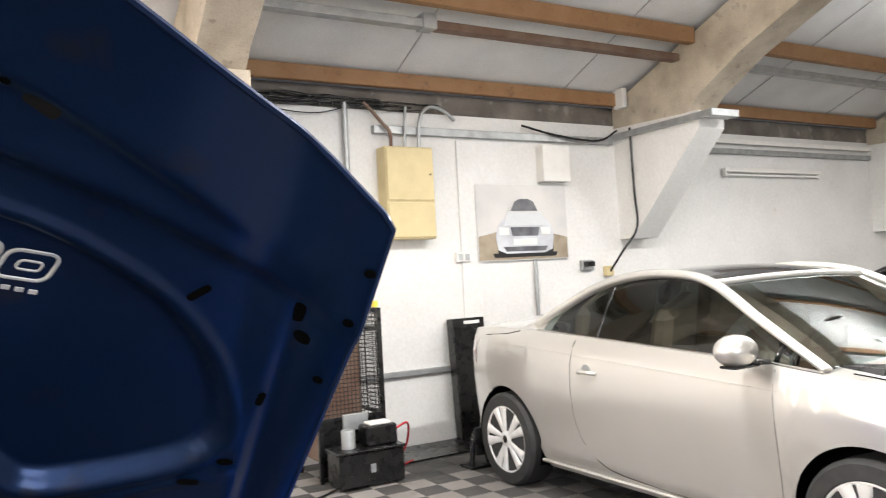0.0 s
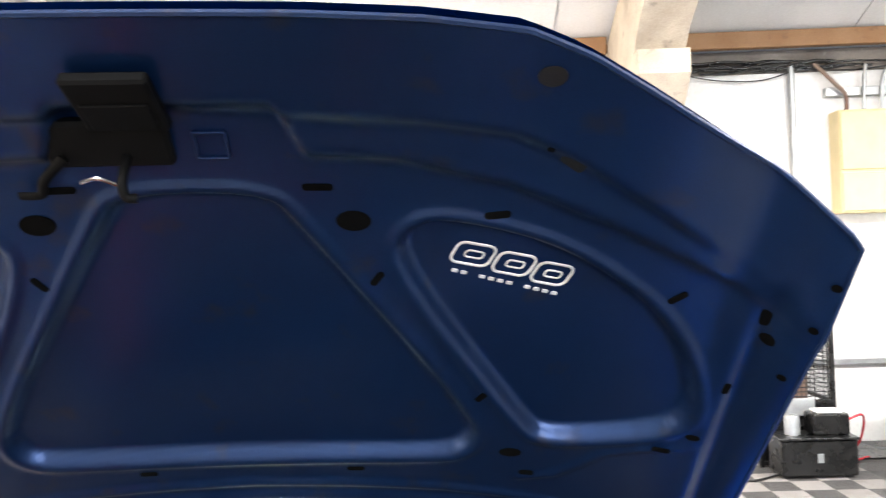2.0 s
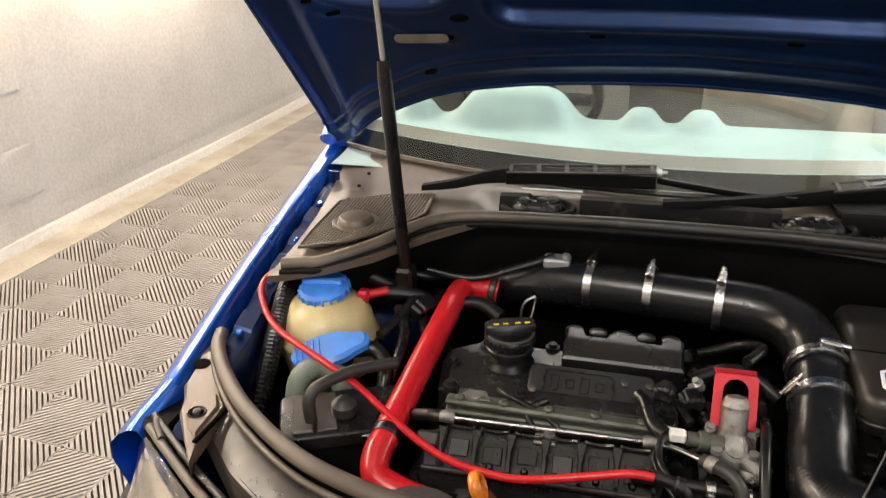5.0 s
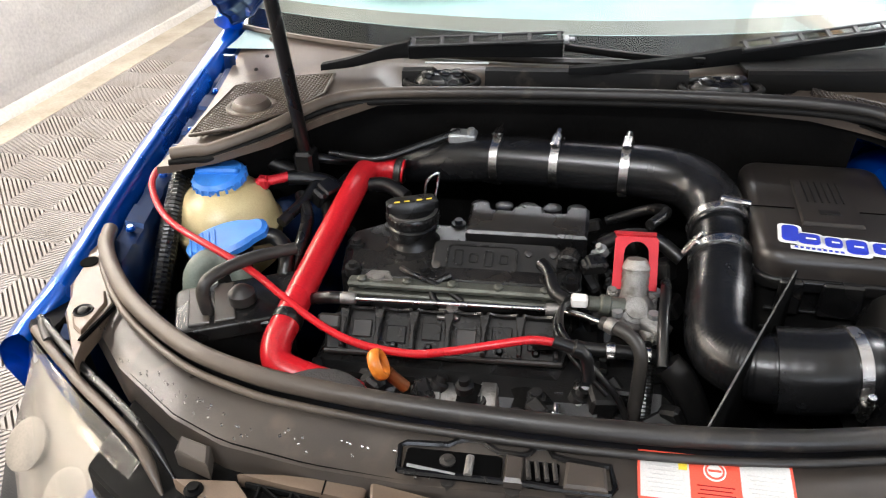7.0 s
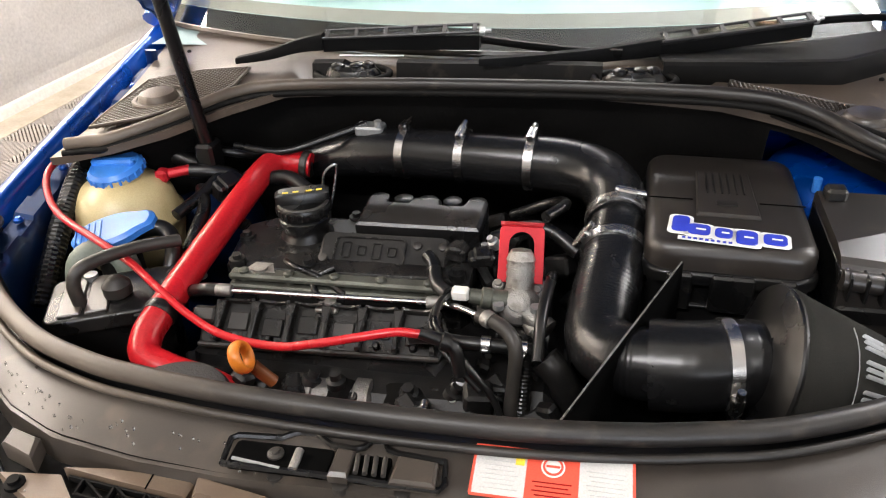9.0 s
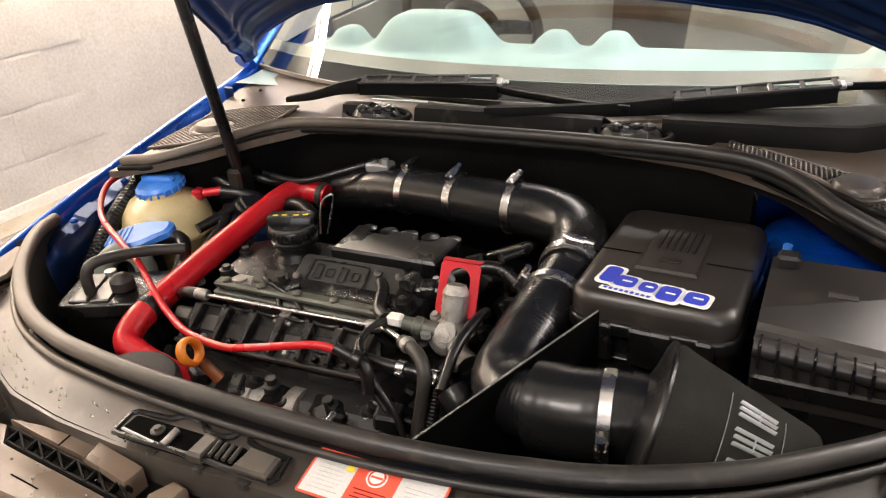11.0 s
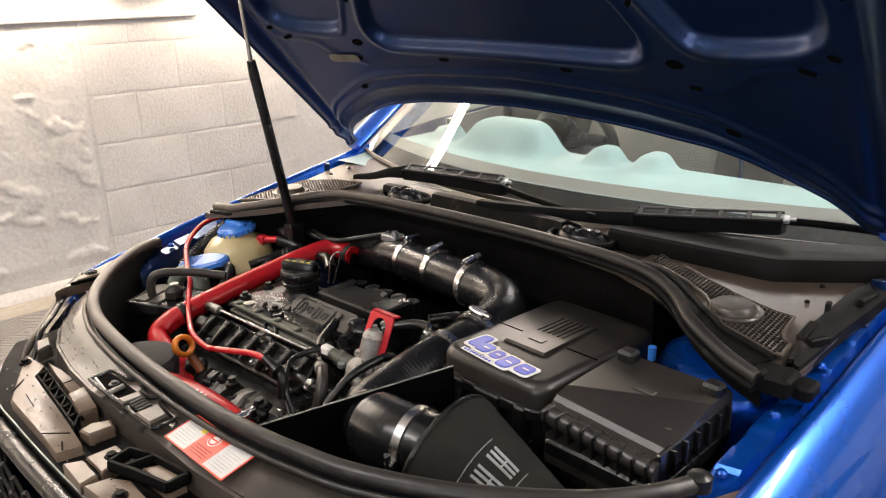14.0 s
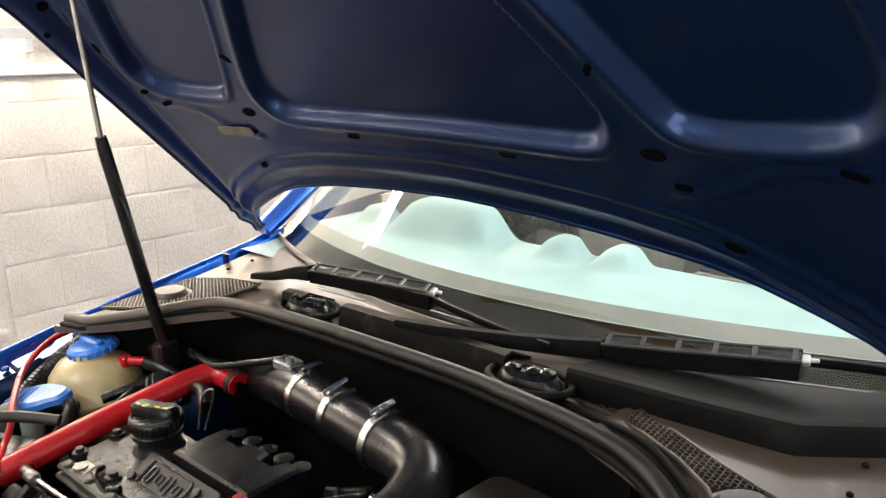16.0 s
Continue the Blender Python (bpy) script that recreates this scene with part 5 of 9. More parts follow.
for sx in (-1, 1):
    b = Shape()
    rows = [[(sx * x, y, z) for x, z in ((0.64, min(0.80, crest_z(y) - 0.05)), (0.60, 0.62), (0.57, 0.25))] for y in np.linspace(0.42, 1.0, 8)]
    grid(b, rows); part("inner_arch", b, M_BLUE_SHADE if sx > 0 else M_DARK, body, fix=False)
    # strut tower; the left one's shade is put into its darker blue
    b = Shape(); lathe(b, [(0.125, -0.35), (0.122, -0.08), (0.116, -0.04), (0.10, -0.014), (0.075, 0.0), (0.04, 0.002)], Matrix.Translation((sx * 0.53, 0.925 if sx > 0 else 0.92, 0.818 if sx > 0 else 0.76)), 28); part("strut_tower", b, M_BLUE if sx > 0 else M_BLUE_SHADE, body, "blue rounded strut tower")

# wipers: a deep dark blade body under a slotted arm
def blade_body(b, path, heights, deep):
    """A bar with a flat top along path, its depth given for each point."""
    pts = [Vector(p) for p in path]
    loops = []
    for i, p in enumerate(pts):
        h = heights[i] if isinstance(heights, list) else heights
        loops.append([p + Vector((0, -deep, -0.003)), p + Vector((0, -deep * 0.8, 0)), p + Vector((0, deep * 0.8, 0)), p + Vector((0, deep, -0.003)), p + Vector((0, deep, -h)), p + Vector((0, -deep, -h))])
    k = 6
    fs = [tuple(range(k)), tuple(range((len(pts) - 1) * k, len(pts) * k))[::-1]]
    for i in range(len(pts) - 1):
        fs += [(i * k + q, (i + 1) * k + q, (i + 1) * k + (q + 1) % k, i * k + (q + 1) % k) for q in range(k)]
    return b.add([v for q in loops for v in q], fs)


WIPERS = (
    ([(-0.458, 1.025, 0.926), (-0.40, 1.030, 0.938), (-0.345, 1.034, 0.956), (-0.300, 1.038, 0.966)], [(-0.300, 1.038, 0.966), (-0.20, 1.048, 0.968), (-0.034, 1.062, 0.966)], [(-0.032, 1.066, 0.950), (0.04, 1.058, 0.944), (0.13, 1.050, 0.938), (0.20, 1.050, 0.935)], (-0.232, 0.975, 0.925)),
    ([(-0.022, 0.974, 0.948), (0.06, 1.000, 0.947), (0.16, 1.045, 0.945), (0.262, 1.085, 0.950)], [(0.262, 1.085, 0.950), (0.38, 1.112, 0.961), (0.503, 1.140, 0.972)], [(0.50, 1.150, 0.962), (0.58, 1.195, 0.956), (0.68, 1.235, 0.948)], (0.219, 0.975, 0.930)),
)
for root, carrier, tip, spindle in WIPERS:
    w = thing("wiper", spindle, "black wiper arm and blade parked on the windscreen base", "wiper", "windscreen wipers")
    sp = smooth_path(root, 6)
    b = Shape(); blade_body(b, sp, [0.010 + 0.018 * i / len(sp) for i in range(len(sp))], 0.009); part("arm", b, M_LATCH, w)
    sp = smooth_path(carrier, 6)
    b = Shape(); blade_body(b, [q + Vector((0, 0.006, -0.007)) for q in sp], 0.024, 0.012); part("blade_body", b, M_LATCH, w, "deep matt black blade body")
    a, c = Vector(carrier[0]), Vector(carrier[-1])
    d = (c - a).normalized()
    long = (c - a).length
    m = frame_at((a + c) / 2 + Vector((0, 0, 0.001)), (0, -0.35, 0.94), d)
    for yy, nm in ((-0.011, "front_rail"), (0.011, "rear_rail")):
        b = Shape(m); box(b, (0, yy, 0), (long, 0.0036, 0.005), 0.001); part(nm, b, M_RAIL, w, "satin carrier rail with its glint in the colour")
    for k in range(6):
        b = Shape(m); box(b, (-long / 2 + 0.008 + (long - 0.016) * k / 5, 0, 0), (0.008, 0.020, 0.0045), 0.001); part("cross_bridge", b, M_RAIL, w)
    b = Shape(m); box(b, (long / 2 + 0.004, 0, -0.006), (0.010, 0.016, 0.009), 0.002); box(b, (long / 2 + 0.013, 0.002, -0.007), (0.012, 0.006, 0.005), 0.0015); part("end_clip", b, M_GALV, w, "bright end clip")
    b = Shape(); tube(b, smooth_path(tip, 6), 0.0036, 8, squash=1.8); part("blade", b, M_LATCH, w)
    b = Shape(); tube(b, [(q.x, q.y - 0.004, q.z + 0.007) for q in smooth_path(tip, 6)], 0.0014, 6); part("blade_spine", b, M_LID, w)
    b = Shape(); tube(b, [(a.x + 0.03, a.y - 0.012, a.z - 0.034), (a.x + 0.14, a.y - 0.004, a.z - 0.036)], 0.0018, 6); part("link_rod", b, M_GALV, w, "thin bright link rod")

# ---- blue car: front end ----
SEAL_F = [(-0.665, 0.61, 0.818), (-0.645, 0.565, 0.822), (-0.60, 0.505, 0.824), (-0.53, 0.435, 0.825), (-0.43, 0.366, 0.826), (-0.34, 0.332, 0.826), (-0.27, 0.318, 0.826), (-0.17, 0.306, 0.826), (-0.05, 0.299, 0.826), (0.05, 0.297, 0.826), (0.13, 0.299, 0.826), (0.21, 0.306, 0.826), (0.266, 0.315, 0.826), (0.345, 0.333, 0.826), (0.445, 0.376, 0.826), (0.525, 0.430, 0.826), (0.582, 0.478, 0.826), (0.620, 0.528, 0.825), (0.642, 0.575, 0.822)]
sf = smooth_path(SEAL_F, 8)
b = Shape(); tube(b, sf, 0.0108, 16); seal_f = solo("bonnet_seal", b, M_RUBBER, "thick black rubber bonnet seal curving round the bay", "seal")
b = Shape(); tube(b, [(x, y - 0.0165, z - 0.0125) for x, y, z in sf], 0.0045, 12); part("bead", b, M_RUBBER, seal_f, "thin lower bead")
b = Shape(); lathe(b, [(0.014, -0.01), (0.014, 0.006), (0.008, 0.01)], Matrix.Translation((0.644, 0.578, 0.826)), 14); part("end_plug", b, M_BLACK, seal_f, "round black end plug")

slam = thing("front_panel", (0, 0.25, 0.8), "dusty black plastic lock panel behind the bumper", "panel")


def slam_front(x):
    return interp(abs(x), [0, 0.15, 0.25, 0.35, 0.42, 0.52, 0.66, 0.69], [0.238, 0.236, 0.244, 0.262, 0.292, 0.36, 0.50, 0.56])


rows = []
for t in np.linspace(0, 1, 9):
    row = []
    for x, y, z in sf:
        yf = min(slam_front(x), y - 0.02)
        row.append((x, y - 0.005 + (yf - y + 0.005) * t, z - 0.0205 - 0.017 * t - 0.002 * math.sin(9 * x + 5 * t)))
    rows.append(row)
rows.append([(x, y - 0.004, z - 0.035) for x, y, z in rows[-1]])
b = Shape(); slab(b, rows, (0, 0, -0.012)); part("cover", b, M_COVER, slam, "dusty textured plastic cover", 40)
# inner drop below the seal
rows = [[(x, y + 0.006, z - 0.012) for x, y, z in sf], [(x, y + 0.012, z - 0.06) for x, y, z in sf], [(x * 0.97, y + 0.02, 0.45) for x, y, z in sf], [(x * 0.97, y + 0.02, 0.2) for x, y, z in sf]]
b = Shape(); grid(b, rows); part("inner_skirt", b, M_DARK, slam, fix=False)
# recessed catch boxes in a moulded frame
RIMS = ([(-0.156, 0.232), (-0.160, 0.268), (-0.154, 0.274), (-0.112, 0.277), (-0.104, 0.284), (-0.095, 0.288), (-0.080, 0.288), (-0.071, 0.281), (-0.062, 0.274), (-0.040, 0.272), (-0.032, 0.276), (-0.026, 0.286), (-0.014, 0.287), (-0.008, 0.276), (0.004, 0.272), (0.046, 0.268), (0.050, 0.238), (0.046, 0.230), (-0.010, 0.230), (-0.027, 0.232)],)
for rim in RIMS:
    pts = [(x, 0.238 + (y - 0.230) * 0.86, 0.8040) for x, y in rim]
    b = Shape(); tube(b, pts + pts[:1], 0.0032, 6, cap=False); part("catch_frame", b, M_BLACK, slam, "moulded catch frame")
# the wells are flat black sheets painted as the recesses' shade
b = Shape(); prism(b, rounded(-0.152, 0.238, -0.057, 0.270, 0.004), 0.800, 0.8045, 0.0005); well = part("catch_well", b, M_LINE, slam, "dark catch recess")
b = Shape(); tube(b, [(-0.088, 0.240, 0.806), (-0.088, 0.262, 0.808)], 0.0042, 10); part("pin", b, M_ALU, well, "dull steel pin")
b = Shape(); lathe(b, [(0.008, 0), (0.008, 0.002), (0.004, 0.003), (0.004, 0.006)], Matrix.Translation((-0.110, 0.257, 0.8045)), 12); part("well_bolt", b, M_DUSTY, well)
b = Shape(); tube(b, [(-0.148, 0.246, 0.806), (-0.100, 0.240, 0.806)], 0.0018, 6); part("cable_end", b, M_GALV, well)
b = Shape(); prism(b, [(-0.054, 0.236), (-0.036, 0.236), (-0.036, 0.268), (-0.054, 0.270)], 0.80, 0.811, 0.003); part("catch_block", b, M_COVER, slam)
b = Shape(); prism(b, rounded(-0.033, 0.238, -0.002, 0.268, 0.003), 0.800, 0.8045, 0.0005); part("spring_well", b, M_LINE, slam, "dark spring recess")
for k in range(4):
    b = Shape(); tube(b, [(-0.030 + 0.0085 * k, 0.243, 0.808), (-0.033 + 0.0085 * k, 0.264, 0.808)], 0.0024, 8); part("spring_coil", b, M_DUSTY, slam)
b = Shape(); prism(b, [(0.002, 0.236), (0.043, 0.236), (0.041, 0.264), (0.004, 0.267)], 0.80, 0.812, 0.003); part("catch_block", b, M_COVER, slam)
for x, y in ((-0.108, 0.2435), (-0.045, 0.2410), (0.012, 0.2400)):
    b = Shape(); lathe(b, [(0.0075, -0.004), (0.0075, 0.003), (0.004, 0.004)], Matrix.Translation((x, y, 0.790)), 12); part("catch_bolt", b, M_DUSTY, slam)

for sx in (-1, 1):
    tab = [(sx * x, y) for x, y in ((0.352, 0.232), (0.395, 0.246), (0.398, 0.268), (0.360, 0.258))]
    b = Shape(); prism(b, tab if sx > 0 else tab[::-1], 0.768, 0.790, 0.003); part("tab", b, M_COVER, slam, "square fixing tab")
r = random.Random(9)
b = Shape()
for k in range(80):
    x = -0.62 + 0.5 * r.random() ** 1.6
    yb = interp(x, [q[0] for q in sf], [q[1] for q in sf]) - 0.03
    y = yb + (min(slam_front(x), yb - 0.01) - yb) * r.uniform(0.2, 0.98)
    q = r.uniform(0.4, 0.9)
    lathe(b, [(0.0016 * q, -0.002), (0.0014 * q, 0.0009), (0.0004, 0.0012)], Matrix.Translation((x, y, 0.8005)), 6)
tagged(part("water_drop", b, M_DROP, slam, "scattered water drops"), kind="stuff")
# trays in front
tray = thing("grille_tray", (0, 0.17, 0.75), "black plastic tray above the grille, wet with drops", "panel")


def tray_front(x):
    return 0.135 + 0.10 * x * x + 0.9 * max(0, abs(x) - 0.28) ** 1.6


rows = []
for x in np.linspace(-0.50, 0.50, 51):
    yb, yf = min(slam_front(x), 0.36) + 0.004, tray_front(x)
    rows.append([(x, yb, 0.79), (x, yb - 0.002, 0.756), (x, (yb + yf) / 2, 0.755), (x, yf + 0.004, 0.755), (x, yf, 0.752), (x, yf - 0.004, 0.70)])
b = Shape(); slab(b, rows, (0, 0, -0.006)); part("base", b, M_LATCH, tray, "", 40)
PLATES = (
    ([(-0.391, 0.226), (-0.327, 0.232), (-0.301, 0.207), (-0.093, 0.183), (-0.042, 0.176), (-0.050, 0.144), (-0.110, 0.148), (-0.248, 0.153), (-0.335, 0.196)], 0.772),
    ([(-0.326, 0.238), (-0.283, 0.243), (-0.189, 0.243), (-0.190, 0.221), (-0.271, 0.229)], 0.775),
    ([(-0.179, 0.213), (-0.185, 0.240), (-0.110, 0.227), (-0.112, 0.202)], 0.783),
    ([(-0.078, 0.187), (-0.085, 0.206), (-0.072, 0.230), (-0.053, 0.226), (-0.056, 0.191)], 0.774),
    ([(-0.016, 0.140), (-0.005, 0.162), (0.045, 0.160), (0.049, 0.136)], 0.772),
    ([(-0.005, 0.166), (-0.003, 0.206), (0.034, 0.206), (0.043, 0.177), (0.046, 0.164)], 0.774),
    ([(0.081, 0.202), (0.092, 0.224), (0.142, 0.229), (0.139, 0.204)], 0.778),
    ([(0.053, 0.138), (0.060, 0.168), (0.085, 0.184), (0.150, 0.180), (0.150, 0.146)], 0.772),
    ([(0.391, 0.226), (0.327, 0.232), (0.200, 0.212), (0.185, 0.152), (0.248, 0.153), (0.335, 0.196)], 0.772),
)
for poly, top in PLATES:
    b = Shape(); prism(b, poly, 0.750, top, 0.0025); part("pad", b, M_PAD, tray, "raised sandy dusty plastic pad", 40)
for p, q in (((-0.112, 0.1485), (-0.082, 0.176)), ((-0.068, 0.160), (-0.047, 0.152)), ((-0.245, 0.175), (-0.200, 0.170)), ((-0.300, 0.190), (-0.270, 0.163)), ((0.004, 0.163), (0.043, 0.1625)), ((-0.232, 0.242), (-0.231, 0.224))):
    b = Shape(); tube(b, [(*p, 0.7725), (*q, 0.7725)] if p[1] < 0.22 else [(*p, 0.7755), (*q, 0.7755)], 0.0009, 6); part("seam", b, M_LINE, tray, "dark seam")
# comb: zigzag struts between two rails
for sx in (-1, 1):
    a0, a1 = Vector((sx * 0.297, 0.210, 0.771)), Vector((sx * 0.092, 0.187, 0.771))
    c0, c1 = Vector((sx * 0.312, 0.228, 0.772)), Vector((sx * 0.106, 0.204, 0.772))
    if sx > 0:
        a0, a1, c0, c1 = Vector((0.33, 0.226, 0.766)), Vector((0.20, 0.205, 0.766)), Vector((0.32, 0.240, 0.766)), Vector((0.20, 0.220, 0.766))
    for p, q in ((a0, a1), (c0, c1)):
        b = Shape(); tube(b, [p, q], 0.0024, 6, squash=1.8); part("comb_rail", b, M_LATCH, tray, "dark comb rail")
    for k in range(12):
        p, q = a0.lerp(a1, (k + 0.1) / 12), c0.lerp(c1, (k + 0.95) / 12)
        if k % 2:
            p, q = a0.lerp(a1, (k + 0.95) / 12), c0.lerp(c1, (k + 0.1) / 12)
        b = Shape(); tube(b, [p, q], 0.0020, 6, squash=2.6); part("rib", b, M_LATCH, tray)
# box frame round the second pocket
for p, q in (((0.047, 0.176), (0.088, 0.189)), ((0.088, 0.189), (0.147, 0.203)), ((0.147, 0.203), (0.147, 0.231)), ((0.147, 0.231), (0.072, 0.221)), ((0.072, 0.221), (0.037, 0.208)), ((0.037, 0.208), (0.047, 0.176)), ((0.072, 0.186), (0.078, 0.220))):
    b = Shape(); tube(b, [(*p, 0.779), (*q, 0.779)], 0.0045, 6, squash=2.0); part("pocket_wall", b, M_LATCH, tray)
for x, y in ((-0.362, 0.214), (0.020, 0.190), (0.11, 0.160), (0.25, 0.19)):
    part("clip", lathe(Shape(), [(0.010, 0), (0.010, 0.004), (0.006, 0.005), (0.006, 0.009)], Matrix.Translation((x, y, 0.770)), 12), M_LATCH, tray, "round fixing clip")
r = random.Random(5)
b = Shape()
for k in range(45):
    x = r.uniform(-0.36, 0.1)
    q = r.uniform(0.4, 0.9)
    lathe(b, [(0.0018 * q, 0), (0.0014 * q, 0.0009), (0.0004, 0.0012)], Matrix.Translation((x, r.uniform(tray_front(x) + 0.01, 0.21), 0.7725)), 6)
tagged(part("water_drop", b, M_DROP, tray, "scattered water drops"), kind="stuff")
# warning label on the panel
lab = thing("warning_label", (0.14, 0.265, 0.80), "white and red warning label stuck on the black panel", "label")
lm = frame_at((0.1415, 0.2655, 0.8050), (0, -0.20, 0.98), (1, -0.012, 0))
for x0, x1, mt, nm in ((-0.069, -0.023, M_LABEL, "white_field"), (-0.023, 0.023, M_LABELRED, "red_field"), (0.023, 0.069, M_LABEL, "white_field")):
    b = Shape(lm); box(b, ((x0 + x1) / 2, 0, 0), (x1 - x0, 0.048, 0.0012), 0.0003); part(nm, b, mt, lab)
b = Shape(lm)
for yy in (-0.0245, 0.0245):
    box(b, (0, yy, 0.0002), (0.14, 0.0025, 0.0014), 0.0003)
for xx in (-0.0695, 0.0695):
    box(b, (xx, 0, 0.0002), (0.0025, 0.048, 0.0014), 0.0003)
part("border", b, M_LABELRED, lab)
b = Shape(lm); box(b, (-0.029, 0.014, 0.0009), (0.008, 0.012, 0.0008), 0.0002); part("yellow_mark", b, M_YELLOW, lab)
b = Shape(lm); lathe(b, [(0.0105, 0.0006), (0.0105, 0.0013)], Matrix.Translation((0.0, 0.010, 0)), 24); part("round_sign", b, M_WHITE, lab)
b = Shape(lm); tube(b, [(0.008 * math.cos(a), 0.010 + 0.008 * math.sin(a), 0.0016) for a in np.linspace(0, 2 * math.pi, 25)], 0.0011, 5, cap=False); box(b, (0, 0.010, 0.0016), (0.012, 0.002, 0.001), 0.0002); part("sign_ring", b, M_LABELRED, lab)
for col in (-0.046, 0.046):
    for k in range(7):
        b = Shape(lm); box(b, (col, 0.010 - 0.0045 * k, 0.0009), (0.034 - 0.004 * (k % 3), 0.0007, 0.0006), 0.0001); part("text_line", b, M_TEXT, lab, "unreadable grey line")
for k in range(4):
    b = Shape(lm); box(b, (0.0, -0.006 - 0.0042 * k, 0.0009), (0.034 - 0.005 * (k % 2), 0.0011, 0.0006), 0.0001); part("red_text_line", b, M_AMBER, lab, "unreadable dark red line")

# headlights
for sx in (-1, 1):
    hl = thing("headlight", (sx * 0.62, 0.33, 0.7), "clear headlight unit with grey inner housing", "headlight", "headlights")
    top = [(0.44, 0.245), (0.50, 0.288), (0.56, 0.328), (0.62, 0.372), (0.675, 0.414)]
    out = [(0.48, 0.165), (0.57, 0.20), (0.66, 0.28), (0.735, 0.372), (0.752, 0.450)]

    def lamp_rows(drop, shrink):
        """Loft from the top edge, rolling over to the front and down."""
        rows = []
        for t in (0.0, 0.12, 0.3, 0.5, 0.7, 0.88, 1.0):
            row = []
            for (ax, ay), (bx, by) in zip(top, out):
                u = shrink + (1 - 2 * shrink) * t
                z = 0.768 + 0.02 * (ay - 0.3) - 0.15 * u ** 1.5
                row.append((sx * (ax + (bx - ax) * u), ay + (by - ay) * u, z - drop))
            rows.append(row)
        rows.append([(x, y + 0.004, 0.56) for x, y, z in rows[-1]])
        return rows

    b = Shape(); slab(b, lamp_rows(0.0, 0.0), (0, 0.002, -0.003)); l = part("lens", b, M_LENS, hl, "scratched clear plastic lens", 60); l.visible_shadow = False
    b = Shape(); slab(b, lamp_rows(0.030, 0.06), (0, 0, -0.01)); part("housing", b, M_HOUSING, hl, "beige grey lamp housing", 50)
    for x, y, z in ((0.545, 0.262, 0.690), (0.640, 0.330, 0.690)):
        b = Shape(); lathe(b, [(0.012, 0.0), (0.026, 0.010), (0.034, 0.028), (0.031, 0.029)], frame_at((sx * x, y, z - 0.022), (sx * 0.25, -0.55, 0.8)), 20); part("reflector", b, M_HOUSING, hl, "round dull bowl")
    b = Shape(); trim = smooth_path([(sx * 0.40, 0.215, 0.752)] + [(sx * x, y + 0.010, 0.778 + 0.02 * (y - 0.3)) for x, y in top], 6); tube(b, trim, [0.0065 * min(1, 0.25 + q / 5) for q in range(len(trim))], 12); part("rubber_trim", b, M_RUBBER, hl)
    plate = [(sx * x, y) for x, y in ((0.678, 0.627), (0.692, 0.607), (0.669, 0.547), (0.660, 0.491), (0.642, 0.461), (0.631, 0.432), (0.563, 0.343), (0.573, 0.375), (0.576, 0.455), (0.601, 0.491), (0.636, 0.540))]
    b = Shape(); prism(b, plate[::-1] if sx > 0 else plate, 0.785, 0.806, 0.004); br = part("bracket", b, M_PAD, hl, "dusty brown fixing bracket")
    pad = [(sx * x, y) for x, y in ((0.600, 0.478), (0.620, 0.460), (0.619, 0.430), (0.599, 0.402), (0.583, 0.392), (0.583, 0.454))]
    b = Shape(); prism(b, pad[::-1] if sx > 0 else pad, 0.804, 0.8105, 0.003); part("raised_pad", b, M_PAD, br, "raised dusty pad")
    b = Shape(); lathe(b, [(0.013, 0), (0.012, 0.002), (0.008, -0.001), (0.006, 0.003), (0.003, 0.004)], Matrix.Translation((sx * 0.603, 0.432, 0.8105)), 12); part("bolt", b, M_DARK, br, "grimy sunken bolt")
    b = Shape(); lathe(b, [(0.0125, 0), (0.0125, 0.0016), (0.006, 0.0018)], Matrix.Translation((sx * 0.661, 0.542, 0.8062)), 18); part("hole", b, M_LINE, br, "dark round hole")
    b = Shape(); tube(b, [(sx * 0.577, 0.380, 0.807), (sx * 0.571, 0.452, 0.807)], 0.0036, 6); part("slit", b, M_LINE, br, "dark gap")
    corner = [(sx * x, y) for x, y in ((0.652, 0.470), (0.664, 0.500), (0.692, 0.500), (0.704, 0.445), (0.686, 0.425), (0.655, 0.432))]
    b = Shape(); prism(b, corner[::-1] if sx > 0 else corner, 0.735, 0.776, 0.004); part("corner_seal", b, M_LATCH, hl, "black corner seal")
    b = Shape(); tube(b, smooth_path([(sx * 0.672, 0.440, 0.780), (sx * 0.666, 0.430, 0.788), (sx * 0.655, 0.416, 0.786), (sx * 0.64, 0.40, 0.784)], 4), 0.006, 10); part("hose_end", b, M_DUSTY, hl, "dusty pipe stub")
    b = Shape(); trim = smooth_path([(sx * 0.395, 0.235, 0.755)] + [(sx * x, y + 0.025, 0.786 + 0.02 * (y - 0.3)) for x, y in top], 6); tube(b, trim, [0.005 * min(1, 0.25 + q / 5) for q in range(len(trim))], 12); part("inner_strip", b, M_BLACK, hl, "thin black inner strip")
# bumper and grille
bump = thing("bumper", (0, 0.1, 0.35), "blue front bumper with a black honeycomb grille", "bumper")
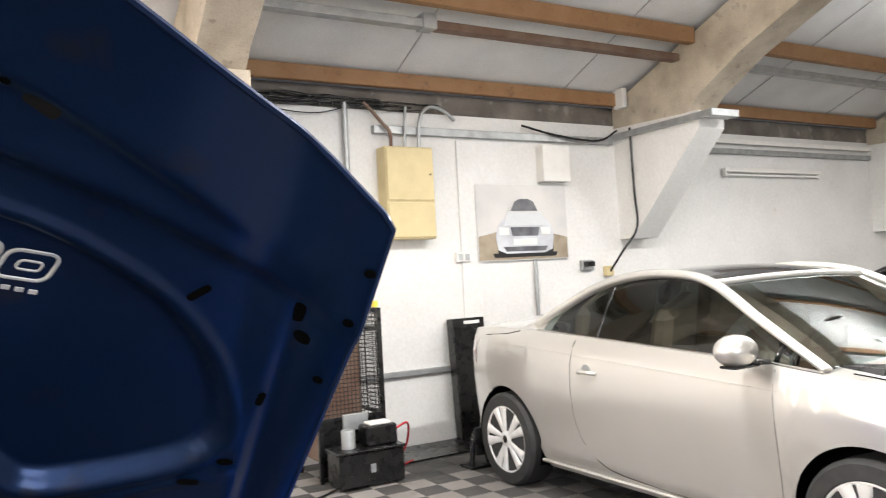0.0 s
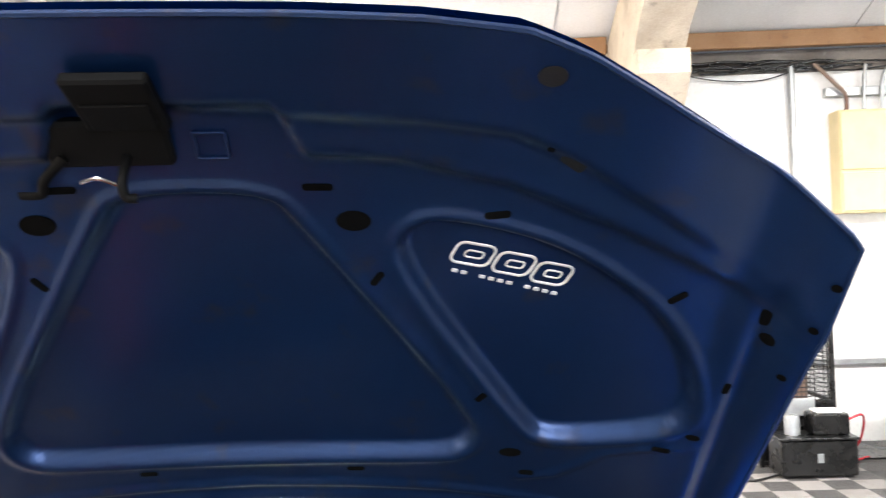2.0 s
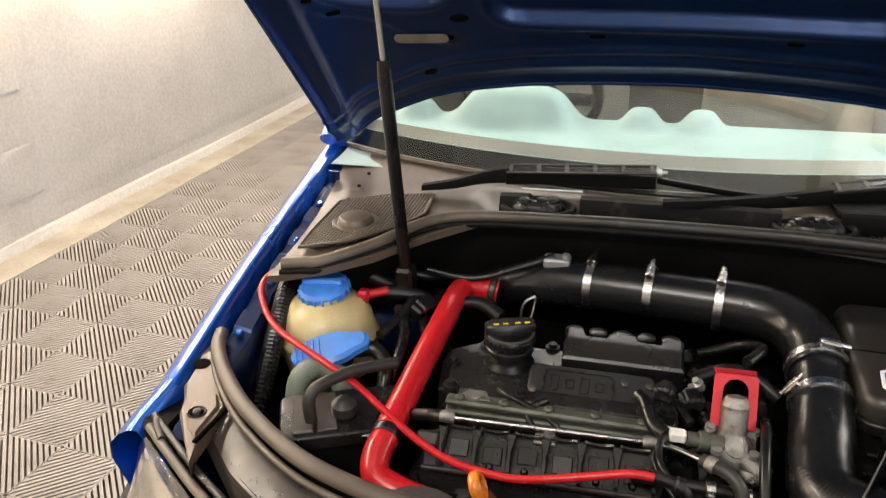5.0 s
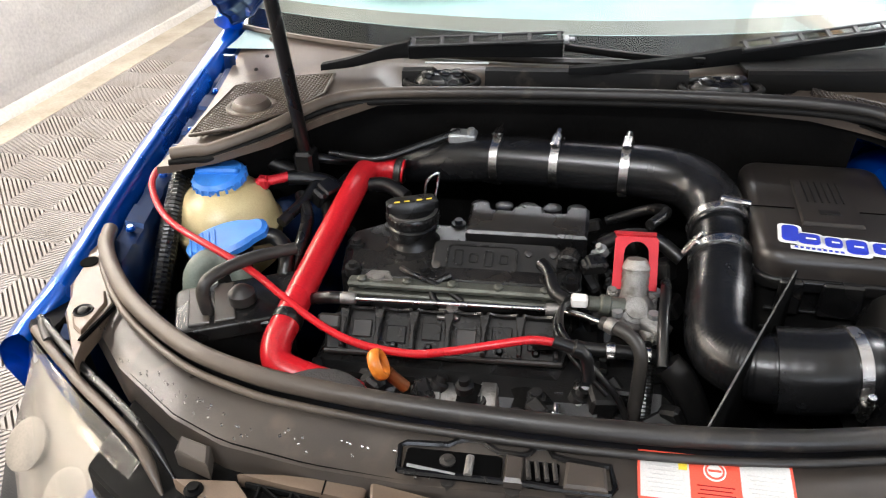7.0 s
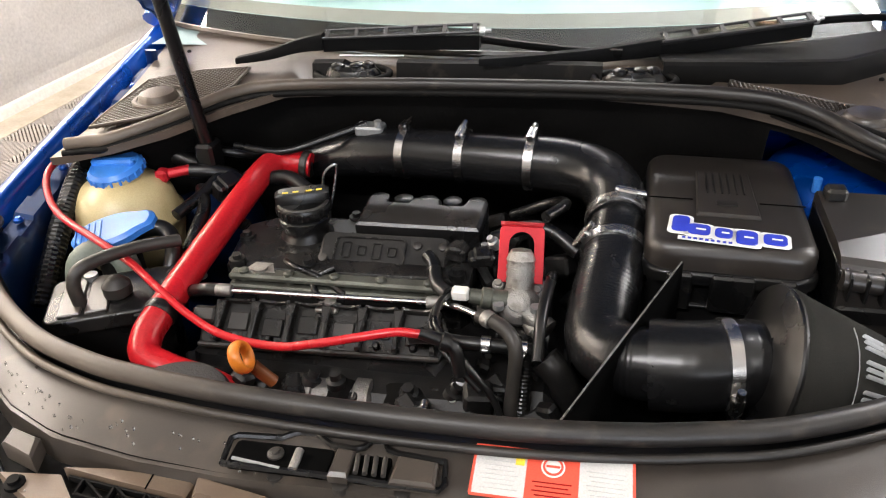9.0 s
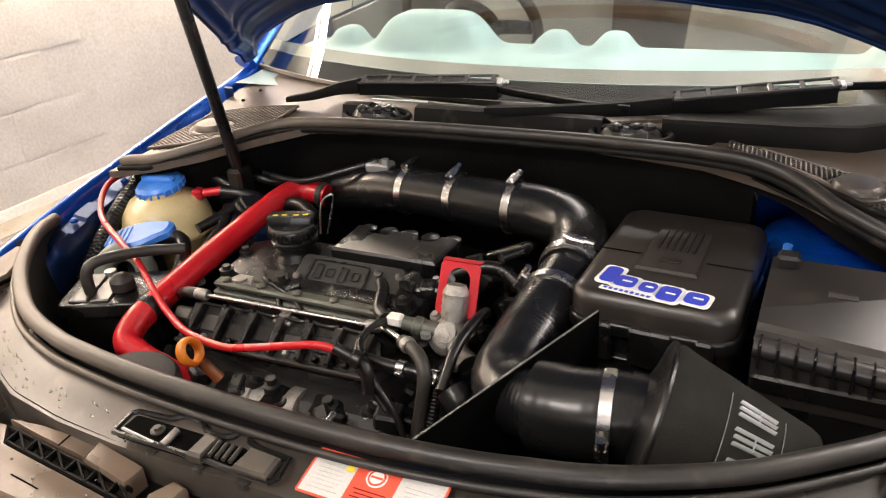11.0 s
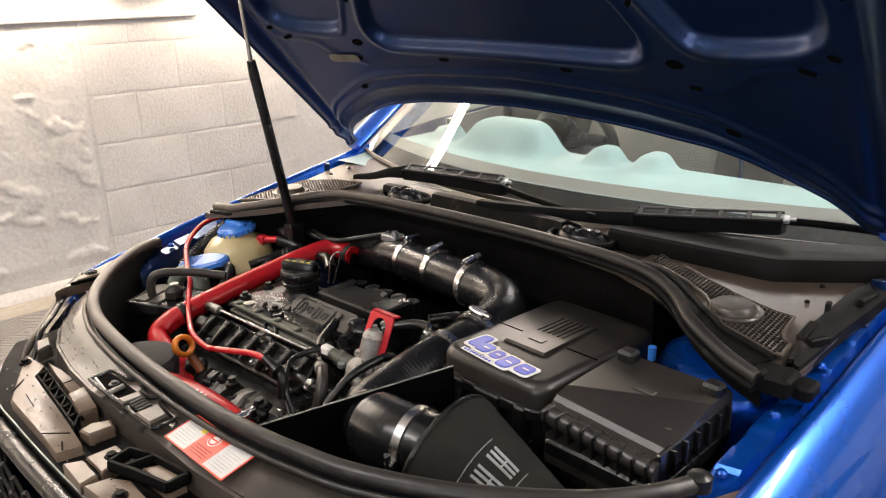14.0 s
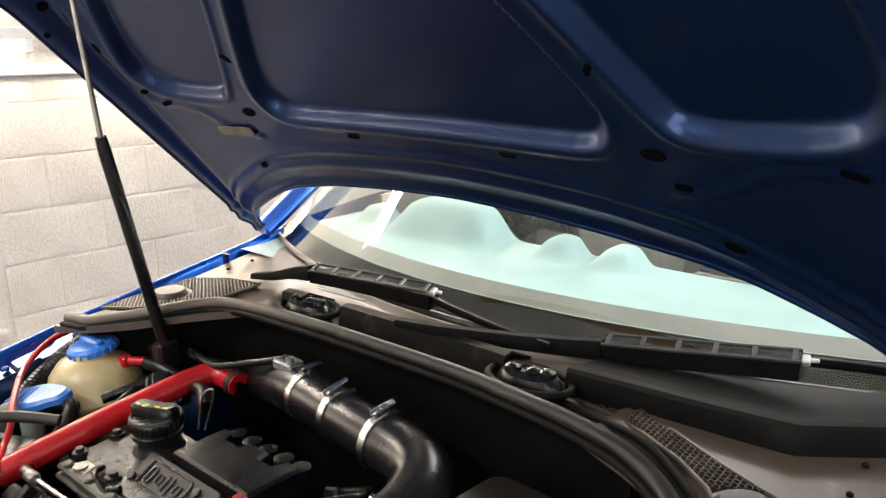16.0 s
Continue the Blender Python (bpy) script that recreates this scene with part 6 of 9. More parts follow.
for sx in (-1, 1):
    rows = []
    for x in np.linspace(0.40, 0.84, 16):
        yf = tray_front(x) - 0.03 + 0.25 * max(0, x - 0.5)
        top = interp(x, [0.40, 0.50, 0.6, 0.84], [0.755, 0.715, 0.66, 0.66])
        rows.append([(sx * x, yf + 0.035, top), (sx * x, yf + 0.012, top - 0.004), (sx * x, yf, top - 0.02), (sx * x, yf - 0.02, 0.55), (sx * x, yf - 0.01, 0.35), (sx * x, yf + 0.05, 0.22)])
    b = Shape(); slab(b, rows, (0, 0.01, 0)); part("corner_skin", b, M_BLUE, bump, "", 50)
b = Shape(); box(b, (0, 0.12, 0.30), (0.95, 0.06, 0.18), 0.03); part("lower_skin", b, M_BLUE, bump)
for i in range(17):
    for j in range(7):
        x = -0.40 + 0.05 * i + (0.025 if j % 2 else 0)
        z = 0.46 + 0.036 * j
        yf = tray_front(x) - 0.022 - 0.02 * (0.72 - z)
        ring = [(x + 0.026 * math.sin(a), yf, z + 0.024 * math.cos(a)) for a in np.linspace(0, 2 * math.pi, 7)]
        b = Shape(); tube(b, ring, 0.004, 4, cap=False); part("honeycomb", b, M_BLACK, bump, fix=False)
b = Shape(); tube(b, smooth_path([(x, tray_front(x) - 0.012, 0.738) for x in np.linspace(-0.42, 0.42, 13)], 3), 0.014, 10); part("top_trim", b, M_BLACK, bump, "black grille surround")
b = Shape(); tube(b, smooth_path([(x, tray_front(x) + 0.002, 0.756) for x in np.linspace(-0.42, 0.42, 13)], 3), 0.0012, 6); part("trim_edge", b, M_GALV, bump, "worn bright edge")

# ---- engine bay ----
def path_part(name, pts, r, material, parent, label="", n=12, sm=7):
    b = Shape()
    tube(b, smooth_path(pts, sm) if len(pts) > 2 else pts, r, n)
    return part(name, b, material, parent, label, 50)


def clamp(parent, c, d, r, turn=0):
    """A worm drive clamp round a hose of radius r at c, whose axis is d."""
    m = frame_at(c, d, (0, 0, 1)) @ Matrix.Rotation(radians(turn), 4, "Z")
    b = Shape(m)
    lathe(b, [(r + 0.0004, -0.007), (r + 0.0022, -0.0065), (r + 0.0022, 0.0065), (r + 0.0004, 0.007)], None, 32)
    o = part("clamp", b, M_STEEL, parent, "bright steel band clamp")
    b = Shape(m)
    box(b, (r + 0.006, 0.0, 0), (0.011, 0.026, 0.014), 0.002)
    tube(b, [(r + 0.008, -0.024, 0), (r + 0.008, 0.016, 0)], 0.0045, 8)
    part("clamp_screw", b, M_STEEL, o)
    return o


engine = thing("engine", (-0.15, 0.6, 0.35), "black grimy four cylinder turbo engine in its bay", "engine")
b = Shape(); box(b, (-0.14, 0.60, 0.53), (0.40, 0.34, 0.36), 0.02); part("block", b, M_DARK, engine)
b = Shape(); box(b, (-0.15, 0.47, 0.56), (0.36, 0.16, 0.28), 0.02); part("front_casing", b, M_DARK, engine)
b = Shape(); box(b, (0.08, 0.60, 0.55), (0.12, 0.26, 0.30), 0.02); part("end_casing", b, M_DARK, engine)
# cam cover
b = Shape()
prism(b, [(-0.320, 0.605), (-0.255, 0.578), (0.005, 0.585), (0.015, 0.60), (0.015, 0.735), (-0.29, 0.735), (-0.335, 0.70)], 0.70, 0.785, 0.012)
part("cam_cover", b, M_ENGINE, engine, "black cast cam cover")
b = Shape()
box(b, (-0.155, 0.576, 0.780), (0.29, 0.020, 0.010), 0.003); box(b, (-0.145, 0.572, 0.768), (0.31, 0.020, 0.008), 0.003); [lathe(b, [(0.007, 0), (0.007, 0.016), (0.004, 0.018)], Matrix.Translation((-0.28 + 0.062 * q, 0.575, 0.772)), 10) for q in range(5)]
part("cover_rail", b, M_CAST, engine, "dull greenish metal rail")
b = Shape()
prism(b, [(-0.150, 0.662), (0.020, 0.662), (0.022, 0.742), (0.0, 0.744), (-0.006, 0.722), (-0.040, 0.722), (-0.046, 0.744), (-0.086, 0.744), (-0.092, 0.724), (-0.126, 0.724), (-0.132, 0.744), (-0.152, 0.744)], 0.77, 0.818, 0.004)
part("coil_cover", b, M_BLACK, engine, "smooth black coil cover")
for k in range(5):
    part("coil_plug", lathe(Shape(), [(0.014, 0.0), (0.014, 0.028), (0.008, 0.030)], Matrix.Translation((-0.14 + 0.036 * k, 0.757, 0.78)), 14), M_BLACK, engine, "black coil plug")
# maker's plate: raised outline shapes on a dark strip
pm = frame_at((-0.105, 0.632, 0.790), (0, -0.5, 0.87), (1, 0, 0))
b = Shape(pm); prism(b, rounded(-0.088, -0.028, 0.088, 0.028, 0.01), -0.02, 0.003, 0.003); plate = part("maker_plate", b, M_DARK, engine, "dark plate with raised outline mark")
b = Shape(pm)
ring = [(x, y, 0.004) for x, y in rounded(-0.066, -0.020, 0.030, 0.020, 0.008)]
tube(b, ring + ring[:1], 0.0016, 6, cap=False)
for k in range(4):
    o = [(x, y, 0.004) for x, y in rounded(-0.056 + 0.021 * k, -0.011 + 0.005 * (k % 2), -0.045 + 0.021 * k, 0.012 - 0.005 * (k % 2), 0.002)]
    tube(b, o + o[:1], 0.0012, 6, cap=False)
part("outline_mark", b, M_ENGINE, plate)
for x in (-0.080, 0.046, 0.080):
    b = Shape(pm)
    lathe(b, [(0.006, 0), (0.006, 0.005), (0.003, 0.006)], Matrix.Translation((x, 0.012 if x > 0 else -0.014, 0.002)), 12)
    part("plate_bolt", b, M_DUSTY, plate)
# bolts and lugs on the cover
for x, y in ((-0.30, 0.60), (-0.27, 0.715), (-0.20, 0.60), (0.0, 0.60), (-0.31, 0.66), (-0.17, 0.73), (-0.03, 0.60)):
    part("cover_bolt", lathe(Shape(), [(0.011, -0.01), (0.011, 0.004), (0.006, 0.004), (0.006, 0.010)], Matrix.Translation((x, y, 0.785)), 12), M_DARK, engine)
b = Shape(); prism(b, [(-0.285, 0.575), (-0.235, 0.575), (-0.245, 0.60), (-0.275, 0.60)], 0.775, 0.786, 0.003); lathe(b, [(0.010, 0), (0.010, 0.004)], Matrix.Translation((-0.26, 0.582, 0.785)), 12); part("lifting_lug", b, M_ALU, engine, "pale metal lifting lug")
# oil filler
cap = thing("oil_cap", (-0.231, 0.685, 0.79), "black ribbed oil filler cap with yellow marks", "cap")
om = Matrix.Translation((-0.229, 0.683, 0))
b = Shape(); lathe(b, [(0.042, 0.772), (0.040, 0.782), (0.033, 0.790), (0.031, 0.800), (0.033, 0.812)], om, 30); part("neck", b, M_BLACK, cap)
b = Shape(); lathe(b, [(0.032, 0.806), (0.036, 0.808), (0.0365, 0.814), (0.034, 0.816), (0.036, 0.818), (0.0375, 0.822), (0.0375, 0.832), (0.0355, 0.836), (0.028, 0.837), (0.010, 0.8365)], om, 36)
for k in range(30):
    a = 2 * math.pi * k / 30
    box(b, (0.0372 * math.cos(a), 0.0372 * math.sin(a), 0.827), (0.003, 0.003, 0.011), 0.0008, om)
part("cap_body", b, M_BLACK, cap, "", 30)
gm = om @ Matrix.Rotation(radians(20), 4, "Z")
b = Shape(gm); prism(b, [(-0.037, -0.008), (-0.030, -0.012), (0.030, -0.012), (0.037, -0.008), (0.037, 0.008), (0.030, 0.012), (-0.030, 0.012), (-0.037, 0.008)], 0.834, 0.853, 0.004); g = part("grip", b, M_BLACK, cap, "raised grip bar")
b = Shape(gm); tube(b, [(0.0345 * math.cos(a), 0.0345 * math.sin(a), 0.8365) for a in np.linspace(0, 2 * math.pi, 30)], 0.0024, 6, cap=False); part("rim", b, M_DUSTY, cap, "dusty rolled rim")
for x in (-0.022, -0.008, 0.010, 0.024):
    b = Shape(gm); box(b, (x, -0.006, 0.8535), (0.008, 0.003, 0.0012), 0.0003); part("mark", b, M_YELLOW, cap, "small yellow mark")
# dip wire loop behind the cap
path_part("wire_loop", [(-0.225, 0.745, 0.79), (-0.222, 0.755, 0.84), (-0.205, 0.762, 0.855), (-0.205, 0.762, 0.84), (-0.215, 0.75, 0.79)], 0.002, M_STEEL, engine, "thin bright wire loop", 6)

# intake manifold: a ribbed deck that slopes to the front
b = Shape(); prism(b, [(-0.330, 0.492), (-0.01, 0.488), (0.01, 0.545), (-0.325, 0.552)], 0.64, 0.722, 0.012); mani = part("intake_manifold", b, M_ENGINE, engine, "ribbed black intake manifold")
mm = Matrix.Translation((-0.155, 0.514, 0.748)) @ Matrix.Rotation(radians(1.5), 4, "Z") @ Matrix.Rotation(radians(34), 4, "X")
b = Shape(mm); prism(b, [(-0.160, -0.026), (0.150, -0.026), (0.158, 0.0), (0.150, 0.026), (-0.140, 0.030), (-0.165, 0.016)], -0.012, 0.0, 0.003); part("deck", b, M_ENGINE, mani, "sloping ribbed deck")
for k in range(7):
    x = -0.135 + 0.046 * k
    b = Shape(mm); prism(b, [(x - 0.0028, -0.027), (x + 0.0028, -0.027), (x + 0.004, 0.0), (x + 0.006, 0.027), (x - 0.006, 0.027), (x - 0.004, 0.0)], -0.004, 0.016, 0.002); part("rib", b, M_ENGINE, mani)
    if k < 6:
        b = Shape(mm); tube(b, smooth_path([(x + 0.004, 0.028, 0.014), (x + 0.014, 0.029, 0.006), (x + 0.030, 0.029, 0.006), (x + 0.042, 0.028, 0.014)], 4), 0.0028, 6); part("scallop", b, M_ENGINE, mani)
        b = Shape(mm); box(b, (x + 0.023, 0.003 - 0.006 * (k % 2), 0.0015), (0.026, 0.024, 0.004), 0.002); part("pad", b, M_DUSTY if k in (0, 3) else M_ENGINE, mani, "scuffed grey pad" if k in (0, 3) else "")
        b = Shape(mm); lathe(b, [(0.005, 0), (0.005, 0.004), (0.0028, 0.007)], Matrix.Translation((x + 0.021, -0.018, 0.0)), 10); part("screw", b, M_GALV if k % 3 == 0 else M_BLACK, mani)
b = Shape(mm); box(b, (-0.005, -0.029, -0.001), (0.31, 0.007, 0.010), 0.002); part("front_lip", b, M_DUSTY, mani, "worn grey lip")
b = Shape(mm); box(b, (-0.155, 0.006, 0.008), (0.034, 0.024, 0.016), 0.005); part("end_tab", b, M_DUSTY, mani, "worn grey tab")
for k in range(4):
    # runners are blackened to hold the shade below the deck
    b = Shape(); tube(b, smooth_path([(-0.27 + 0.075 * k, 0.47, 0.70), (-0.27 + 0.075 * k, 0.42, 0.67), (-0.27 + 0.075 * k, 0.39, 0.58)], 5), 0.024, 14); part("runner", b, M_SHADEBLACK, mani)
# fuel rail
rail = thing("fuel_rail", (-0.15, 0.545, 0.77), "bright steel fuel rail across the engine", "pipe")
path_part("tube", [(-0.284, 0.529, 0.786), (-0.010, 0.552, 0.774)], 0.0034, M_STEEL, rail, n=12)
path_part("tail_pipe", [(-0.012, 0.552, 0.774), (0.015, 0.536, 0.780), (0.048, 0.514, 0.785)], 0.0040, M_STEEL, rail, "thin bright pipe end")
path_part("outlet", [(0.040, 0.518, 0.785), (0.071, 0.499, 0.785), (0.087, 0.482, 0.770), (0.087, 0.467, 0.73), (0.083, 0.452, 0.68), (0.08, 0.44, 0.60)], 0.0088, M_DUSTY, rail, "grey rubber covered hose")
b = Shape(); lathe(b, [(0.0095, -0.006), (0.0105, -0.004), (0.0105, 0.004), (0.0095, 0.006)], frame_at((0.052, 0.511, 0.786), (0.8, -0.6, 0)), 14); part("crimp", b, M_ALU, rail, "crimped metal collar")
for x in (-0.287, -0.02):
    b = Shape(); lathe(b, [(0.0075, -0.010), (0.0085, -0.006), (0.0085, 0.006), (0.0075, 0.010)], frame_at((x, 0.529 + 0.084 * (x + 0.284), 0.786 - 0.044 * (x + 0.284)), (1, 0.08, -0.04)), 12); part("union", b, M_ALU, rail)
b = Shape(); box(b, (-0.155, 0.538, 0.764), (0.03, 0.02, 0.006), 0.002); lathe(b, [(0.008, 0), (0.008, 0.012)], Matrix.Translation((-0.15, 0.535, 0.765)), 10); part("bracket", b, M_ALU, rail)
path_part("feed", [(-0.290, 0.529, 0.786), (-0.32, 0.532, 0.782), (-0.37, 0.56, 0.75), (-0.40, 0.60, 0.70)], 0.0085, M_BLACK, rail)

# big silicone intake pipe
intake = thing("intake_pipe", (0.0, 0.85, 0.78), "fat black silicone intake hose with steel clamps", "hose")
HP = [(-0.34, 0.905, 0.775), (-0.29, 0.905, 0.793), (-0.20, 0.892, 0.815), (-0.13, 0.880, 0.824), (0.0, 0.858, 0.83), (0.08, 0.846, 0.832)]
hp = smooth_path(HP, 6)
part("front_hose", tube(Shape(), hp, [0.027 + 0.012 * min(1, i / 12) for i in range(len(hp))], 26), M_HOSE, intake, "", 50)
part("elbow", tube(Shape(), smooth_path([(0.075, 0.847, 0.832), (0.13, 0.836, 0.832), (0.175, 0.81, 0.828), (0.197, 0.765, 0.82), (0.20, 0.70, 0.812)], 7), 0.0415, 26), M_HOSE, intake, "", 50)
part("lower_hose", tube(Shape(), smooth_path([(0.20, 0.712, 0.813), (0.196, 0.64, 0.803)], 4), 0.038, 26), M_HOSE, intake, "", 50)
# ribbed carbon look section that drops and turns to the filter
sp = smooth_path([(0.197, 0.66, 0.805), (0.190, 0.60, 0.795), (0.182, 0.545, 0.780), (0.184, 0.500, 0.772), (0.212, 0.472, 0.774), (0.255, 0.463, 0.780)], 34)
part("carbon_bend", tube(Shape(), sp, [0.0405 + 0.00016 * math.sin(i * 1.9) + 0.0002 * math.sin(i * 0.31) for i in range(len(sp))], 26), M_HOSE, intake, "glossy ribbed black bend", 50)
part("filter_hose", tube(Shape(), smooth_path([(0.235, 0.465, 0.777), (0.28, 0.461, 0.782), (0.315, 0.467, 0.784), (0.348, 0.475, 0.780)], 20), [0.0500 - 0.0035 * i / 60 + 0.0002 * abs(math.sin(i * 0.55)) for i in range(61)], 26), M_HOSE, intake, "", 50)
for c, d, r, tn in (((-0.125, 0.880, 0.824), (1, -0.18, 0.03), 0.0395, 0), ((-0.03, 0.863, 0.829), (1, -0.17, 0.03), 0.0395, 15), ((0.075, 0.847, 0.832), (1, -0.15, 0), 0.042, 10), ((0.2, 0.712, 0.813), (0, -1, -0.1), 0.042, -10), ((0.196, 0.645, 0.803), (0, -1, -0.1), 0.041, 60), ((0.312, 0.466, 0.7845), (1, 0.12, 0.0), 0.0475, 100)):
    clamp(intake, c, d, r, tn)
b = Shape(); box(b, (-0.185, 0.888, 0.858), (0.045, 0.03, 0.016), 0.003); lathe(b, [(0.006, 0), (0.006, 0.012)], Matrix.Translation((-0.17, 0.88, 0.864)), 10); part("sensor", b, M_GALV, intake, "small grey sensor flange")
path_part("sensor_lead", [(-0.19, 0.89, 0.866), (-0.25, 0.865, 0.85), (-0.32, 0.84, 0.835), (-0.40, 0.845, 0.84)], 0.006, M_BLACK, intake)
# cone filter
filt = thing("air_filter", (0.45, 0.46, 0.70), "grey black foam cone air filter with white lettering", "air filter")
fm = frame_at((0.352, 0.478, 0.778), (1, 0.06, -0.25), (0, 0, 1))
b = Shape(fm); lathe(b, [(0.044, -0.03), (0.046, -0.014), (0.060, -0.009), (0.084, -0.004), (0.0885, -0.002), (0.0895, 0.001), (0.0885, 0.004)], None, 40); part("base_ring", b, M_BLACK, filt, "black rubber base")
b = Shape(fm)
lathe(b, [(0.087, 0.004), (0.088, 0.010), (0.082, 0.03), (0.067, 0.09), (0.052, 0.15), (0.048, 0.158), (0.038, 0.162), (0.01, 0.163)], None, 48); part("foam_cone", b, M_FOAM, filt, "", 60)


def cone_r(h):
    return interp(h, [0.010, 0.03, 0.09, 0.15], [0.088, 0.082, 0.067, 0.052])


# white lettering shapes on the cone, drawn as plain strokes
b = Shape(fm)


def stroke(pts, r=0.0028):
    out = []
    for h, a in pts:
        rr = cone_r(h) + 0.001
        out.append((rr * math.cos(a), rr * math.sin(a), h))
    dense = []
    for p, q in zip(out, out[1:]):
        for k in range(6):
            u = Vector(p).lerp(Vector(q), k / 6)
            rad = math.hypot(u.x, u.y)
            s = (cone_r(u.z) + 0.001) / rad
            dense.append((u.x * s, u.y * s, u.z))
    dense.append(out[-1])
    tube(b, dense, r, 6, squash=0.3)


A0 = 0.62
for h in (0.062, 0.118):
    stroke([(h, A0 - 0.55), (h, A0 + 0.7)], 0.0011)
for a in (A0 + 0.50, A0 + 0.08, A0 - 0.34):
    for q in range(3):
        stroke([(0.071, a - 0.13 + 0.10 * q), (0.109, a - 0.10 + 0.10 * q)], 0.0030)
    stroke([(0.092, a - 0.11), (0.092, a + 0.10)], 0.0024)
part("print", b, M_SILVERPRINT, filt, "white printed shapes", fix=True)

# heat shield plate
shield = thing("heat_shield", (0.2, 0.46, 0.6), "thin black sheet metal heat shield beside the filter", "heat shield")
b = Shape()
pts = [[(0.142, 0.335, 0.800), (0.142, 0.335, 0.55)], [(0.205, 0.457, 0.818), (0.205, 0.457, 0.55)], [(0.270, 0.582, 0.836), (0.270, 0.582, 0.55)]]
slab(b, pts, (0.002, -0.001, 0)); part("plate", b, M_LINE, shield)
b = Shape(); tube(b, [(0.142, 0.335, 0.801), (0.270, 0.582, 0.837)], 0.0011, 6); part("edge", b, M_ALU, shield, "worn bare edge")

# battery box
batt = thing("battery_box", (0.34, 0.73, 0.60), "black plastic battery box with ribbed lid", "battery box")
bm_ = Matrix.Translation((0.333, 0.722, 0.85)) @ Matrix.Rotation(radians(-3), 4, "Z") @ Matrix.Rotation(radians(-1.5), 4, "X") @ Matrix.Translation((0, 0, -0.85))


def soft_lid(b, x0, y0, x1, y1, z0, z1, r, e, n=5):
    """A lid with rounded corners r whose top edge is rolled over with radius e."""
    rings = [[(x, y, z0) for x, y in rounded(x0, y0, x1, y1, r, 6)]]
    for k in range(n + 1):
        a = math.pi / 2 * k / n
        d = e * (1 - math.cos(a))
        rings.append([(x, y, z1 - e + e * math.sin(a)) for x, y in rounded(x0 + d, y0 + d, x1 - d, y1 - d, max(0.004, r - d), 6)])
    k = len(rings[0])
    fs = []
    for i in range(len(rings) - 1):
        fs += [(i * k + q, i * k + (q + 1) % k, (i + 1) * k + (q + 1) % k, (i + 1) * k + q) for q in range(k)]
    fs.append(tuple((len(rings) - 1) * k + q for q in range(k)))
    return b.add([p for q in rings for p in q], fs)


b = Shape(bm_); soft_lid(b, -0.098, -0.132, 0.098, 0.146, 0.812, 0.850, 0.030, 0.016); lid = part("lid", b, M_LID, batt, "smooth black lid with a rolled edge", 50)
b = Shape(bm_); soft_lid(b, -0.102, -0.137, 0.102, 0.150, 0.800, 0.816, 0.032, 0.005); part("rim", b, M_BLACK, lid)
b = Shape(bm_); prism(b, rounded(-0.094, -0.126, 0.094, 0.138, 0.018), 0.55, 0.802, 0.004); part("case", b, M_BLACK, batt)
b = Shape(bm_); prism(b, [(-0.038, -0.056), (0.038, -0.056), (0.034, 0.075), (-0.034, 0.075)], 0.846, 0.8545, 0.003); part("raised_panel", b, M_LID, lid, "raised ribbed panel")
for k in range(6):
    b = Shape(bm_); box(b, (-0.022 + 0.009 * k, 0.035, 0.855), (0.0025, 0.062, 0.0016), 0.0005); part("groove", b, M_BLACK, lid)
b = Shape(bm_); box(b, (0.0, -0.025, 0.855), (0.026, 0.012, 0.0016), 0.0005); part("pictogram", b, M_BLACK, lid)
for x in (-0.068, 0.068):
    b = Shape(bm_); box(b, (x, -0.01, 0.8505), (0.055, 0.0022, 0.0012), 0.0004); part("seam", b, M_LINE, lid)
for x, w in ((-0.055, 0.03), (0.005, 0.05), (0.065, 0.02)):
    b = Shape(bm_); box(b, (x, -0.135, 0.790), (w, 0.012, 0.050), 0.003); part("clip", b, M_BLACK, batt, "moulded lid clip")
for k in range(3):
    b = Shape(bm_); box(b, (0, -0.128, 0.765 - 0.030 * k), (0.16, 0.006, 0.004), 0.001); part("case_rib", b, M_BLACK, batt)
# sticker: white edged blue shapes
st = thing("battery_sticker", bm_ @ Vector((0, -0.07, 0.85)), "white sticker with bold blue shapes on the box lid", "sticker")
sm_ = bm_ @ Matrix.Translation((0.003, -0.100, 0.8512)) @ Matrix.Rotation(radians(-6), 4, "Z")
glyph = [(-0.062, 0.010, 0.020, 0.040), (-0.040, 0.0, 0.026, 0.026), (-0.012, -0.002, 0.020, 0.024), (0.014, -0.006, 0.024, 0.034), (0.045, -0.003, 0.026, 0.026)]
for nm, grow, mt, z in (("backing", 0.0045, M_WHITE, 0.0), ("blue_shape", 0.0, M_BADGE, 0.0012)):
    for cx, cy, w, h in glyph:
        b = Shape(sm_); prism(b, rounded(cx - w / 2 - grow, cy - h / 2 - grow, cx + w / 2 + grow, cy + h / 2 + grow, 0.007), z, z + 0.001, 0.0003); part(nm, b, mt, st)
for cx, cy, w, h in glyph[1:]:
    b = Shape(sm_); box(b, (cx + 0.002, cy, 0.0024), (w * 0.45, 0.003, 0.001), 0.0003); part("slit", b, M_WHITE, st)
b = Shape(sm_); box(b, (-0.03, -0.024, 0.0008), (0.065, 0.008, 0.0014), 0.0003); strip = part("strip", b, M_WHITE, st)
b = Shape(sm_)
for k in range(9):
    box(b, (-0.056 + 0.0065 * k, -0.024, 0.0017), (0.004, 0.004, 0.0008), 0.0001)
part("strip_bars", b, M_BADGE, st)

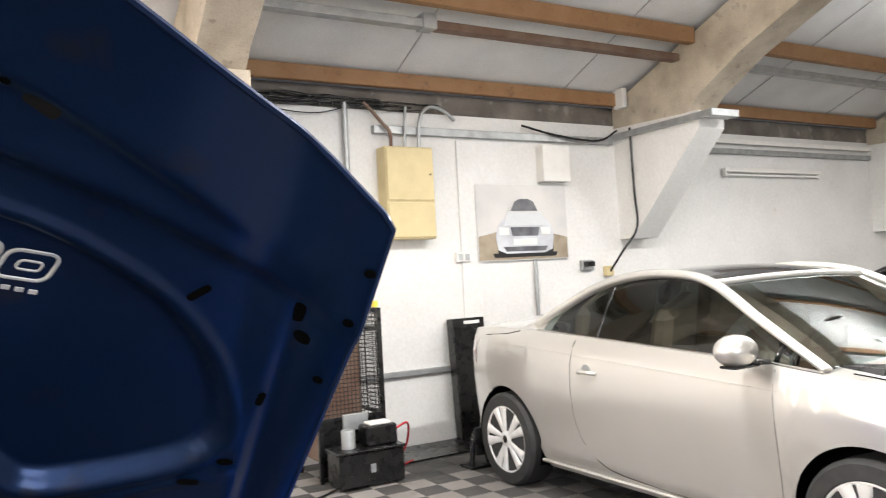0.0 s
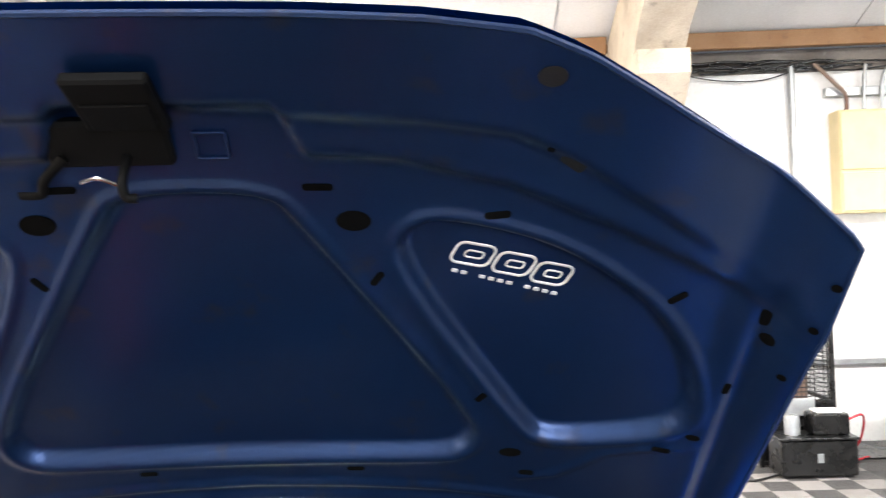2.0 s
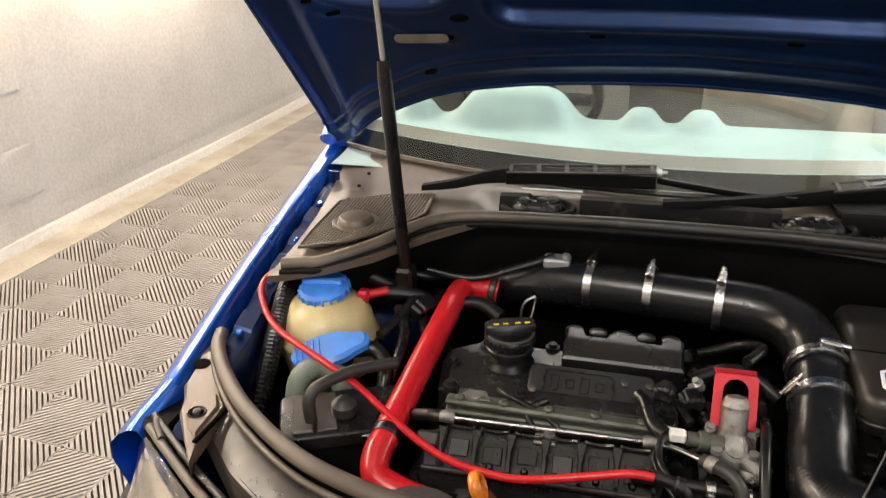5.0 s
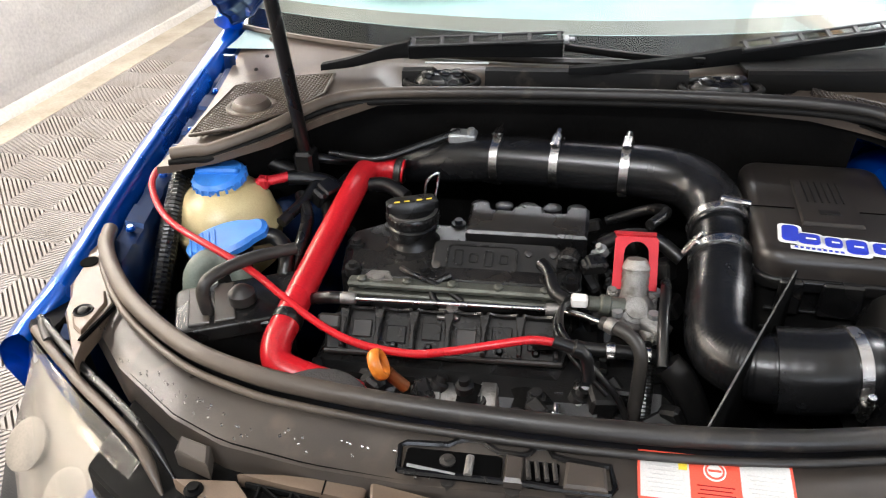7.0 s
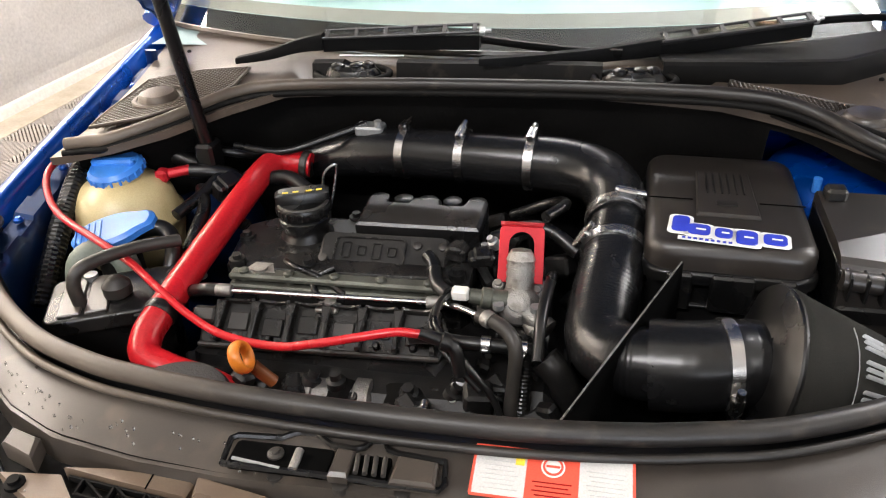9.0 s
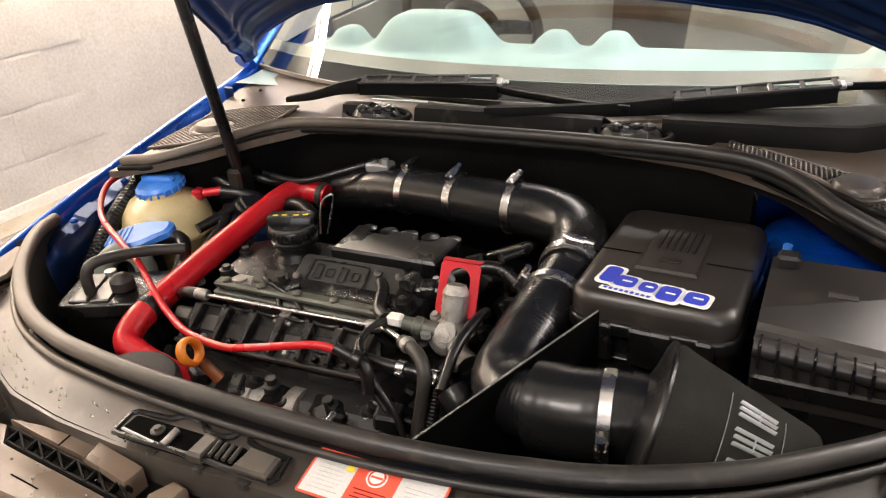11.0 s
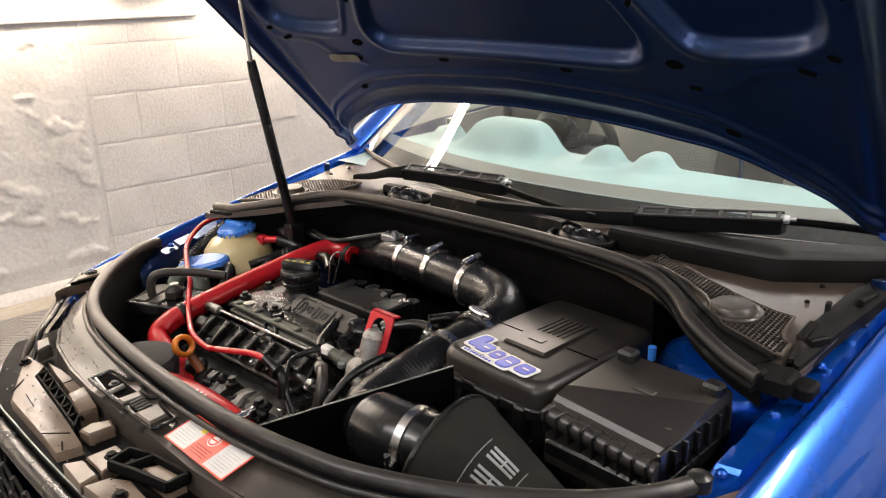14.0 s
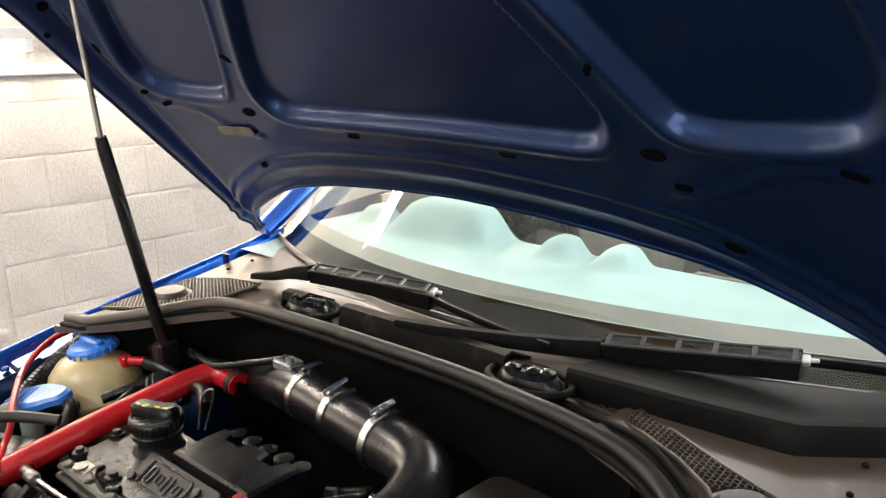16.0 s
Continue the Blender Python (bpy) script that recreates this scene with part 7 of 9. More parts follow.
# fuse box
fuse = thing("fuse_box", (0.54, 0.65, 0.60), "black plastic fuse box with a ribbed sloping lid", "fuse box")
fm2 = Matrix.Translation((0.524, 0.657, 0.004)) @ Matrix.Rotation(radians(-2), 4, "Z")
b = Shape(fm2); prism(b, rounded(-0.074, -0.088, 0.074, 0.092, 0.008), 0.60, 0.80, 0.004); part("case", b, M_BLACK, fuse)
rows = []
for x in np.linspace(-0.080, 0.078, 12):
    yc = interp(x, [-0.080, 0.05, 0.078], [-0.045, 0.022, 0.035])
    yf = interp(x, [-0.080, 0.078], [-0.068, -0.062])
    zf = 0.852 - 0.20 * (yc - yf)
    rows.append([(x, 0.092, 0.80), (x, 0.090, 0.846), (x, 0.084, 0.852), (x, yc, 0.852), (x, yf, zf), (x, yf - 0.006, zf - 0.006), (x, -0.088, zf - 0.014), (x, -0.091, 0.78)])
b = Shape(fm2); slab(b, rows, (0, 0, -0.02)); flid = part("lid", b, M_LID, fuse, "folded black lid", 12)
for sd in (-1, 1):
    b = Shape(fm2); box(b, (0.076 if sd > 0 else -0.078, 0.0, 0.812), (0.006, 0.17, 0.05), 0.002); part("lid_side", b, M_BLACK, flid)
b = Shape(fm2); tube(b, [(-0.080, -0.088, 0.829), (0.0, -0.088, 0.822), (0.078, -0.088, 0.816)], 0.012, 14); part("front_roll", b, M_LID, flid, "rounded front roll", 60)
for k in range(9):
    x = -0.073 + 0.018 * k
    z = 0.829 - 0.0825 * (x + 0.08)
    b = Shape(fm2); box(b, (x, -0.091, z - 0.004), (0.0032, 0.024, 0.032), 0.001); part("rib", b, M_BLACK, flid)
for k in range(6):
    b = Shape(fm2); box(b, (0.080, -0.060 + 0.027 * k, 0.818), (0.012, 0.0034, 0.034), 0.001); part("rib", b, M_BLACK, flid)
b = Shape(fm2); prism(b, rounded(-0.080, -0.094, 0.080, 0.094, 0.006), 0.775, 0.795, 0.003); part("flange", b, M_BLACK, fuse)
for x, y in ((-0.062, 0.068), (0.066, 0.062)):
    b = Shape(fm2); box(b, (x, y, 0.858), (0.026, 0.024, 0.018), 0.004); part("clip", b, M_BLACK, flid, "moulded clip")
b = Shape(fm2); box(b, (0.0, 0.008, 0.8525), (0.030, 0.010, 0.0022), 0.0008); part("tag", b, M_DUSTY, flid, "small embossed tag")
for k, (x, y) in enumerate(((0.036, -0.036), (0.056, -0.030))):
    b = Shape(fm2); box(b, (x, y, 0.8395 if k == 0 else 0.8398), (0.012, 0.008, 0.0016), 0.0005, None); part("pictogram", b, M_DUSTY, flid)
b = Shape(); lathe(b, [(0.006, 0), (0.006, 0.02)], Matrix.Translation((0.462, 0.798, 0.828)), 10); solo("valve_cap", b, M_CAPBLUE, "small blue cap beside the fuse box", "cap")

# coolant tank
tank = thing("coolant_tank", (-0.545, 0.735, 0.70), "yellowed round coolant tank with a blue cap", "tank")
b = Shape(); lathe(b, [(0.045, -0.10), (0.072, -0.075), (0.082, -0.035), (0.082, -0.02), (0.085, -0.016), (0.085, -0.008), (0.080, -0.004), (0.074, 0.022), (0.058, 0.044), (0.036, 0.054), (0.036, 0.062)], Matrix.Translation((-0.545, 0.738, 0.775)), 36); part("vessel", b, M_TANK, tank, "translucent yellowed vessel", 60)
b = Shape(); cm = frame_at((-0.548, 0.744, 0.832), (-0.05, -0.15, 1)); lathe(b, [(0.036, 0.0), (0.042, 0.002), (0.042, 0.012), (0.037, 0.018), (0.02, 0.020)], cm, 30)
for k in range(20):
    a = 2 * math.pi * k / 20
    box(b, (0.042 * math.cos(a), 0.042 * math.sin(a), 0.007), (0.004, 0.004, 0.010), 0.001, cm)
tc = part("cap", b, M_CAPBLUE, tank, "blue ribbed screw cap")
b = Shape(cm); box(b, (0, 0, 0.021), (0.072, 0.014, 0.012), 0.004); part("grip", b, M_CAPBLUE, tc)
b = Shape(); box(b, (-0.49, 0.77, 0.82), (0.02, 0.02, 0.02), 0.004); tube(b, [(-0.50, 0.765, 0.82), (-0.455, 0.79, 0.822)], 0.008, 10); part("outlet", b, M_REDPAINT, tank, "red outlet stub")
b = Shape()
for k in range(3):
    box(b, (-0.492 + 0.008 * k, 0.668 + 0.004 * k, 0.775), (0.005, 0.003, 0.014), 0.0005)
part("printed_mark", b, M_LINE, tank, "small dark printed mark")
# washer bottle
wash = thing("washer_bottle", (-0.50, 0.62, 0.70), "washer filler neck with a blue flip cap", "bottle")
b = Shape(); lathe(b, [(0.030, -0.16), (0.030, -0.02), (0.036, -0.012), (0.036, 0.0)], Matrix.Translation((-0.495, 0.625, 0.795)), 24); part("neck", b, M_DARK, wash, "dark filler neck")
wm2 = frame_at((-0.498, 0.622, 0.805), (-0.12, -0.25, 1), (1, 0.45, 0))
b = Shape(wm2); prism(b, [(0.055 * math.cos(a) + (0.012 if math.cos(a) > 0.9 else 0), 0.034 * math.sin(a)) for a in np.linspace(0, 2 * math.pi, 28, endpoint=False)], -0.008, 0.006, 0.005); wc = part("flip_cap", b, M_CAPBLUE, wash, "pale blue oval flip cap")
b = Shape(wm2)
for k in range(5):
    box(b, (-0.046 + 0.009 * k, 0, 0.0065), (0.003, 0.04, 0.002), 0.0008)
part("ridge", b, M_CAPBLUE, wc)
# black box with pipes in front of the tank
absb = thing("carbon_canister", (-0.44, 0.52, 0.65), "dusty black box with bent pipes beside the headlight", "canister")
cm2 = Matrix.Translation((-0.447, 0.523, 0)) @ Matrix.Rotation(radians(24), 4, "Z")
b = Shape(cm2); soft_lid(b, -0.072, -0.046, 0.072, 0.046, 0.60, 0.764, 0.014, 0.005); part("case", b, M_BLACK, absb)
b = Shape(cm2); soft_lid(b, -0.078, -0.052, 0.078, 0.052, 0.752, 0.772, 0.014, 0.005); part("lid", b, M_ENGINE, absb, "dusty black lid")
for x in (-0.045, -0.012):
    b = Shape(cm2); box(b, (x, 0.0, 0.773), (0.028, 0.085, 0.005), 0.002); part("lid_pad", b, M_COVER, absb, "dusty raised pad")
b = Shape(); tube(b, smooth_path([(-0.470, 0.492, 0.770), (-0.472, 0.495, 0.805), (-0.462, 0.512, 0.820), (-0.43, 0.565, 0.815), (-0.385, 0.61, 0.805)], 6), 0.0088, 12); part("pipe", b, M_DUSTY, absb, "bent dusty rubber pipe")
b = Shape(); lathe(b, [(0.018, 0), (0.018, 0.014), (0.010, 0.022), (0.004, 0.024)], Matrix.Translation((-0.432, 0.520, 0.776)), 18); part("stud", b, M_DUSTY, absb)
part("stud", lathe(Shape(), [(0.009, 0), (0.009, 0.012)], Matrix.Translation((-0.49, 0.55, 0.768)), 12), M_GALV, absb)
b = Shape(); tube(b, smooth_path([(-0.53, 0.56, 0.70), (-0.525, 0.575, 0.775), (-0.50, 0.60, 0.788), (-0.47, 0.60, 0.77), (-0.46, 0.59, 0.70)], 6), 0.017, 14); solo("filler_hose", b, M_GREYGREEN, "pale grey bent plastic filler hose beside the black box", "hose")

# red pipes
rp = thing("red_boost_pipe", (-0.36, 0.65, 0.75), "bright red silicone boost pipe across the engine", "hose")
rpp = smooth_path([(-0.280, 0.856, 0.806), (-0.310, 0.854, 0.811), (-0.333, 0.842, 0.815), (-0.342, 0.812, 0.814), (-0.347, 0.735, 0.805), (-0.356, 0.61, 0.786), (-0.364, 0.505, 0.766), (-0.369, 0.468, 0.753), (-0.360, 0.444, 0.740), (-0.325, 0.434, 0.730), (-0.26, 0.428, 0.712), (-0.22, 0.42, 0.67)], 8)
part("pipe", tube(Shape(), rpp, 0.0197, 22), M_RED, rp, "", 60)
b = Shape(); lathe(b, [(0.0206, -0.007), (0.0216, -0.005), (0.0216, 0.005), (0.0206, 0.007)], frame_at((-0.3647, 0.500, 0.7648), (-0.07, -0.96, -0.20)), 22); box(b, (-0.389, 0.498, 0.762), (0.02, 0.02, 0.012), 0.003); part("band", b, M_BLACK, rp, "black band clamp")
b = Shape(); lathe(b, [(0.0205, -0.006), (0.0222, -0.004), (0.0222, 0.004), (0.0205, 0.006)], frame_at((-0.288, 0.8555, 0.807), (1, -0.05, -0.12)), 22); part("band", b, M_DUSTY, rp, "grey band clamp")
b = Shape()
for k in range(3):
    box(b, (-0.338 + 0.007 * k, 0.838 + 0.004 * k, 0.8342), (0.003, 0.010, 0.001), 0.0003)
part("print", b, M_SILVERPRINT, rp, "small white print")
low = thing("red_lower_hose", (-0.1, 0.36, 0.66), "glossy red silicone hose low behind the front panel", "hose")
part("hose", tube(Shape(), smooth_path([(-0.34, 0.375, 0.655), (-0.29, 0.377, 0.694), (-0.20, 0.384, 0.712), (-0.12, 0.389, 0.716), (-0.06, 0.393, 0.711), (-0.015, 0.398, 0.698), (0.02, 0.402, 0.67)], 6), 0.0245, 20), M_RED, low, "", 60)
clamp(low, (-0.018, 0.3975, 0.699), (0.9, 0.06, -0.32), 0.025, 0)
b = Shape()
for k in range(3):
    box(b, (-0.115 + 0.012 * k, 0.381, 0.7395), (0.004, 0.014, 0.001), 0.0003)
part("print", b, M_SILVERPRINT, low, "small white print")
# thin red vacuum hose
vac = thing("red_vacuum_hose", (-0.5, 0.6, 0.7), "thin red vacuum hose draped over the engine", "hose")
path_part("hose", [(-0.60, 0.83, 0.80), (-0.63, 0.81, 0.835), (-0.656, 0.772, 0.842), (-0.647, 0.712, 0.838), (-0.588, 0.640, 0.822), (-0.486, 0.582, 0.811), (-0.430, 0.556, 0.800), (-0.377, 0.522, 0.789), (-0.318, 0.488, 0.774), (-0.26, 0.462, 0.768), (-0.19, 0.448, 0.770), (-0.14, 0.444, 0.782), (-0.09, 0.448, 0.793), (-0.045, 0.455, 0.800), (-0.014, 0.456, 0.799)], 0.0052, M_RED, vac, "", 10)
b = Shape(); lathe(b, [(0.0075, -0.014), (0.0075, 0.010), (0.011, 0.012), (0.011, 0.022)], frame_at((-0.004, 0.456, 0.797), (1, 0, -0.35)), 14); tube(b, smooth_path([(0.010, 0.462, 0.787), (0.022, 0.458, 0.778), (0.028, 0.45, 0.75)], 5), 0.008, 12); part("joint", b, M_BLACK, vac, "black pipe joint")

# dipstick
M_STEM = mat("brown_plastic", (0.16, 0.05, 0.012), 0.4, 0, scale=30, fine=600, bump=0.05)
dip = thing("dipstick", (-0.22, 0.425, 0.70), "orange dipstick ring handle", "dipstick")
b = Shape(frame_at((-0.222, 0.424, 0.770), (0.9, 0.2, 0.35))); tube(b, [(0.0155 * math.cos(a), 0.0175 * math.sin(a), 0) for a in np.linspace(0, 2 * math.pi, 25)], 0.0048, 8, cap=False, squash=1.6); part("ring", b, M_ORANGE, dip)
path_part("stem", [(-0.214, 0.43, 0.754), (-0.207, 0.433, 0.742), (-0.195, 0.437, 0.725)], 0.008, M_STEM, dip, "brown plastic stem")
# belt cover
b = Shape(); lathe(b, [(0.073, -0.14), (0.073, -0.014), (0.069, -0.005), (0.060, 0.0), (0.02, 0.003)], frame_at((-0.292, 0.364, 0.749), (-0.03, -0.06, 1)), 40); solo("belt_cover", b, M_TYRE, "round black belt cover beside the red pipe", "cover")

# valve with red bracket
valve = thing("boost_valve", (0.08, 0.57, 0.72), "cast aluminium valve on a red bracket", "valve")
b = Shape()
rows = [[(0.053, 0.632, 0.850), (0.107, 0.634, 0.849)], [(0.055, 0.620, 0.852), (0.106, 0.622, 0.851)], [(0.052, 0.600, 0.82), (0.109, 0.602, 0.82)], [(0.050, 0.588, 0.79), (0.111, 0.590, 0.79)]]
b.add(*(lambda o: (o.v, o.f))(slab(Shape(), rows[:2], (0, 0, -0.003))))
arch = [(0.0165 * math.cos(a), 0.012 + 0.0165 * math.sin(a)) for a in np.linspace(math.pi, 0, 13)]
rm = frame_at((0.0815, 0.604, 0.820), (0, -0.89, 0.454), (1, 0, 0))
prism(b, [(-0.0285, -0.036), (-0.017, -0.036)] + arch + [(0.017, -0.036), (0.0285, -0.036), (0.0275, 0.030), (0.0245, 0.034), (-0.0245, 0.034), (-0.0275, 0.030)], -0.0015, 0.0015, 0.0006, rm)
part("bracket", b, M_REDPAINT, valve, "red folded bracket")
b = Shape(); lathe(b, [(0.021, -0.035), (0.021, -0.004), (0.0185, 0.0)] + [(0.0180 - 0.0012 * (k % 2), 0.002 + 0.0045 * k) for k in range(9)] + [(0.0160, 0.044), (0.0125, 0.050), (0.005, 0.052)], frame_at((0.082, 0.582, 0.782), (0, 0.36, 0.93)), 24); part("body", b, M_ALU, valve, "finned aluminium body", 30)
b = Shape(); lathe(b, [(0.012, -0.026), (0.022, -0.020), (0.026, -0.006), (0.026, 0.004), (0.021, 0.010), (0.014, 0.013), (0.014, 0.018), (0.010, 0.019), (0.002, 0.019)], frame_at((0.083, 0.563, 0.772), (0.05, -0.62, 0.78)), 24); part("cap_boss", b, M_ALU, valve, "round cast boss", 30)
b = Shape(); lathe(b, [(0.013, 0), (0.012, 0.018), (0.0135, 0.020), (0.0135, 0.030), (0.010, 0.032), (0.0095, 0.046)], frame_at((0.068, 0.561, 0.778), (-1, -0.12, 0.18)), 18); part("side_port", b, M_CAST, valve, "dull brassy side port", 30)
b = Shape(); lathe(b, [(0.015, 0), (0.0135, 0.012), (0.0125, 0.030), (0.0150, 0.032), (0.0150, 0.040), (0.009, 0.042)], frame_at((0.090, 0.557, 0.770), (0.72, -0.52, -0.30)), 18); part("snout", b, M_ALU, valve, "cast outlet snout", 30)
b = Shape(); prism(b, rounded(-0.030, -0.020, 0.030, 0.020, 0.008), 0, 0.006, 0.002, frame_at((0.082, 0.590, 0.774), (0, -0.45, 0.89))); part("flange", b, M_ALU, valve, "cast mounting flange")
for x, y in ((0.055, 0.592), (0.11, 0.594), (0.06, 0.545), (0.105, 0.545)):
    part("bolt", lathe(Shape(), [(0.007, 0), (0.007, 0.007)], Matrix.Translation((x, y, 0.778)), 10), M_GALV, valve)
b = Shape(); box(b, (0.012, 0.556, 0.788), (0.022, 0.015, 0.016), 0.003); conn = part("connector", b, M_PALE, valve, "white plug connector")
path_part("lead", [(-0.003, 0.554, 0.788), (-0.02, 0.57, 0.79), (-0.03, 0.60, 0.80), (-0.04, 0.615, 0.802)], 0.009, M_BLACK, valve, "black corrugated lead")
# wires and small hoses round the engine
clutter = thing("wiring_loom", (0.0, 0.55, 0.6), "black wires and small hoses over the engine", "cables")
for pts, r in (
    ([(0.0, 0.556, 0.787), (-0.009, 0.54, 0.787), (-0.010, 0.505, 0.786), (0.0, 0.485, 0.78), (0.030, 0.459, 0.763), (0.068, 0.445, 0.718), (0.08, 0.43, 0.67)], 0.0042),
    ([(0.0, 0.553, 0.785), (-0.013, 0.53, 0.784), (-0.014, 0.50, 0.78), (0.01, 0.465, 0.765), (0.050, 0.448, 0.73)], 0.0035),
    ([(0.122, 0.60, 0.795), (0.120, 0.575, 0.80), (0.114, 0.519, 0.79), (0.113, 0.471, 0.76)], 0.0070),
    ([(-0.04, 0.505, 0.755), (-0.015, 0.496, 0.764), (0.025, 0.490, 0.765), (0.079, 0.492, 0.762), (0.114, 0.495, 0.753), (0.128, 0.50, 0.72)], 0.0085),
    ([(0.120, 0.485, 0.755), (0.140, 0.475, 0.735), (0.162, 0.470, 0.68), (0.17, 0.465, 0.60)], 0.019),
    ([(-0.075, 0.470, 0.695), (-0.014, 0.466, 0.70), (0.059, 0.470, 0.70), (0.09, 0.48, 0.69)], 0.0090),
    ([(-0.16, 0.59, 0.79), (-0.185, 0.575, 0.78), (-0.17, 0.555, 0.765), (-0.13, 0.548, 0.755), (-0.09, 0.55, 0.75)], 0.0045),
    ([(-0.26, 0.78, 0.80), (-0.30, 0.80, 0.81), (-0.36, 0.80, 0.80), (-0.42, 0.79, 0.79)], 0.012),
    ([(-0.455, 0.79, 0.82), (-0.42, 0.80, 0.815), (-0.39, 0.81, 0.80), (-0.36, 0.80, 0.77)], 0.012),
    ([(-0.43, 0.77, 0.80), (-0.405, 0.72, 0.79), (-0.40, 0.66, 0.77), (-0.41, 0.60, 0.72)], 0.010),
    ([(-0.47, 0.63, 0.80), (-0.43, 0.645, 0.80), (-0.405, 0.62, 0.78), (-0.41, 0.57, 0.72)], 0.012),
    ([(-0.60, 0.82, 0.84), (-0.56, 0.83, 0.845), (-0.50, 0.825, 0.83), (-0.44, 0.83, 0.80)], 0.014),
    ([(0.03, 0.68, 0.79), (0.07, 0.70, 0.80), (0.11, 0.70, 0.80), (0.15, 0.68, 0.78)], 0.010),
    ([(-0.33, 0.70, 0.78), (-0.37, 0.73, 0.78), (-0.39, 0.78, 0.79), (-0.37, 0.84, 0.80)], 0.009),
    ([(0.105, 0.70, 0.82), (0.13, 0.74, 0.82), (0.11, 0.78, 0.80), (0.05, 0.79, 0.77)], 0.008),
):
    path_part("hose", pts, r, M_BLACK, clutter, "", 10)
for pts, r0 in (([(-0.60, 0.82, 0.84), (-0.625, 0.78, 0.832), (-0.612, 0.70, 0.805), (-0.602, 0.63, 0.765), (-0.595, 0.56, 0.71)], 0.015), ([(0.094, 0.515, 0.76), (0.097, 0.490, 0.745), (0.097, 0.465, 0.70), (0.095, 0.44, 0.64)], 0.0085)):
    sp = smooth_path(pts, 24)
    b = Shape(); tube(b, sp, [r0 * (1 + 0.10 * (i % 2)) for i in range(len(sp))], 12); part("corrugated_sleeve", b, M_BLACK, clutter, "black corrugated sleeve", 20)
for c, size, turn, mt in (((0.028, 0.475, 0.708), (0.034, 0.022, 0.026), -4, M_BLACK), ((-0.175, 0.445, 0.700), (0.03, 0.03, 0.035), 20, M_ENGINE), ((-0.01, 0.43, 0.66), (0.05, 0.03, 0.03), -15, M_ENGINE), ((0.03, 0.62, 0.80), (0.035, 0.022, 0.018), 15, M_BLACK), ((-0.005, 0.635, 0.797), (0.03, 0.025, 0.02), -10, M_ENGINE), ((-0.39, 0.78, 0.80), (0.05, 0.025, 0.03), 60, M_BLACK), ((-0.30, 0.86, 0.80), (0.04, 0.03, 0.03), 10, M_BLACK), ((-0.385, 0.57, 0.755), (0.035, 0.05, 0.03), 5, M_ENGINE)):
    b = Shape(Matrix.Translation(c) @ Matrix.Rotation(radians(turn), 4, "Z") @ Matrix.Rotation(radians(turn * 0.4), 4, "X"))
    box(b, (0, 0, 0), size, 0.004)
    box(b, (0, 0, size[2] * 0.4), (size[0] * 0.6, size[1] * 1.15, size[2] * 0.5), 0.003)
    part("plug_housing", b, mt, clutter, "moulded plug housing" if mt is not M_ALU else "small cast metal fitting")
for pts, r0, mt in (([(-0.23, 0.60, 0.79), (-0.21, 0.58, 0.795), (-0.17, 0.575, 0.78), (-0.14, 0.56, 0.77)], 0.004, M_BLACK), ([(-0.44, 0.70, 0.79), (-0.42, 0.75, 0.80), (-0.41, 0.80, 0.81)], 0.009, M_BLACK), ([(-0.36, 0.90, 0.80), (-0.40, 0.86, 0.82), (-0.45, 0.85, 0.83), (-0.50, 0.86, 0.82)], 0.008, M_BLACK)):
    path_part("hose", pts, r0, mt, clutter, "", 10)
r = random.Random(11)
b = Shape()
for k in range(60):
    x, y = r.uniform(-0.34, 0.14), r.uniform(0.425, 0.475)
    m = Matrix.Translation((x, y, r.uniform(0.655, 0.715))) @ Euler((r.uniform(-0.5, 0.5), r.uniform(-0.5, 0.5), r.uniform(0, 3))).to_matrix().to_4x4()
    if k % 3:
        box(b, (0, 0, 0), (r.uniform(0.015, 0.05), r.uniform(0.015, 0.035), r.uniform(0.015, 0.04)), 0.004, m)
    else:
        lathe(b, [(0.012, -0.02), (0.012, 0.012), (0.007, 0.014), (0.007, 0.022)], m, 12)
for k in range(40):
    x, y = r.uniform(0.02, 0.15), r.uniform(0.50, 0.80)
    m = Matrix.Translation((x, y, r.uniform(0.66, 0.76))) @ Euler((r.uniform(-0.5, 0.5), r.uniform(-0.5, 0.5), r.uniform(0, 3))).to_matrix().to_4x4()
    box(b, (0, 0, 0), (r.uniform(0.015, 0.04), r.uniform(0.015, 0.035), r.uniform(0.015, 0.04)), 0.004, m)
tagged(part("fitting", b, M_DARK, clutter, "small grimy engine fittings"), kind="stuff")
b = Shape()
for x, y, z in ((0.02, 0.455, 0.70), (0.04, 0.66, 0.80), (0.03, 0.645, 0.795), (-0.36, 0.60, 0.76)):
    part("bright_fitting", lathe(Shape(), [(0.008, -0.008), (0.008, 0.004), (0.0045, 0.005), (0.0045, 0.012)], frame_at((x, y, z), (r.uniform(-0.6, 0.6), r.uniform(-0.6, 0.2), 1)), 10), M_GALV, clutter, "bright metal union")
b = Shape(); lathe(b, [(0.03, -0.05), (0.034, -0.045), (0.034, -0.02), (0.031, -0.018), (0.031, 0.03), (0.034, 0.032), (0.034, 0.05), (0.028, 0.055), (0.012, 0.057)], frame_at((-0.135, 0.455, 0.682), (1, 0.05, -0.03)), 24); part("alternator_end", b, M_ALU, clutter, "cast metal housing")

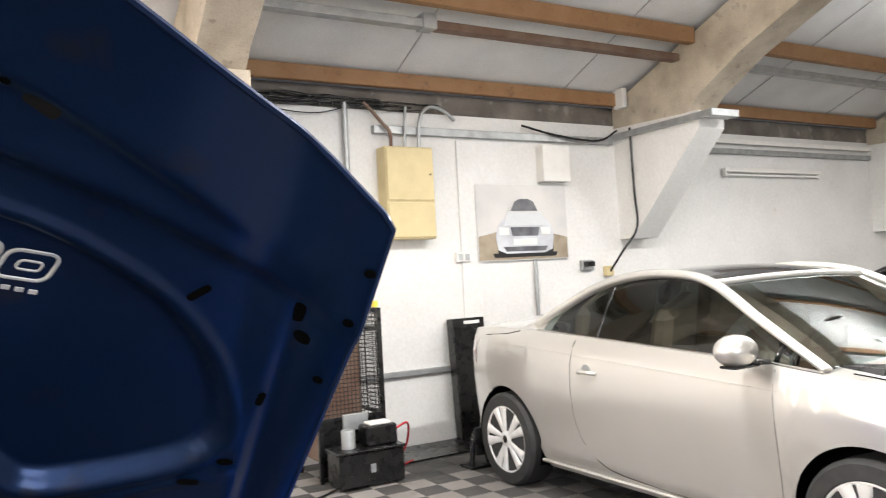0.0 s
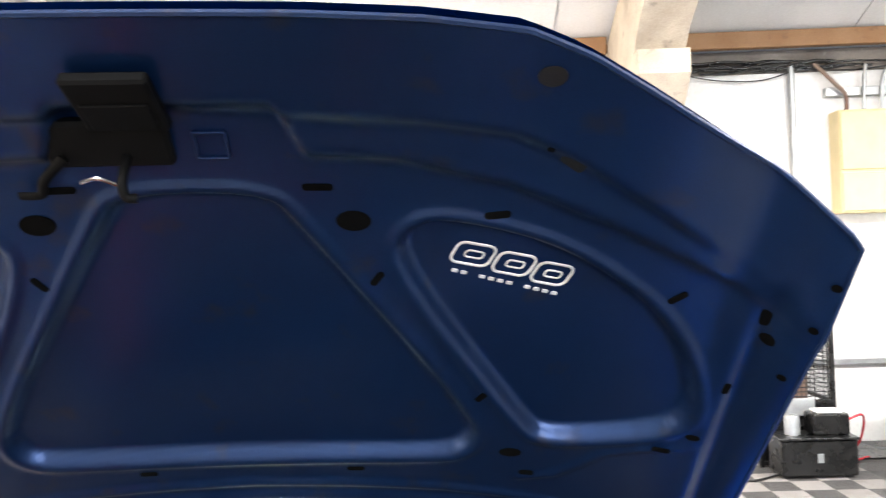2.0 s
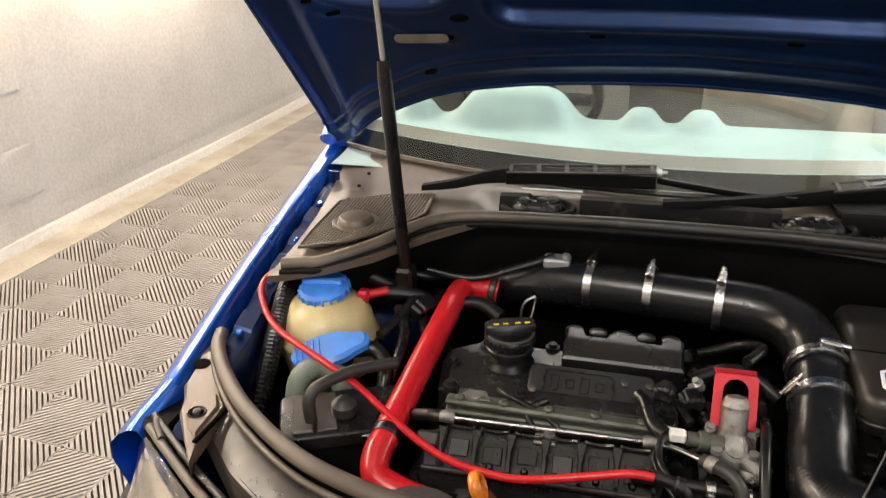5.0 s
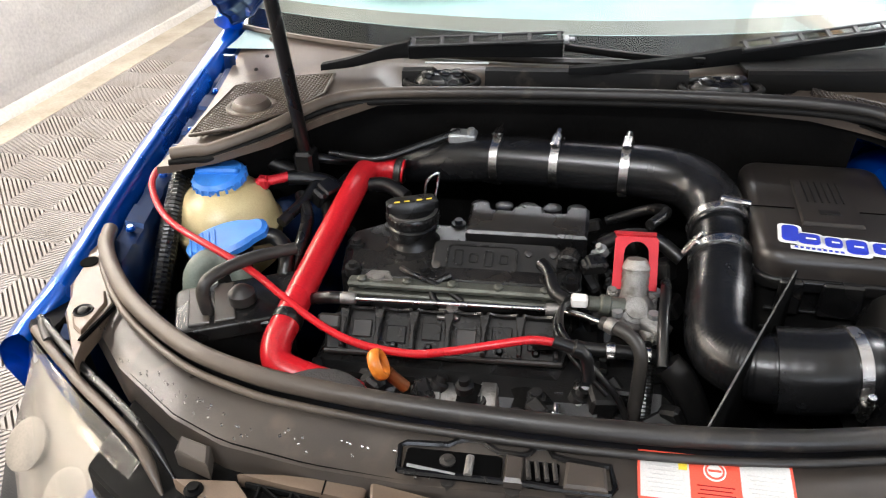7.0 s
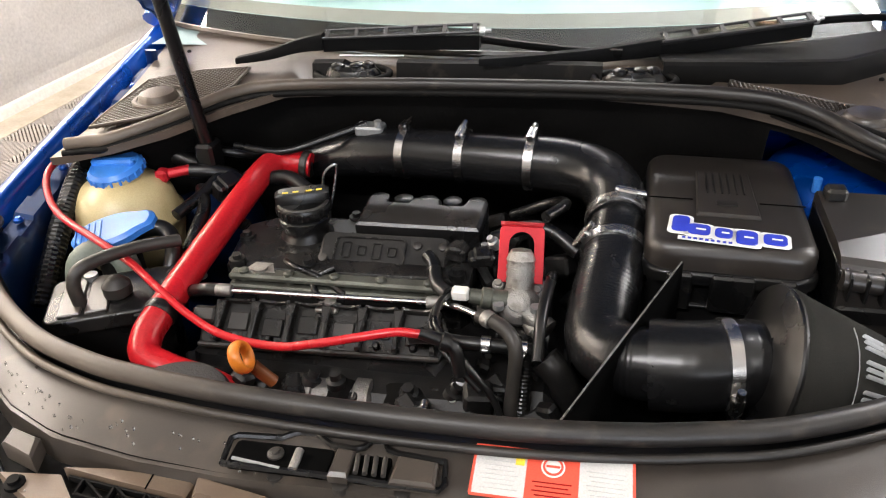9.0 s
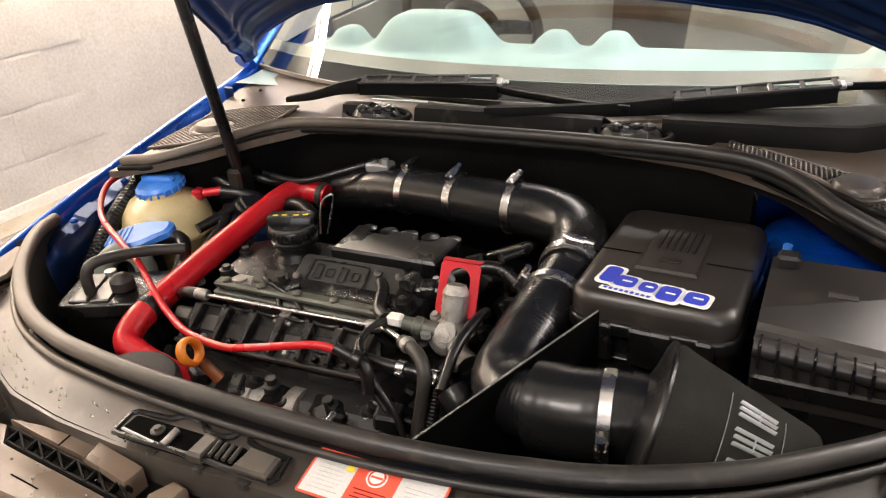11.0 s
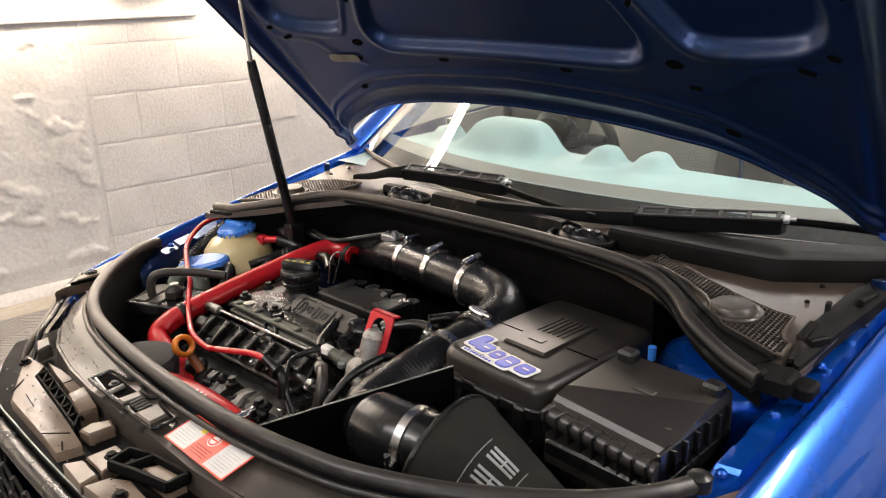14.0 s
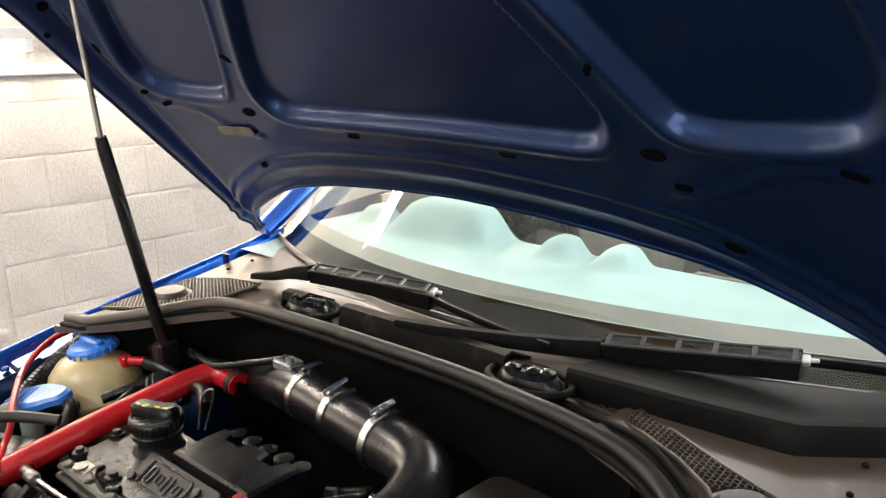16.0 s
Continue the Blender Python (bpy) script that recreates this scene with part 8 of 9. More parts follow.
for c in ((0.052, 0.4905, 0.7645), (0.095, 0.4935, 0.759), (-0.036, 0.467, 0.699), (-0.007, 0.466, 0.700), (0.049, 0.469, 0.700)):
    b = Shape(frame_at(c, (1, 0.03, 0)))
    lathe(b, [(0.0092, -0.006), (0.0104, -0.005), (0.0104, 0.005), (0.0092, 0.006)], None, 16)
    box(b, (0.011, 0, 0), (0.006, 0.005, 0.008), 0.001)
    part("crimp_clip", b, M_STEEL, clutter, "bright crimped clip")
# bosses of the cast valve housing
for c, d, rr, h in (((0.082, 0.560, 0.772), (0, -0.7, 0.7), 0.017, 0.012), ((0.062, 0.572, 0.765), (-1, -0.1, 0.1), 0.012, 0.030), ((0.055, 0.590, 0.776), (0, -0.4, 0.9), 0.008, 0.010), ((0.104, 0.585, 0.772), (0, -0.4, 0.9), 0.008, 0.010), ((0.098, 0.548, 0.757), (0.4, -0.8, -0.2), 0.010, 0.018)):
    part("boss", lathe(Shape(), [(rr, -0.012), (rr, h), (rr * 0.8, h + 0.002), (rr * 0.55, h + 0.002), (rr * 0.55, h + 0.006), (0.001, h + 0.006)], frame_at(c, d), 16), M_ALU, valve)

# ---- parked cars ----
def parked_car(name, cx, dy, colour, label, glasslabel):
    """A coupe with its nose towards -y of the building, its side at cx - 0.9."""
    car = thing(name, BLD @ Vector((cx, 3.0 + dy, 0)), label, "car")
    M = BLD @ Matrix.Translation((cx, dy, 0))
    YF, YR, RW = 1.90, 4.47, 0.315

    def taper(y):
        return interp(y, [0.78, 0.85, 1.0, 1.3, 1.8, 2.6, 4.2, 4.7, 4.95, 5.1, 5.17], [0.60, 0.72, 0.84, 0.94, 0.985, 1, 1, 0.965, 0.91, 0.82, 0.74])

    def belt(y):
        return interp(y, [0.78, 0.9, 1.2, 1.9, 2.36, 3.55, 4.1, 4.6, 5.05, 5.17], [0.62, 0.74, 0.83, 0.93, 0.972, 1.035, 1.065, 1.08, 1.05, 0.98])

    def crown(y):
        return interp(y, [0.78, 0.9, 1.2, 1.6, 2.0, 4.1, 4.3, 4.9, 5.1, 5.17], [0.64, 0.77, 0.89, 0.96, 1.0, 1.10, 1.13, 1.12, 1.08, 1.0])

    def low(y):
        z = interp(y, [0.78, 1.0, 1.3, 4.8, 5.17], [0.30, 0.22, 0.19, 0.19, 0.34])
        for c in (YF, YR):
            if abs(y - c) < 0.365:
                z = max(z, RW + math.sqrt(0.365 ** 2 - (y - c) ** 2))
        return z

    def width(z, y):
        zb = belt(y)
        t = (z - 0.19) / (zb - 0.19)
        flare = 0.018 * max(0, 1 - abs(y - YR) / 0.55) + 0.018 * max(0, 1 - abs(y - YF) / 0.55)
        return interp(t, [0, 0.06, 0.14, 0.2, 0.4, 0.62, 0.80, 0.92, 1.0], [0.80, 0.845, 0.858, 0.852, 0.876, 0.892, 0.888, 0.868, 0.83]) + flare * (1 if 0.1 < t < 0.85 else 0.4)

    ys = sorted(set(np.round(np.concatenate([np.linspace(0.78, 5.17, 90), [YF + 0.365 * math.cos(a) for a in np.linspace(0, math.pi, 25)], [YR + 0.365 * math.cos(a) for a in np.linspace(0, math.pi, 25)]]), 4)))
    for s in (-1, 1):
        rows = []
        for y in ys:
            z0, zb = low(y), belt(y)
            r = []
            for k in range(13):
                z = z0 + (zb - z0) * k / 12
                r.append((s * width(z, y) * taper(y), y, z))
            zc = crown(y)
            for k in range(1, 7):
                t = k / 6
                r.append((s * width(zb, y) * taper(y) * (1 - t), y, zb + (zc - zb) * math.sin(t * math.pi / 2)) if not 2.12 < y < 4.15 else (s * (width(zb, y) * taper(y) - 0.02 * min(t * 3, 1)), y, zb - 0.02 * t))
            rows.append(r)
        b = Shape(M); grid(b, rows); part("side_body", b, colour, car, "", 40)
        # wheel housings
        for yc in (YF, YR):
            b = Shape(M)
            arc = [(yc + 0.362 * math.cos(a), RW + 0.362 * math.sin(a)) for a in np.linspace(-0.35, math.pi + 0.35, 25)]
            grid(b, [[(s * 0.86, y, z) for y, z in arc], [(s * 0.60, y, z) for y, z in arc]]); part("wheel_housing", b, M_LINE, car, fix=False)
            # wheel
            wm = M @ Matrix.Translation((s * 0.785, yc, RW)) @ Matrix.Rotation(radians(90 * s), 4, "Y")
            b = Shape(wm); lathe(b, [(0.21, -0.11), (0.295, -0.112), (0.315, -0.09), (0.318, 0), (0.315, 0.085), (0.295, 0.108), (0.232, 0.112), (0.222, 0.10)], None, 48); w = part("wheel", b, M_TYRE, car, "black road tyre")
            b = Shape(wm); lathe(b, [(0.222, -0.10), (0.222, 0.085), (0.228, 0.104), (0.220, 0.106), (0.208, 0.095), (0.200, 0.02)], None, 48); part("rim", b, M_RIM, w, "silver alloy rim")
            b = Shape(wm); lathe(b, [(0.19, 0.0), (0.19, 0.01), (0.02, 0.012)], None, 30); part("brake_disc", b, M_DARK, w, "dark brake behind the spokes")
            for k in range(5):
                for da in (-0.17, 0.17):
                    a = 2 * math.pi * k / 5 + 0.3
                    p0 = Vector((0.045 * math.cos(a + da), 0.045 * math.sin(a + da), 0.094))
                    p1 = Vector((0.215 * math.cos(a + da * 1.25), 0.215 * math.sin(a + da * 1.25), 0.100))
                    b = Shape(wm); tube(b, [p0, p0.lerp(p1, 0.5) + Vector((0, 0, 0.004)), p1], [0.022, 0.024, 0.036], 8, squash=0.45); part("spoke", b, M_RIM, w)
            b = Shape(wm); lathe(b, [(0.066, 0.06), (0.066, 0.096), (0.048, 0.106), (0.03, 0.108)], None, 24); hub = part("hub", b, M_RIM, w)
            b = Shape(wm); lathe(b, [(0.028, 0.107), (0.026, 0.111), (0.01, 0.112)], None, 20); part("hub_cap", b, M_CHROME, hub)

        # greenhouse: rail, side glass, rear pillar
        rail = smooth_path([(s * 0.80, 2.10, 0.962), (s * 0.745, 2.46, 1.165), (s * 0.66, 2.80, 1.34), (s * 0.62, 3.08, 1.396), (s * 0.615, 3.40, 1.394), (s * 0.64, 3.70, 1.335), (s * 0.69, 3.95, 1.225), (s * 0.745, 4.2, 1.10)], 8)
        b = Shape(M); tube(b, rail, [0.030 + 0.022 * min(1, i / len(rail) * 1.6) for i in range(len(rail))], 12, squash=0.6); part("roof_rail", b, colour, car, "", 60)

        def rail_z(y):
            return interp(y, [q.y for q in rail], [q.z for q in rail])

        def rail_x(y):
            return interp(y, [q.y for q in rail], [abs(q.x) for q in rail])

        rows = []
        for y in np.linspace(2.24, 4.08, 40):
            zb, zt = belt(y) - 0.01, rail_z(y) - 0.012
            xb = width(belt(y), y) - 0.018
            rows.append([(s * (xb + (rail_x(y) - xb) * t + 0.012 * math.sin(t * math.pi)), y, zb + (zt - zb) * t) for t in np.linspace(0, 1, 7)])
        b = Shape(M); grid(b, rows); g = part("side_glass", b, M_GLASSCAR, car, glasslabel, 60, fix=False); g.visible_shadow = False
        b = Shape(M); tube(b, [(s * (width(belt(y), y) - 0.012), y, belt(y) + 0.003) for y in np.linspace(2.1, 4.12, 24)], 0.009, 8); part("window_trim", b, M_CHROME, car, "bright waist trim")
        b = Shape(M); tube(b, [(r_[0], r_[1], r_[2]) for r_ in [rows[i][0] for i in (28, 28)] + [rows[28][6]]][1:], 0.012, 8); part("window_post", b, M_BLACK, car, "dark window post")
        rows = [[(s * 0.80, 4.02, 1.05), (s * 0.79, 4.22, 1.07), (s * 0.74, 4.36, 1.09)], [(s * 0.725, 3.98, 1.16), (s * 0.72, 4.15, 1.14), (s * 0.66, 4.28, 1.12)], [(s * 0.65, 3.80, 1.28), (s * 0.63, 3.95, 1.24), (s * 0.56, 4.1, 1.2)], [(s * 0.60, 3.62, 1.36), (s * 0.58, 3.75, 1.33), (s * 0.5, 3.9, 1.29)]]
        b = Shape(M); grid(b, rows); part("rear_pillar", b, colour, car, "", 60)
        # shut lines
        for pts in ([(3.72, 1.02), (3.74, 0.8), (3.73, 0.55), (3.68, 0.42), (3.55, 0.32), (3.3, 0.27), (2.5, 0.25), (2.34, 0.3), (2.31, 0.6), (2.33, 0.95)],):
            sp = smooth_path([(0, y, z) for y, z in pts], 6)
            b = Shape(M); tube(b, [(s * (width(q.z, q.y) * taper(q.y) - 0.001), q.y, q.z) for q in sp], 0.0020, 5); part("shut_line", b, M_LINE, car, "dark door gap")
        b = Shape(M); tube(b, [(s * (width(z, y) * taper(y) + 0.001), y, z) for y, z in ((5.05, 0.99), (4.7, 1.02), (4.45, 1.035), (4.3, 1.06))], 0.003, 5); part("boot_line", b, M_LINE, car)
        b = Shape(M); tube(b, [(s * (width(belt(y) - 0.11, y) * taper(y) + 0.0005), y, belt(y) - 0.11) for y in np.linspace(2.3, 4.6, 20)], 0.004, 5, squash=0.5); part("crease", b, colour, car)
        b = Shape(M); tube(b, [(s * (width(0.24, y) + 0.004), y, 0.235) for y in np.linspace(2.28, 4.1, 8)], 0.012, 6); part("sill", b, colour, car)
        # bonnet shut line, handle, mirror, lamps
        b = Shape(M); tube(b, [(s * width(belt(y), y) * taper(y) * 0.93, y, belt(y) + (crown(y) - belt(y)) * 0.2) for y in np.linspace(0.95, 2.0, 12)], 0.003, 5); part("bonnet_line", b, M_LINE, car)
        b = Shape(M); tube(b, smooth_path([(s * 0.885, 3.66, 0.835), (s * 0.915, 3.62, 0.845), (s * 0.915, 3.55, 0.845), (s * 0.885, 3.50, 0.84)], 5), 0.013, 8); h = part("door_handle", b, colour, car, "bright pull handle")
        b = Shape(M); lathe(b, [(0.05, 0), (0.046, 0.004), (0.03, 0.006)], Matrix.Translation((s * 0.882, 3.59, 0.84)) @ Matrix.Rotation(radians(90 * s), 4, "Y"), 20); part("handle_cup", b, M_DARK if colour is M_NIGHT else M_GALV, h)
        mm = M @ Matrix.Translation((s * 0.985, 2.42, 1.045))
        b = Shape(mm)
        prof = []
        for t in np.linspace(0, math.pi, 9):
            prof.append([(0.115 * math.cos(a) * math.sin(t) ** 0.7, -0.075 * math.cos(t), 0.075 * math.sin(a) * math.sin(t) ** 0.6) for a in np.linspace(0, 2 * math.pi, 21)])
        grid(b, prof); mir = part("door_mirror", b, colour, car, "rounded mirror shell", 60)
        b = Shape(M); tube(b, [(s * 0.84, 2.36, 0.985), (s * 0.93, 2.39, 0.99)], 0.022, 8, squash=0.6); box(b, (s * 0.975, 2.41, 0.975), (0.17, 0.09, 0.012), 0.005); part("mirror_foot", b, M_BLACK, mir)
        b = Shape(M); rows = [[(s * (width(z, y) * taper(y) + 0.003), y, z) for z in (0.80, 0.88, 0.96)] for y in (4.90, 5.0, 5.08, 5.13)]; grid(b, rows); part("tail_lamp", b, M_AMBER, car, "red tail lamp")
        b = Shape(M); rows = [[(s * (width(z, y) * taper(y) + 0.003), y, z) for z in (0.58, 0.66, 0.72)] for y in (0.84, 0.95, 1.1, 1.25)]; grid(b, rows); part("headlamp", b, M_LENS, car, "clear headlamp")
        b = Shape(M); box(b, (s * 0.84, YR + 0.36, 0.24), (0.16, 0.02, 0.2), 0.006); part("mud_flap", b, M_BLACK, car)
        b = Shape(M); box(b, (s * 0.84, YF + 0.37, 0.24), (0.14, 0.02, 0.16), 0.006); part("mud_flap", b, M_BLACK, car)
    # roof, windscreen, rear screen
    rows = [[(x, y, z - 0.05 * (x / 0.62) ** 2) for x in np.linspace(-0.62, 0.62, 13)] for y, z in ((2.76, 1.365), (2.9, 1.405), (3.1, 1.432), (3.35, 1.435), (3.6, 1.40), (3.75, 1.36))]
    b = Shape(M); slab(b, rows, (0, 0, -0.02)); part("roof", b, M_NIGHT, car, "black glass roof panel", 60)
    rows = [[(u * (0.80 + (0.63 - 0.80) * t), 1.98 + (2.76 - 1.98) * t + 0.12 * u * u * (1 - t) + 0.05 * u * u, 0.985 + (1.36 - 0.985) * t + 0.015 * math.sin(math.pi * t) - 0.02 * u * u) for u in np.linspace(-1, 1, 17)] for t in np.linspace(0, 1, 9)]
    b = Shape(M); slab(b, rows, (0, 0.003, -0.004)); g = part("windscreen", b, M_GLASSCAR, car, glasslabel, 60); g.visible_shadow = False
    b = Shape(M); tube(b, [rows[-1][i] for i in range(17)], 0.022, 8); part("header_rail", b, colour, car, "", 60)
    rows = [[(u * (0.58 + 0.12 * t), 3.72 + 0.52 * t, 1.37 - 0.25 * t) for u in np.linspace(-1, 1, 9)] for t in np.linspace(0, 1, 5)]
    b = Shape(M); slab(b, rows, (0, 0.003, -0.004)); g = part("rear_screen", b, M_GLASSCAR, car, "", 60); g.visible_shadow = False
    # cabin
    b = Shape(M); box(b, (0, 3.05, 0.55), (1.5, 2.1, 0.3), 0.02); part("cabin_floor", b, M_LINE, car)
    b = Shape(M); box(b, (0, 2.05, 0.90), (1.46, 0.36, 0.14), 0.05); part("dashboard", b, M_BLACK, car, "dark dashboard")
    for x in (-0.36, 0.36):
        b = Shape(M); box(b, (x, 3.18, 0.87), (0.46, 0.16, 0.56), 0.06, None); seat = part("seat", b, M_TAN if colour is M_SILVER else M_LINE, car, "tan leather seat" if colour is M_SILVER else "dark seat")
        b = Shape(M); box(b, (x, 3.24, 1.22), (0.24, 0.08, 0.13), 0.04); part("headrest", b, M_BLACK, seat)
        b = Shape(M); box(b, (x, 2.85, 0.78), (0.46, 0.5, 0.14), 0.05); part("cushion", b, M_TAN if colour is M_SILVER else M_LINE, seat)
    b = Shape(M); box(b, (0, 3.85, 0.95), (1.2, 0.14, 0.4), 0.05); part("rear_bench", b, M_TAN if colour is M_SILVER else M_LINE, car)
    b = Shape(M @ frame_at((-0.36, 2.42, 0.99), (0, 0.9, 0.45))); tube(b, [(0.18 * math.cos(a), 0.18 * math.sin(a), 0) for a in np.linspace(0, 2 * math.pi, 30)], 0.014, 8, cap=False); box(b, (0, 0, 0), (0.34, 0.04, 0.02), 0.006); part("steering_wheel", b, M_BLACK, car)
    for y, z, sz in ((0.80, 0.45, 0.3), (5.14, 0.6, 0.5)):
        b = Shape(M); box(b, (0, y, z), (1.1, 0.06, sz), 0.02); part("bumper_core", b, colour, car)
    b = Shape(M); box(b, (0, 3.0, 0.2), (1.55, 3.9, 0.06), 0.01); part("underbody", b, M_LINE, car)
    return car


parked_car("silver_convertible", 4.19, 0.0, M_SILVER, "silver folding roof convertible parked beside the white wall", "tinted green glass")
parked_car("dark_car", 6.75, -0.35, M_NIGHT, "dark car parked beyond the silver convertible", "dark tinted glass")

# ---- things along the far wall ----
heat = thing("cage_heater", BLD @ Vector((2.52, 5.55, 0)), "tall black framed heater with a wire mesh guard", "heater")
for x in (2.29, 2.80):
    for y in (5.36, 5.80):
        b = B(); box(b, (x, y, 0.62), (0.03, 0.03, 1.24), 0.004); part("post", b, M_BLACK, heat)
for z in (0.03, 0.45, 1.09, 1.23):
    b = B(); box(b, (2.545, 5.36, z), (0.54, 0.025, 0.03), 0.004); part("cross_bar", b, M_BLACK, heat)
    b = B(); box(b, (2.80, 5.58, z), (0.025, 0.44, 0.03), 0.004); part("cross_bar", b, M_BLACK, heat)
b = B(); box(b, (2.5, 5.62, 0.62), (0.36, 0.3, 1.0), 0.02); part("burner_case", b, M_RUST, heat, "rusty brown burner case")
b = B(); box(b, (2.55, 5.37, 0.25), (0.5, 0.02, 0.42), 0.006); part("lower_panel", b, M_BLACK, heat)
b = B()
for k in range(17):
    tube(b, [(2.30 + 0.031 * k, 5.35, 0.46), (2.30 + 0.031 * k, 5.35, 1.22)], 0.003, 4)
for k in range(25):
    tube(b, [(2.29, 5.35, 0.46 + 0.031 * k), (2.80, 5.35, 0.46 + 0.031 * k)], 0.003, 4)
for k in range(14):
    tube(b, [(2.81, 5.37 + 0.031 * k, 0.46), (2.81, 5.37 + 0.031 * k, 1.22)], 0.003, 4)
for k in range(25):
    tube(b, [(2.81, 5.36, 0.46 + 0.031 * k), (2.81, 5.80, 0.46 + 0.031 * k)], 0.003, 4)
part("mesh_guard", b, M_DARK, heat, "dark wire mesh guard", fix=False)
b = B(); box(b, (2.56, 5.34, 0.42), (0.20, 0.03, 0.12), 0.006); part("control_panel", b, M_GALV, heat, "grey control panel")
b = B(); box(b, (2.83, 5.6, 1.27), (0.03, 0.3, 0.05), 0.006); part("tape", b, M_YELLOW, heat, "yellow tape on the top edge")

case = thing("battery_case", BLD @ Vector((2.55, 5.15, 0)), "black plastic battery case on the tiled floor", "case")
b = B(); box(b, (2.55, 5.15, 0.14), (0.50, 0.24, 0.24), 0.012); part("case", b, M_BLACK, case)
b = B(); box(b, (2.55, 5.15, 0.265), (0.52, 0.26, 0.018), 0.005); part("lid", b, M_BLACK, case)
b = B(); box(b, (2.55, 5.028, 0.14), (0.04, 0.006, 0.06), 0.002); part("latch", b, M_GALV, case)
pack = thing("starter_pack", BLD @ Vector((2.66, 5.17, 0.28)), "small black pack with a pale top", "battery")
b = B(); box(b, (2.66, 5.17, 0.345), (0.24, 0.16, 0.14), 0.01); part("body", b, M_BLACK, pack)
b = B(); box(b, (2.66, 5.17, 0.425), (0.17, 0.12, 0.02), 0.006); part("top", b, M_PALE, pack, "pale top plate")
b = B(); lathe(b, [(0.05, 0), (0.05, 0.12), (0.045, 0.13)], Matrix.Translation((2.42, 5.15, 0.276)), 20); solo("small_canister", b, M_GALV, "small grey canister standing on the battery case", "canister")
pipe("lead", [(2.80, 5.17, 0.36), (2.92, 5.2, 0.38), (2.95, 5.3, 0.2), (2.9, 5.4, 0.02), (3.1, 5.5, 0.02)], 0.008, M_REDPAINT, "thin red lead from the pack", "cable")
pipe("lead", [(2.30, 5.1, 0.02), (2.1, 5.0, 0.015), (1.9, 5.05, 0.015), (1.7, 4.9, 0.015)], 0.008, M_BLACK, "black lead lying on the floor", "cable")
board = thing("black_board", BLD @ Vector((3.95, 5.9, 0)), "tall black board leaning on the white wall", "board")
bmx = BLD @ Matrix.Translation((3.96, 5.93, 0.0)) @ Matrix.Rotation(radians(-4), 4, "X")
b = Shape(bmx); box(b, (0, 0, 0.54), (0.38, 0.03, 1.06), 0.005); part("panel", b, M_BLACK, board)
b = Shape(bmx); box(b, (-0.185, -0.05, 0.54), (0.02, 0.10, 1.06), 0.004); part("edge_strip", b, M_BLACK, board)
b = Shape(bmx); box(b, (0.05, -0.02, 1.03), (0.16, 0.012, 0.03), 0.003); part("tag", b, M_PALE, board, "small white tag")
chock = thing("wheel_stand", BLD @ Vector((3.55, 5.2, 0)), "small black steel stand beside the rear wheel", "stand")
b = B(); tube(b, smooth_path([(3.35, 5.02, 0.02), (3.40, 5.04, 0.24), (3.48, 5.05, 0.26), (3.52, 5.05, 0.02)], 5), 0.02, 8); part("loop", b, M_BLACK, chock)
b = B(); box(b, (3.44, 5.05, 0.012), (0.26, 0.18, 0.02), 0.004); part("base", b, M_BLACK, chock)
# dark rubber mat strip behind the car
b = B(); box(b, (3.9, 5.72, 0.014), (1.9, 0.5, 0.01), 0.002); solo("rubber_mat", b, M_BLACK, "black rubber mat along the wall foot", "mat")

# ---- floor tiles and wall blocks ----
T = 0.2


def tile_mesh(name, material, ribs):
    """A square tile whose ribs run along its diagonal, with slits between them."""
    b = Shape()
    h = T / 2 - 0.0012
    q = math.sqrt(0.5)
    far = h / q
    w = 2 * far / ribs

    def at(c, t, z):
        return (q * (t - c), q * (t + c), z)

    for k in range(ribs):
        c = -far + w * (k + 0.5)
        lo, hi = c - w * 0.30, c + w * 0.30
        tl, th = far - abs(lo), far - abs(hi)
        vs = [at(lo, -tl, -0.010), at(hi, -th, -0.010), at(hi, th, -0.010), at(lo, tl, -0.010), at(lo, -tl, 0.004), at(hi, -th, 0.004), at(hi, th, 0.004), at(lo, tl, 0.004)]
        b.add(vs, [(4, 5, 6, 7), (0, 1, 5, 4), (1, 2, 6, 5), (2, 3, 7, 6), (3, 0, 4, 7)])
    for x0, y0, x1, y1 in ((-h, -h, h, -h + 0.004), (-h, h - 0.004, h, h), (-h, -h, -h + 0.004, h), (h - 0.004, -h, h, h)):
        b.add([(x0, y0, 0.0032), (x1, y0, 0.0032), (x1, y1, 0.0032), (x0, y1, 0.0032)], [(0, 1, 2, 3)])
    return b, material


